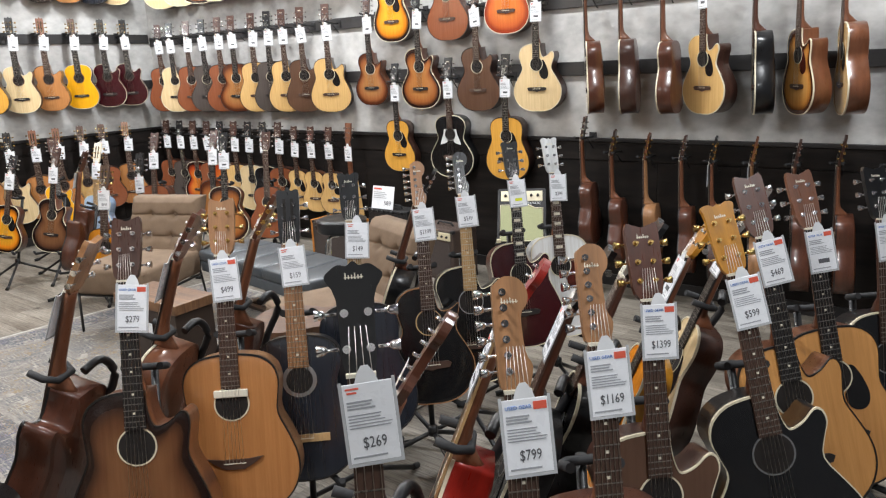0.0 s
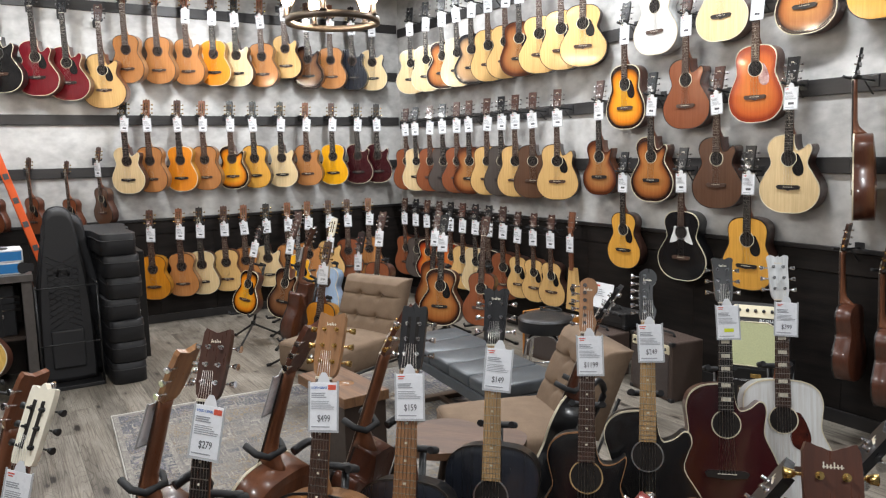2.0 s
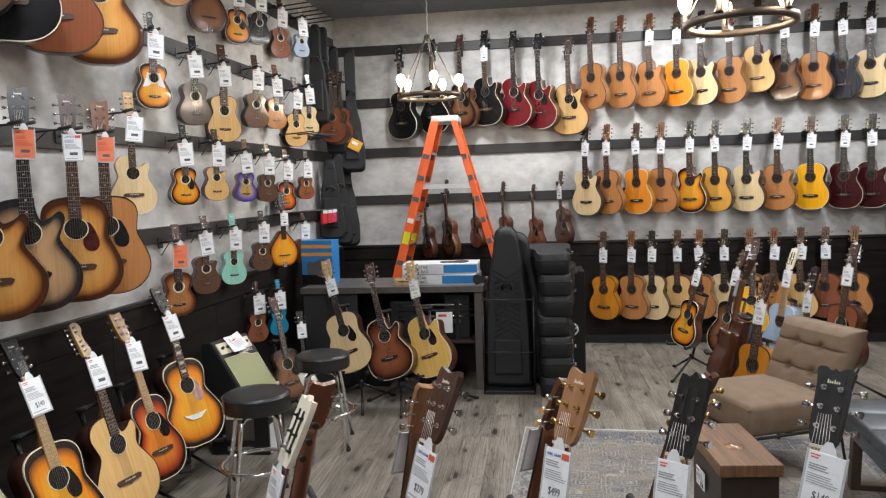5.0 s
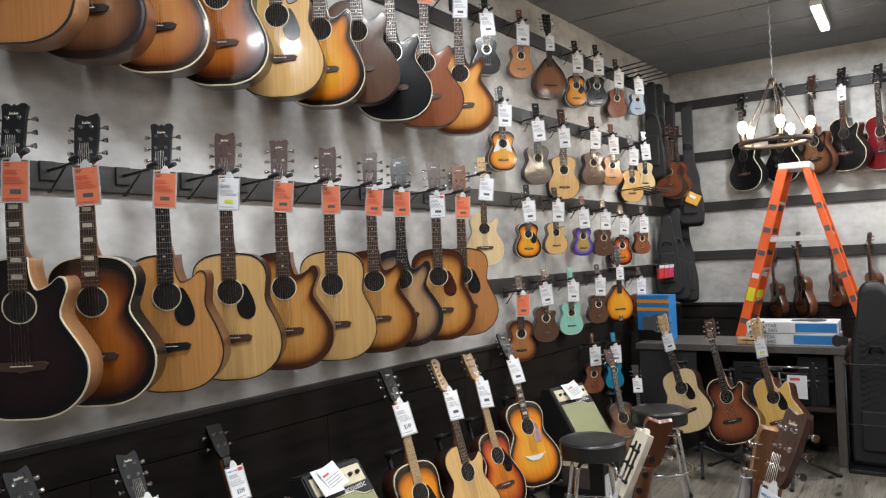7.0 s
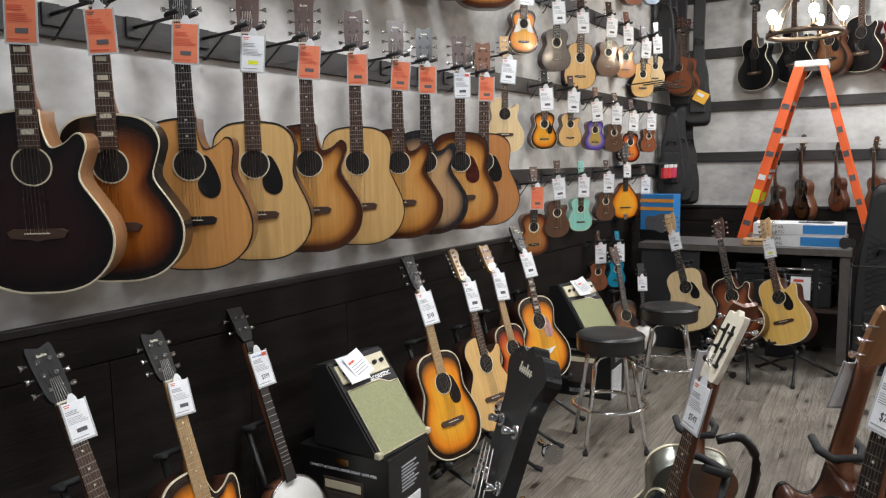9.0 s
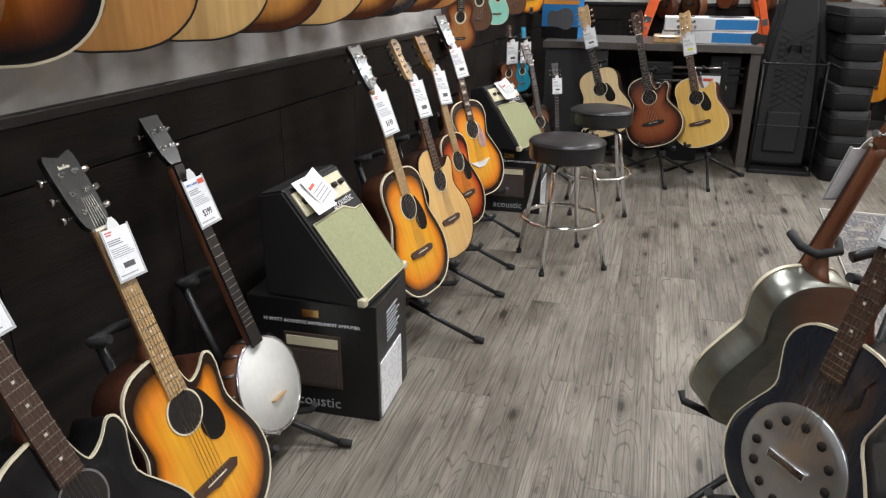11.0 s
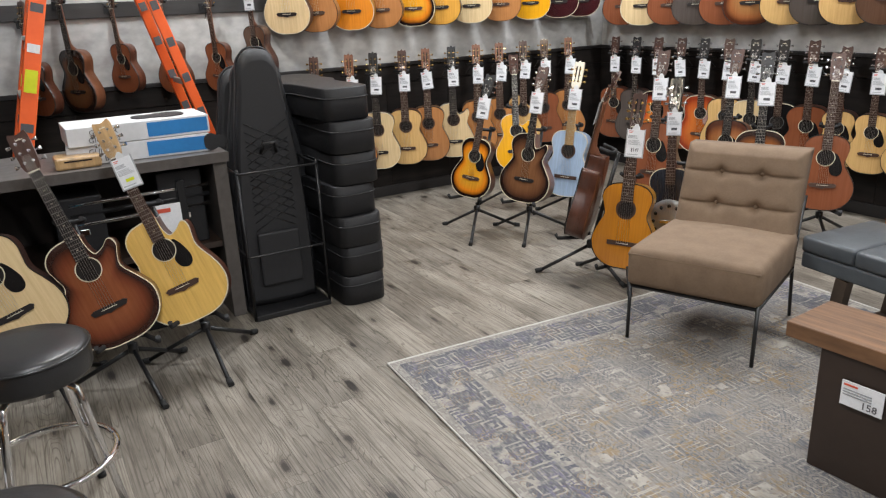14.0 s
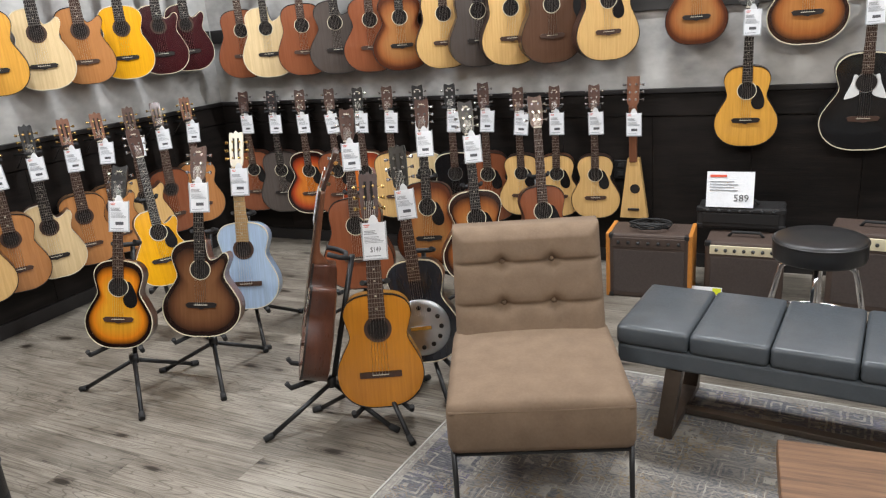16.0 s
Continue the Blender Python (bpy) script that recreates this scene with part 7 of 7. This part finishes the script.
def hard_case(m, h):
    t = thing("guitar_case", m, "black vinyl hard guitar case lying in a tall stack", "guitar case", "stacked guitar cases")
    side = curve_through([(0.0, -0.004), (0.07, 0.0), (0.108, 0.018), (0.128, 0.06), (0.13, 0.20), (0.13, 0.42), (0.17, 0.52), (0.19, 0.62), (0.175, 0.72), (0.21, 0.84), (0.215, 0.95), (0.17, 1.05), (0.0, 1.07)], 3)
    pts = side + [(-x, z) for x, z in reversed(side[1:-1])]
    bm = bmesh.new()
    rings = [[bm.verts.new((x, -z, y)) for x, z in inset(pts, k, (0, 0.55))] for k, y in ((0.985, 0.0), (1, 0.006), (1, h - 0.006), (0.985, h))]
    n = len(pts)
    for A, B in zip(rings, rings[1:]):
        for j in range(n):
            bm.faces.new((A[j], A[(j + 1) % n], B[(j + 1) % n], B[j])).smooth = True
    bm.faces.new(rings[0])
    bm.faces.new(rings[-1])
    part("shell", bm, M_CASE, t)
    part("lid_seam", tube([(x * 1.004, -0.55 - (z - 0.55) * 1.004, h * 0.68) for x, z in pts], 0.004, 5, closed=True), M_CORD, t)
    for y in (-0.12, -0.38, -0.70, -0.90):
        part("latch", box(-0.218 if y < -0.6 else -0.138, y - 0.012, h * 0.56, -0.20 if y < -0.6 else -0.128, y + 0.012, h * 0.76, 0.003), M_CHROME, t)
    return t


# each case points its narrow end to the aisle
first = hard_case(pose(-5.50, 2.24, 0.0, 0, 0, -88), 0.168)
for i in range(1, 7):
    copy_thing(first, pose(-5.50 + 0.012 * ((i * 7) % 3 - 1), 2.24 + 0.010 * ((i * 5) % 3 - 1), 0.169 * i, 0, 0, -88 + ((i * 3) % 5 - 2) * 0.7))
t = thing("speaker_carton", pose(-6.35, 2.44, 0, 0, 0, 90), "black carton with a white round emblem behind cases", "box")
part("box", box(-0.16, -0.1, 0, 0.08, 0.3, 0.95, 0.006), M_BOXB, t)
part("emblem", lathe([(0.045, 0), (0.06, 0), (0.06, 0.003), (0.045, 0.003)], 24, True), M_CARD, t, m=pose(-0.04, -0.1, 0.42, 90))

# ---- ladder ----
t = thing("step_ladder", pose(-6.75, 1.25, 0), "orange fibreglass step ladder with aluminium steps standing open", "ladder")
part("top_cap", box(-0.16, -0.13, 2.36, 0.16, 0.13, 2.42, 0.01), M_PALEALU, t)


def rail_of(x0, y0, x1, y1, wide):
    bm = bmesh.new()
    add_box(bm, -0.018, -wide / 2, 0, 0.018, wide / 2, 1.0, 0.004)
    for v in bm.verts:
        k = v.co.z
        v.co = Vector((v.co.x + x0 + (x1 - x0) * k, v.co.y + y0 + (y1 - y0) * k, 2.37 * k))
    return bm


for sx in (-1, 1):
    r_ = part("front_rail", rail_of(sx * 0.29, -0.74, sx * 0.16, -0.09, 0.085), M_ORANGE, t)
    for i in range(7):
        k = 0.34 + i * 0.085
        part("safety_label", box(0.019, -0.03, 0, 0.022, 0.03, 0.12 if i == 2 else 0.045), M_INKY if i == 2 else (M_CARD if i == 3 else M_INK), r_, m=pose(sx * 0.29 + (sx * 0.16 - sx * 0.29) * k, -0.74 + 0.65 * k, 2.37 * k, -15))
    r_ = part("rear_rail", rail_of(sx * 0.26, 0.74, sx * 0.15, 0.09, 0.06), M_ORANGE, t)
    for i in range(6):
        k = 0.42 + i * 0.085
        part("safety_label", box(0.019, -0.02, 0, 0.022, 0.02, 0.05), M_INK, r_, m=pose(sx * 0.26 - sx * 0.11 * k, 0.74 - 0.65 * k, 2.37 * k, 15))
    part("spreader", box(-0.008, -0.27, -0.022, 0.008, 0.27, 0.022), M_PALEALU, t, m=pose(sx * 0.18, 0, 1.75))
for i in range(7):
    k = (i + 1) / 8
    part("step", box(-0.27 + 0.11 * k, -0.045, -0.012, 0.27 - 0.11 * k, 0.045, 0.012, 0.003), M_ALU, t, m=pose(0, -0.74 + 0.65 * k, 2.37 * k))
for i in range(3):
    k = (i + 1) / 4
    part("brace", box(-0.24 + 0.10 * k, -0.01, -0.015, 0.24 - 0.10 * k, 0.01, 0.015), M_ALU, t, m=pose(0, 0.74 - 0.65 * k, 2.37 * k))


# ---- chandeliers ----
def chandelier(m, label):
    t = thing("chandelier", m, label, "chandelier", "wagon-wheel chandeliers")
    R = 0.236
    part("ring", lathe([(R - 0.012, -0.016), (R + 0.010, -0.016), (R + 0.010, 0.016), (R - 0.012, 0.016)], 40, True), M_BRONZE, t)
    part("hub", lathe([(0.0, 0.47), (0.024, 0.46), (0.028, 0.43), (0.010, 0.415), (0.0, 0.415)], 14), M_BRONZE, t)
    part("chain", tube([(0.004 * math.sin(i * 2.1), 0.004 * math.cos(i * 2.1), 0.47 + i * 0.0245) for i in range(29)], 0.005, 5), M_ALU, t)
    part("canopy", lathe([(0.0, 1.15), (0.06, 1.16), (0.065, 1.175), (0.0, 1.178)], 20), M_BRONZE, t)
    for k in range(5):
        a = k * math.pi * 0.4 + 0.3
        c, s = math.cos(a), math.sin(a)
        part("rod", tube([(R * c, R * s, 0.016), (0.02 * c, 0.02 * s, 0.44)], 0.005, 6), M_BRONZE, t)
        part("candle_cup", lathe([(0.024, 0.016), (0.016, 0.024), (0.014, 0.07), (0.0, 0.07)], 12), M_BRONZE, t, m=pose(R * c, R * s, 0))
        part("bulb", lathe([(0.011, 0.07), (0.018, 0.082), (0.030, 0.112), (0.029, 0.135), (0.017, 0.153), (0.0, 0.158)], 14), M_BULB, t, m=pose(R * c, R * s, 0))
    return t


ch = chandelier(pose(-5.25, 1.30, 2.44), "round bronze ring chandelier with lit bulbs on a chain")
copy_thing(ch, pose(-3.12, 3.02, 2.44, 0, 0, 20))

# ======== floor planks ========
fl = structure("floor", box(AX - 0.2, c_y(EX) - 0.4, -0.12, EX + 0.2, BY + 0.2, -0.012), M_SUBFLOOR, "grey-washed wood plank floor with dark knots")
PW, PL = 0.182, 1.22
me = finish(box(-PL / 2 + 0.0004, -PW / 2 + 0.0004, -0.012, PL / 2 - 0.0004, PW / 2 - 0.0004, 0.0, 0.0006), "plank")
rnd = random.Random(7)
y = -0.62
while y < BY + 0.1:
    x = AX - 0.1 - rnd.random() * PL
    while x < EX:
        # end boards are sawn off at the walls
        x0, x1 = max(x, AX - 0.1), min(x + PL, EX + 0.1)
        if x1 - x0 > 0.05:
            obj("plank", me, fl, pose((x0 + x1) / 2, y + PW / 2, 0) @ Matrix.Diagonal(((x1 - x0) / PL, 1, 1, 1)), (M_FLOOR,))
        x += PL
    y += PW
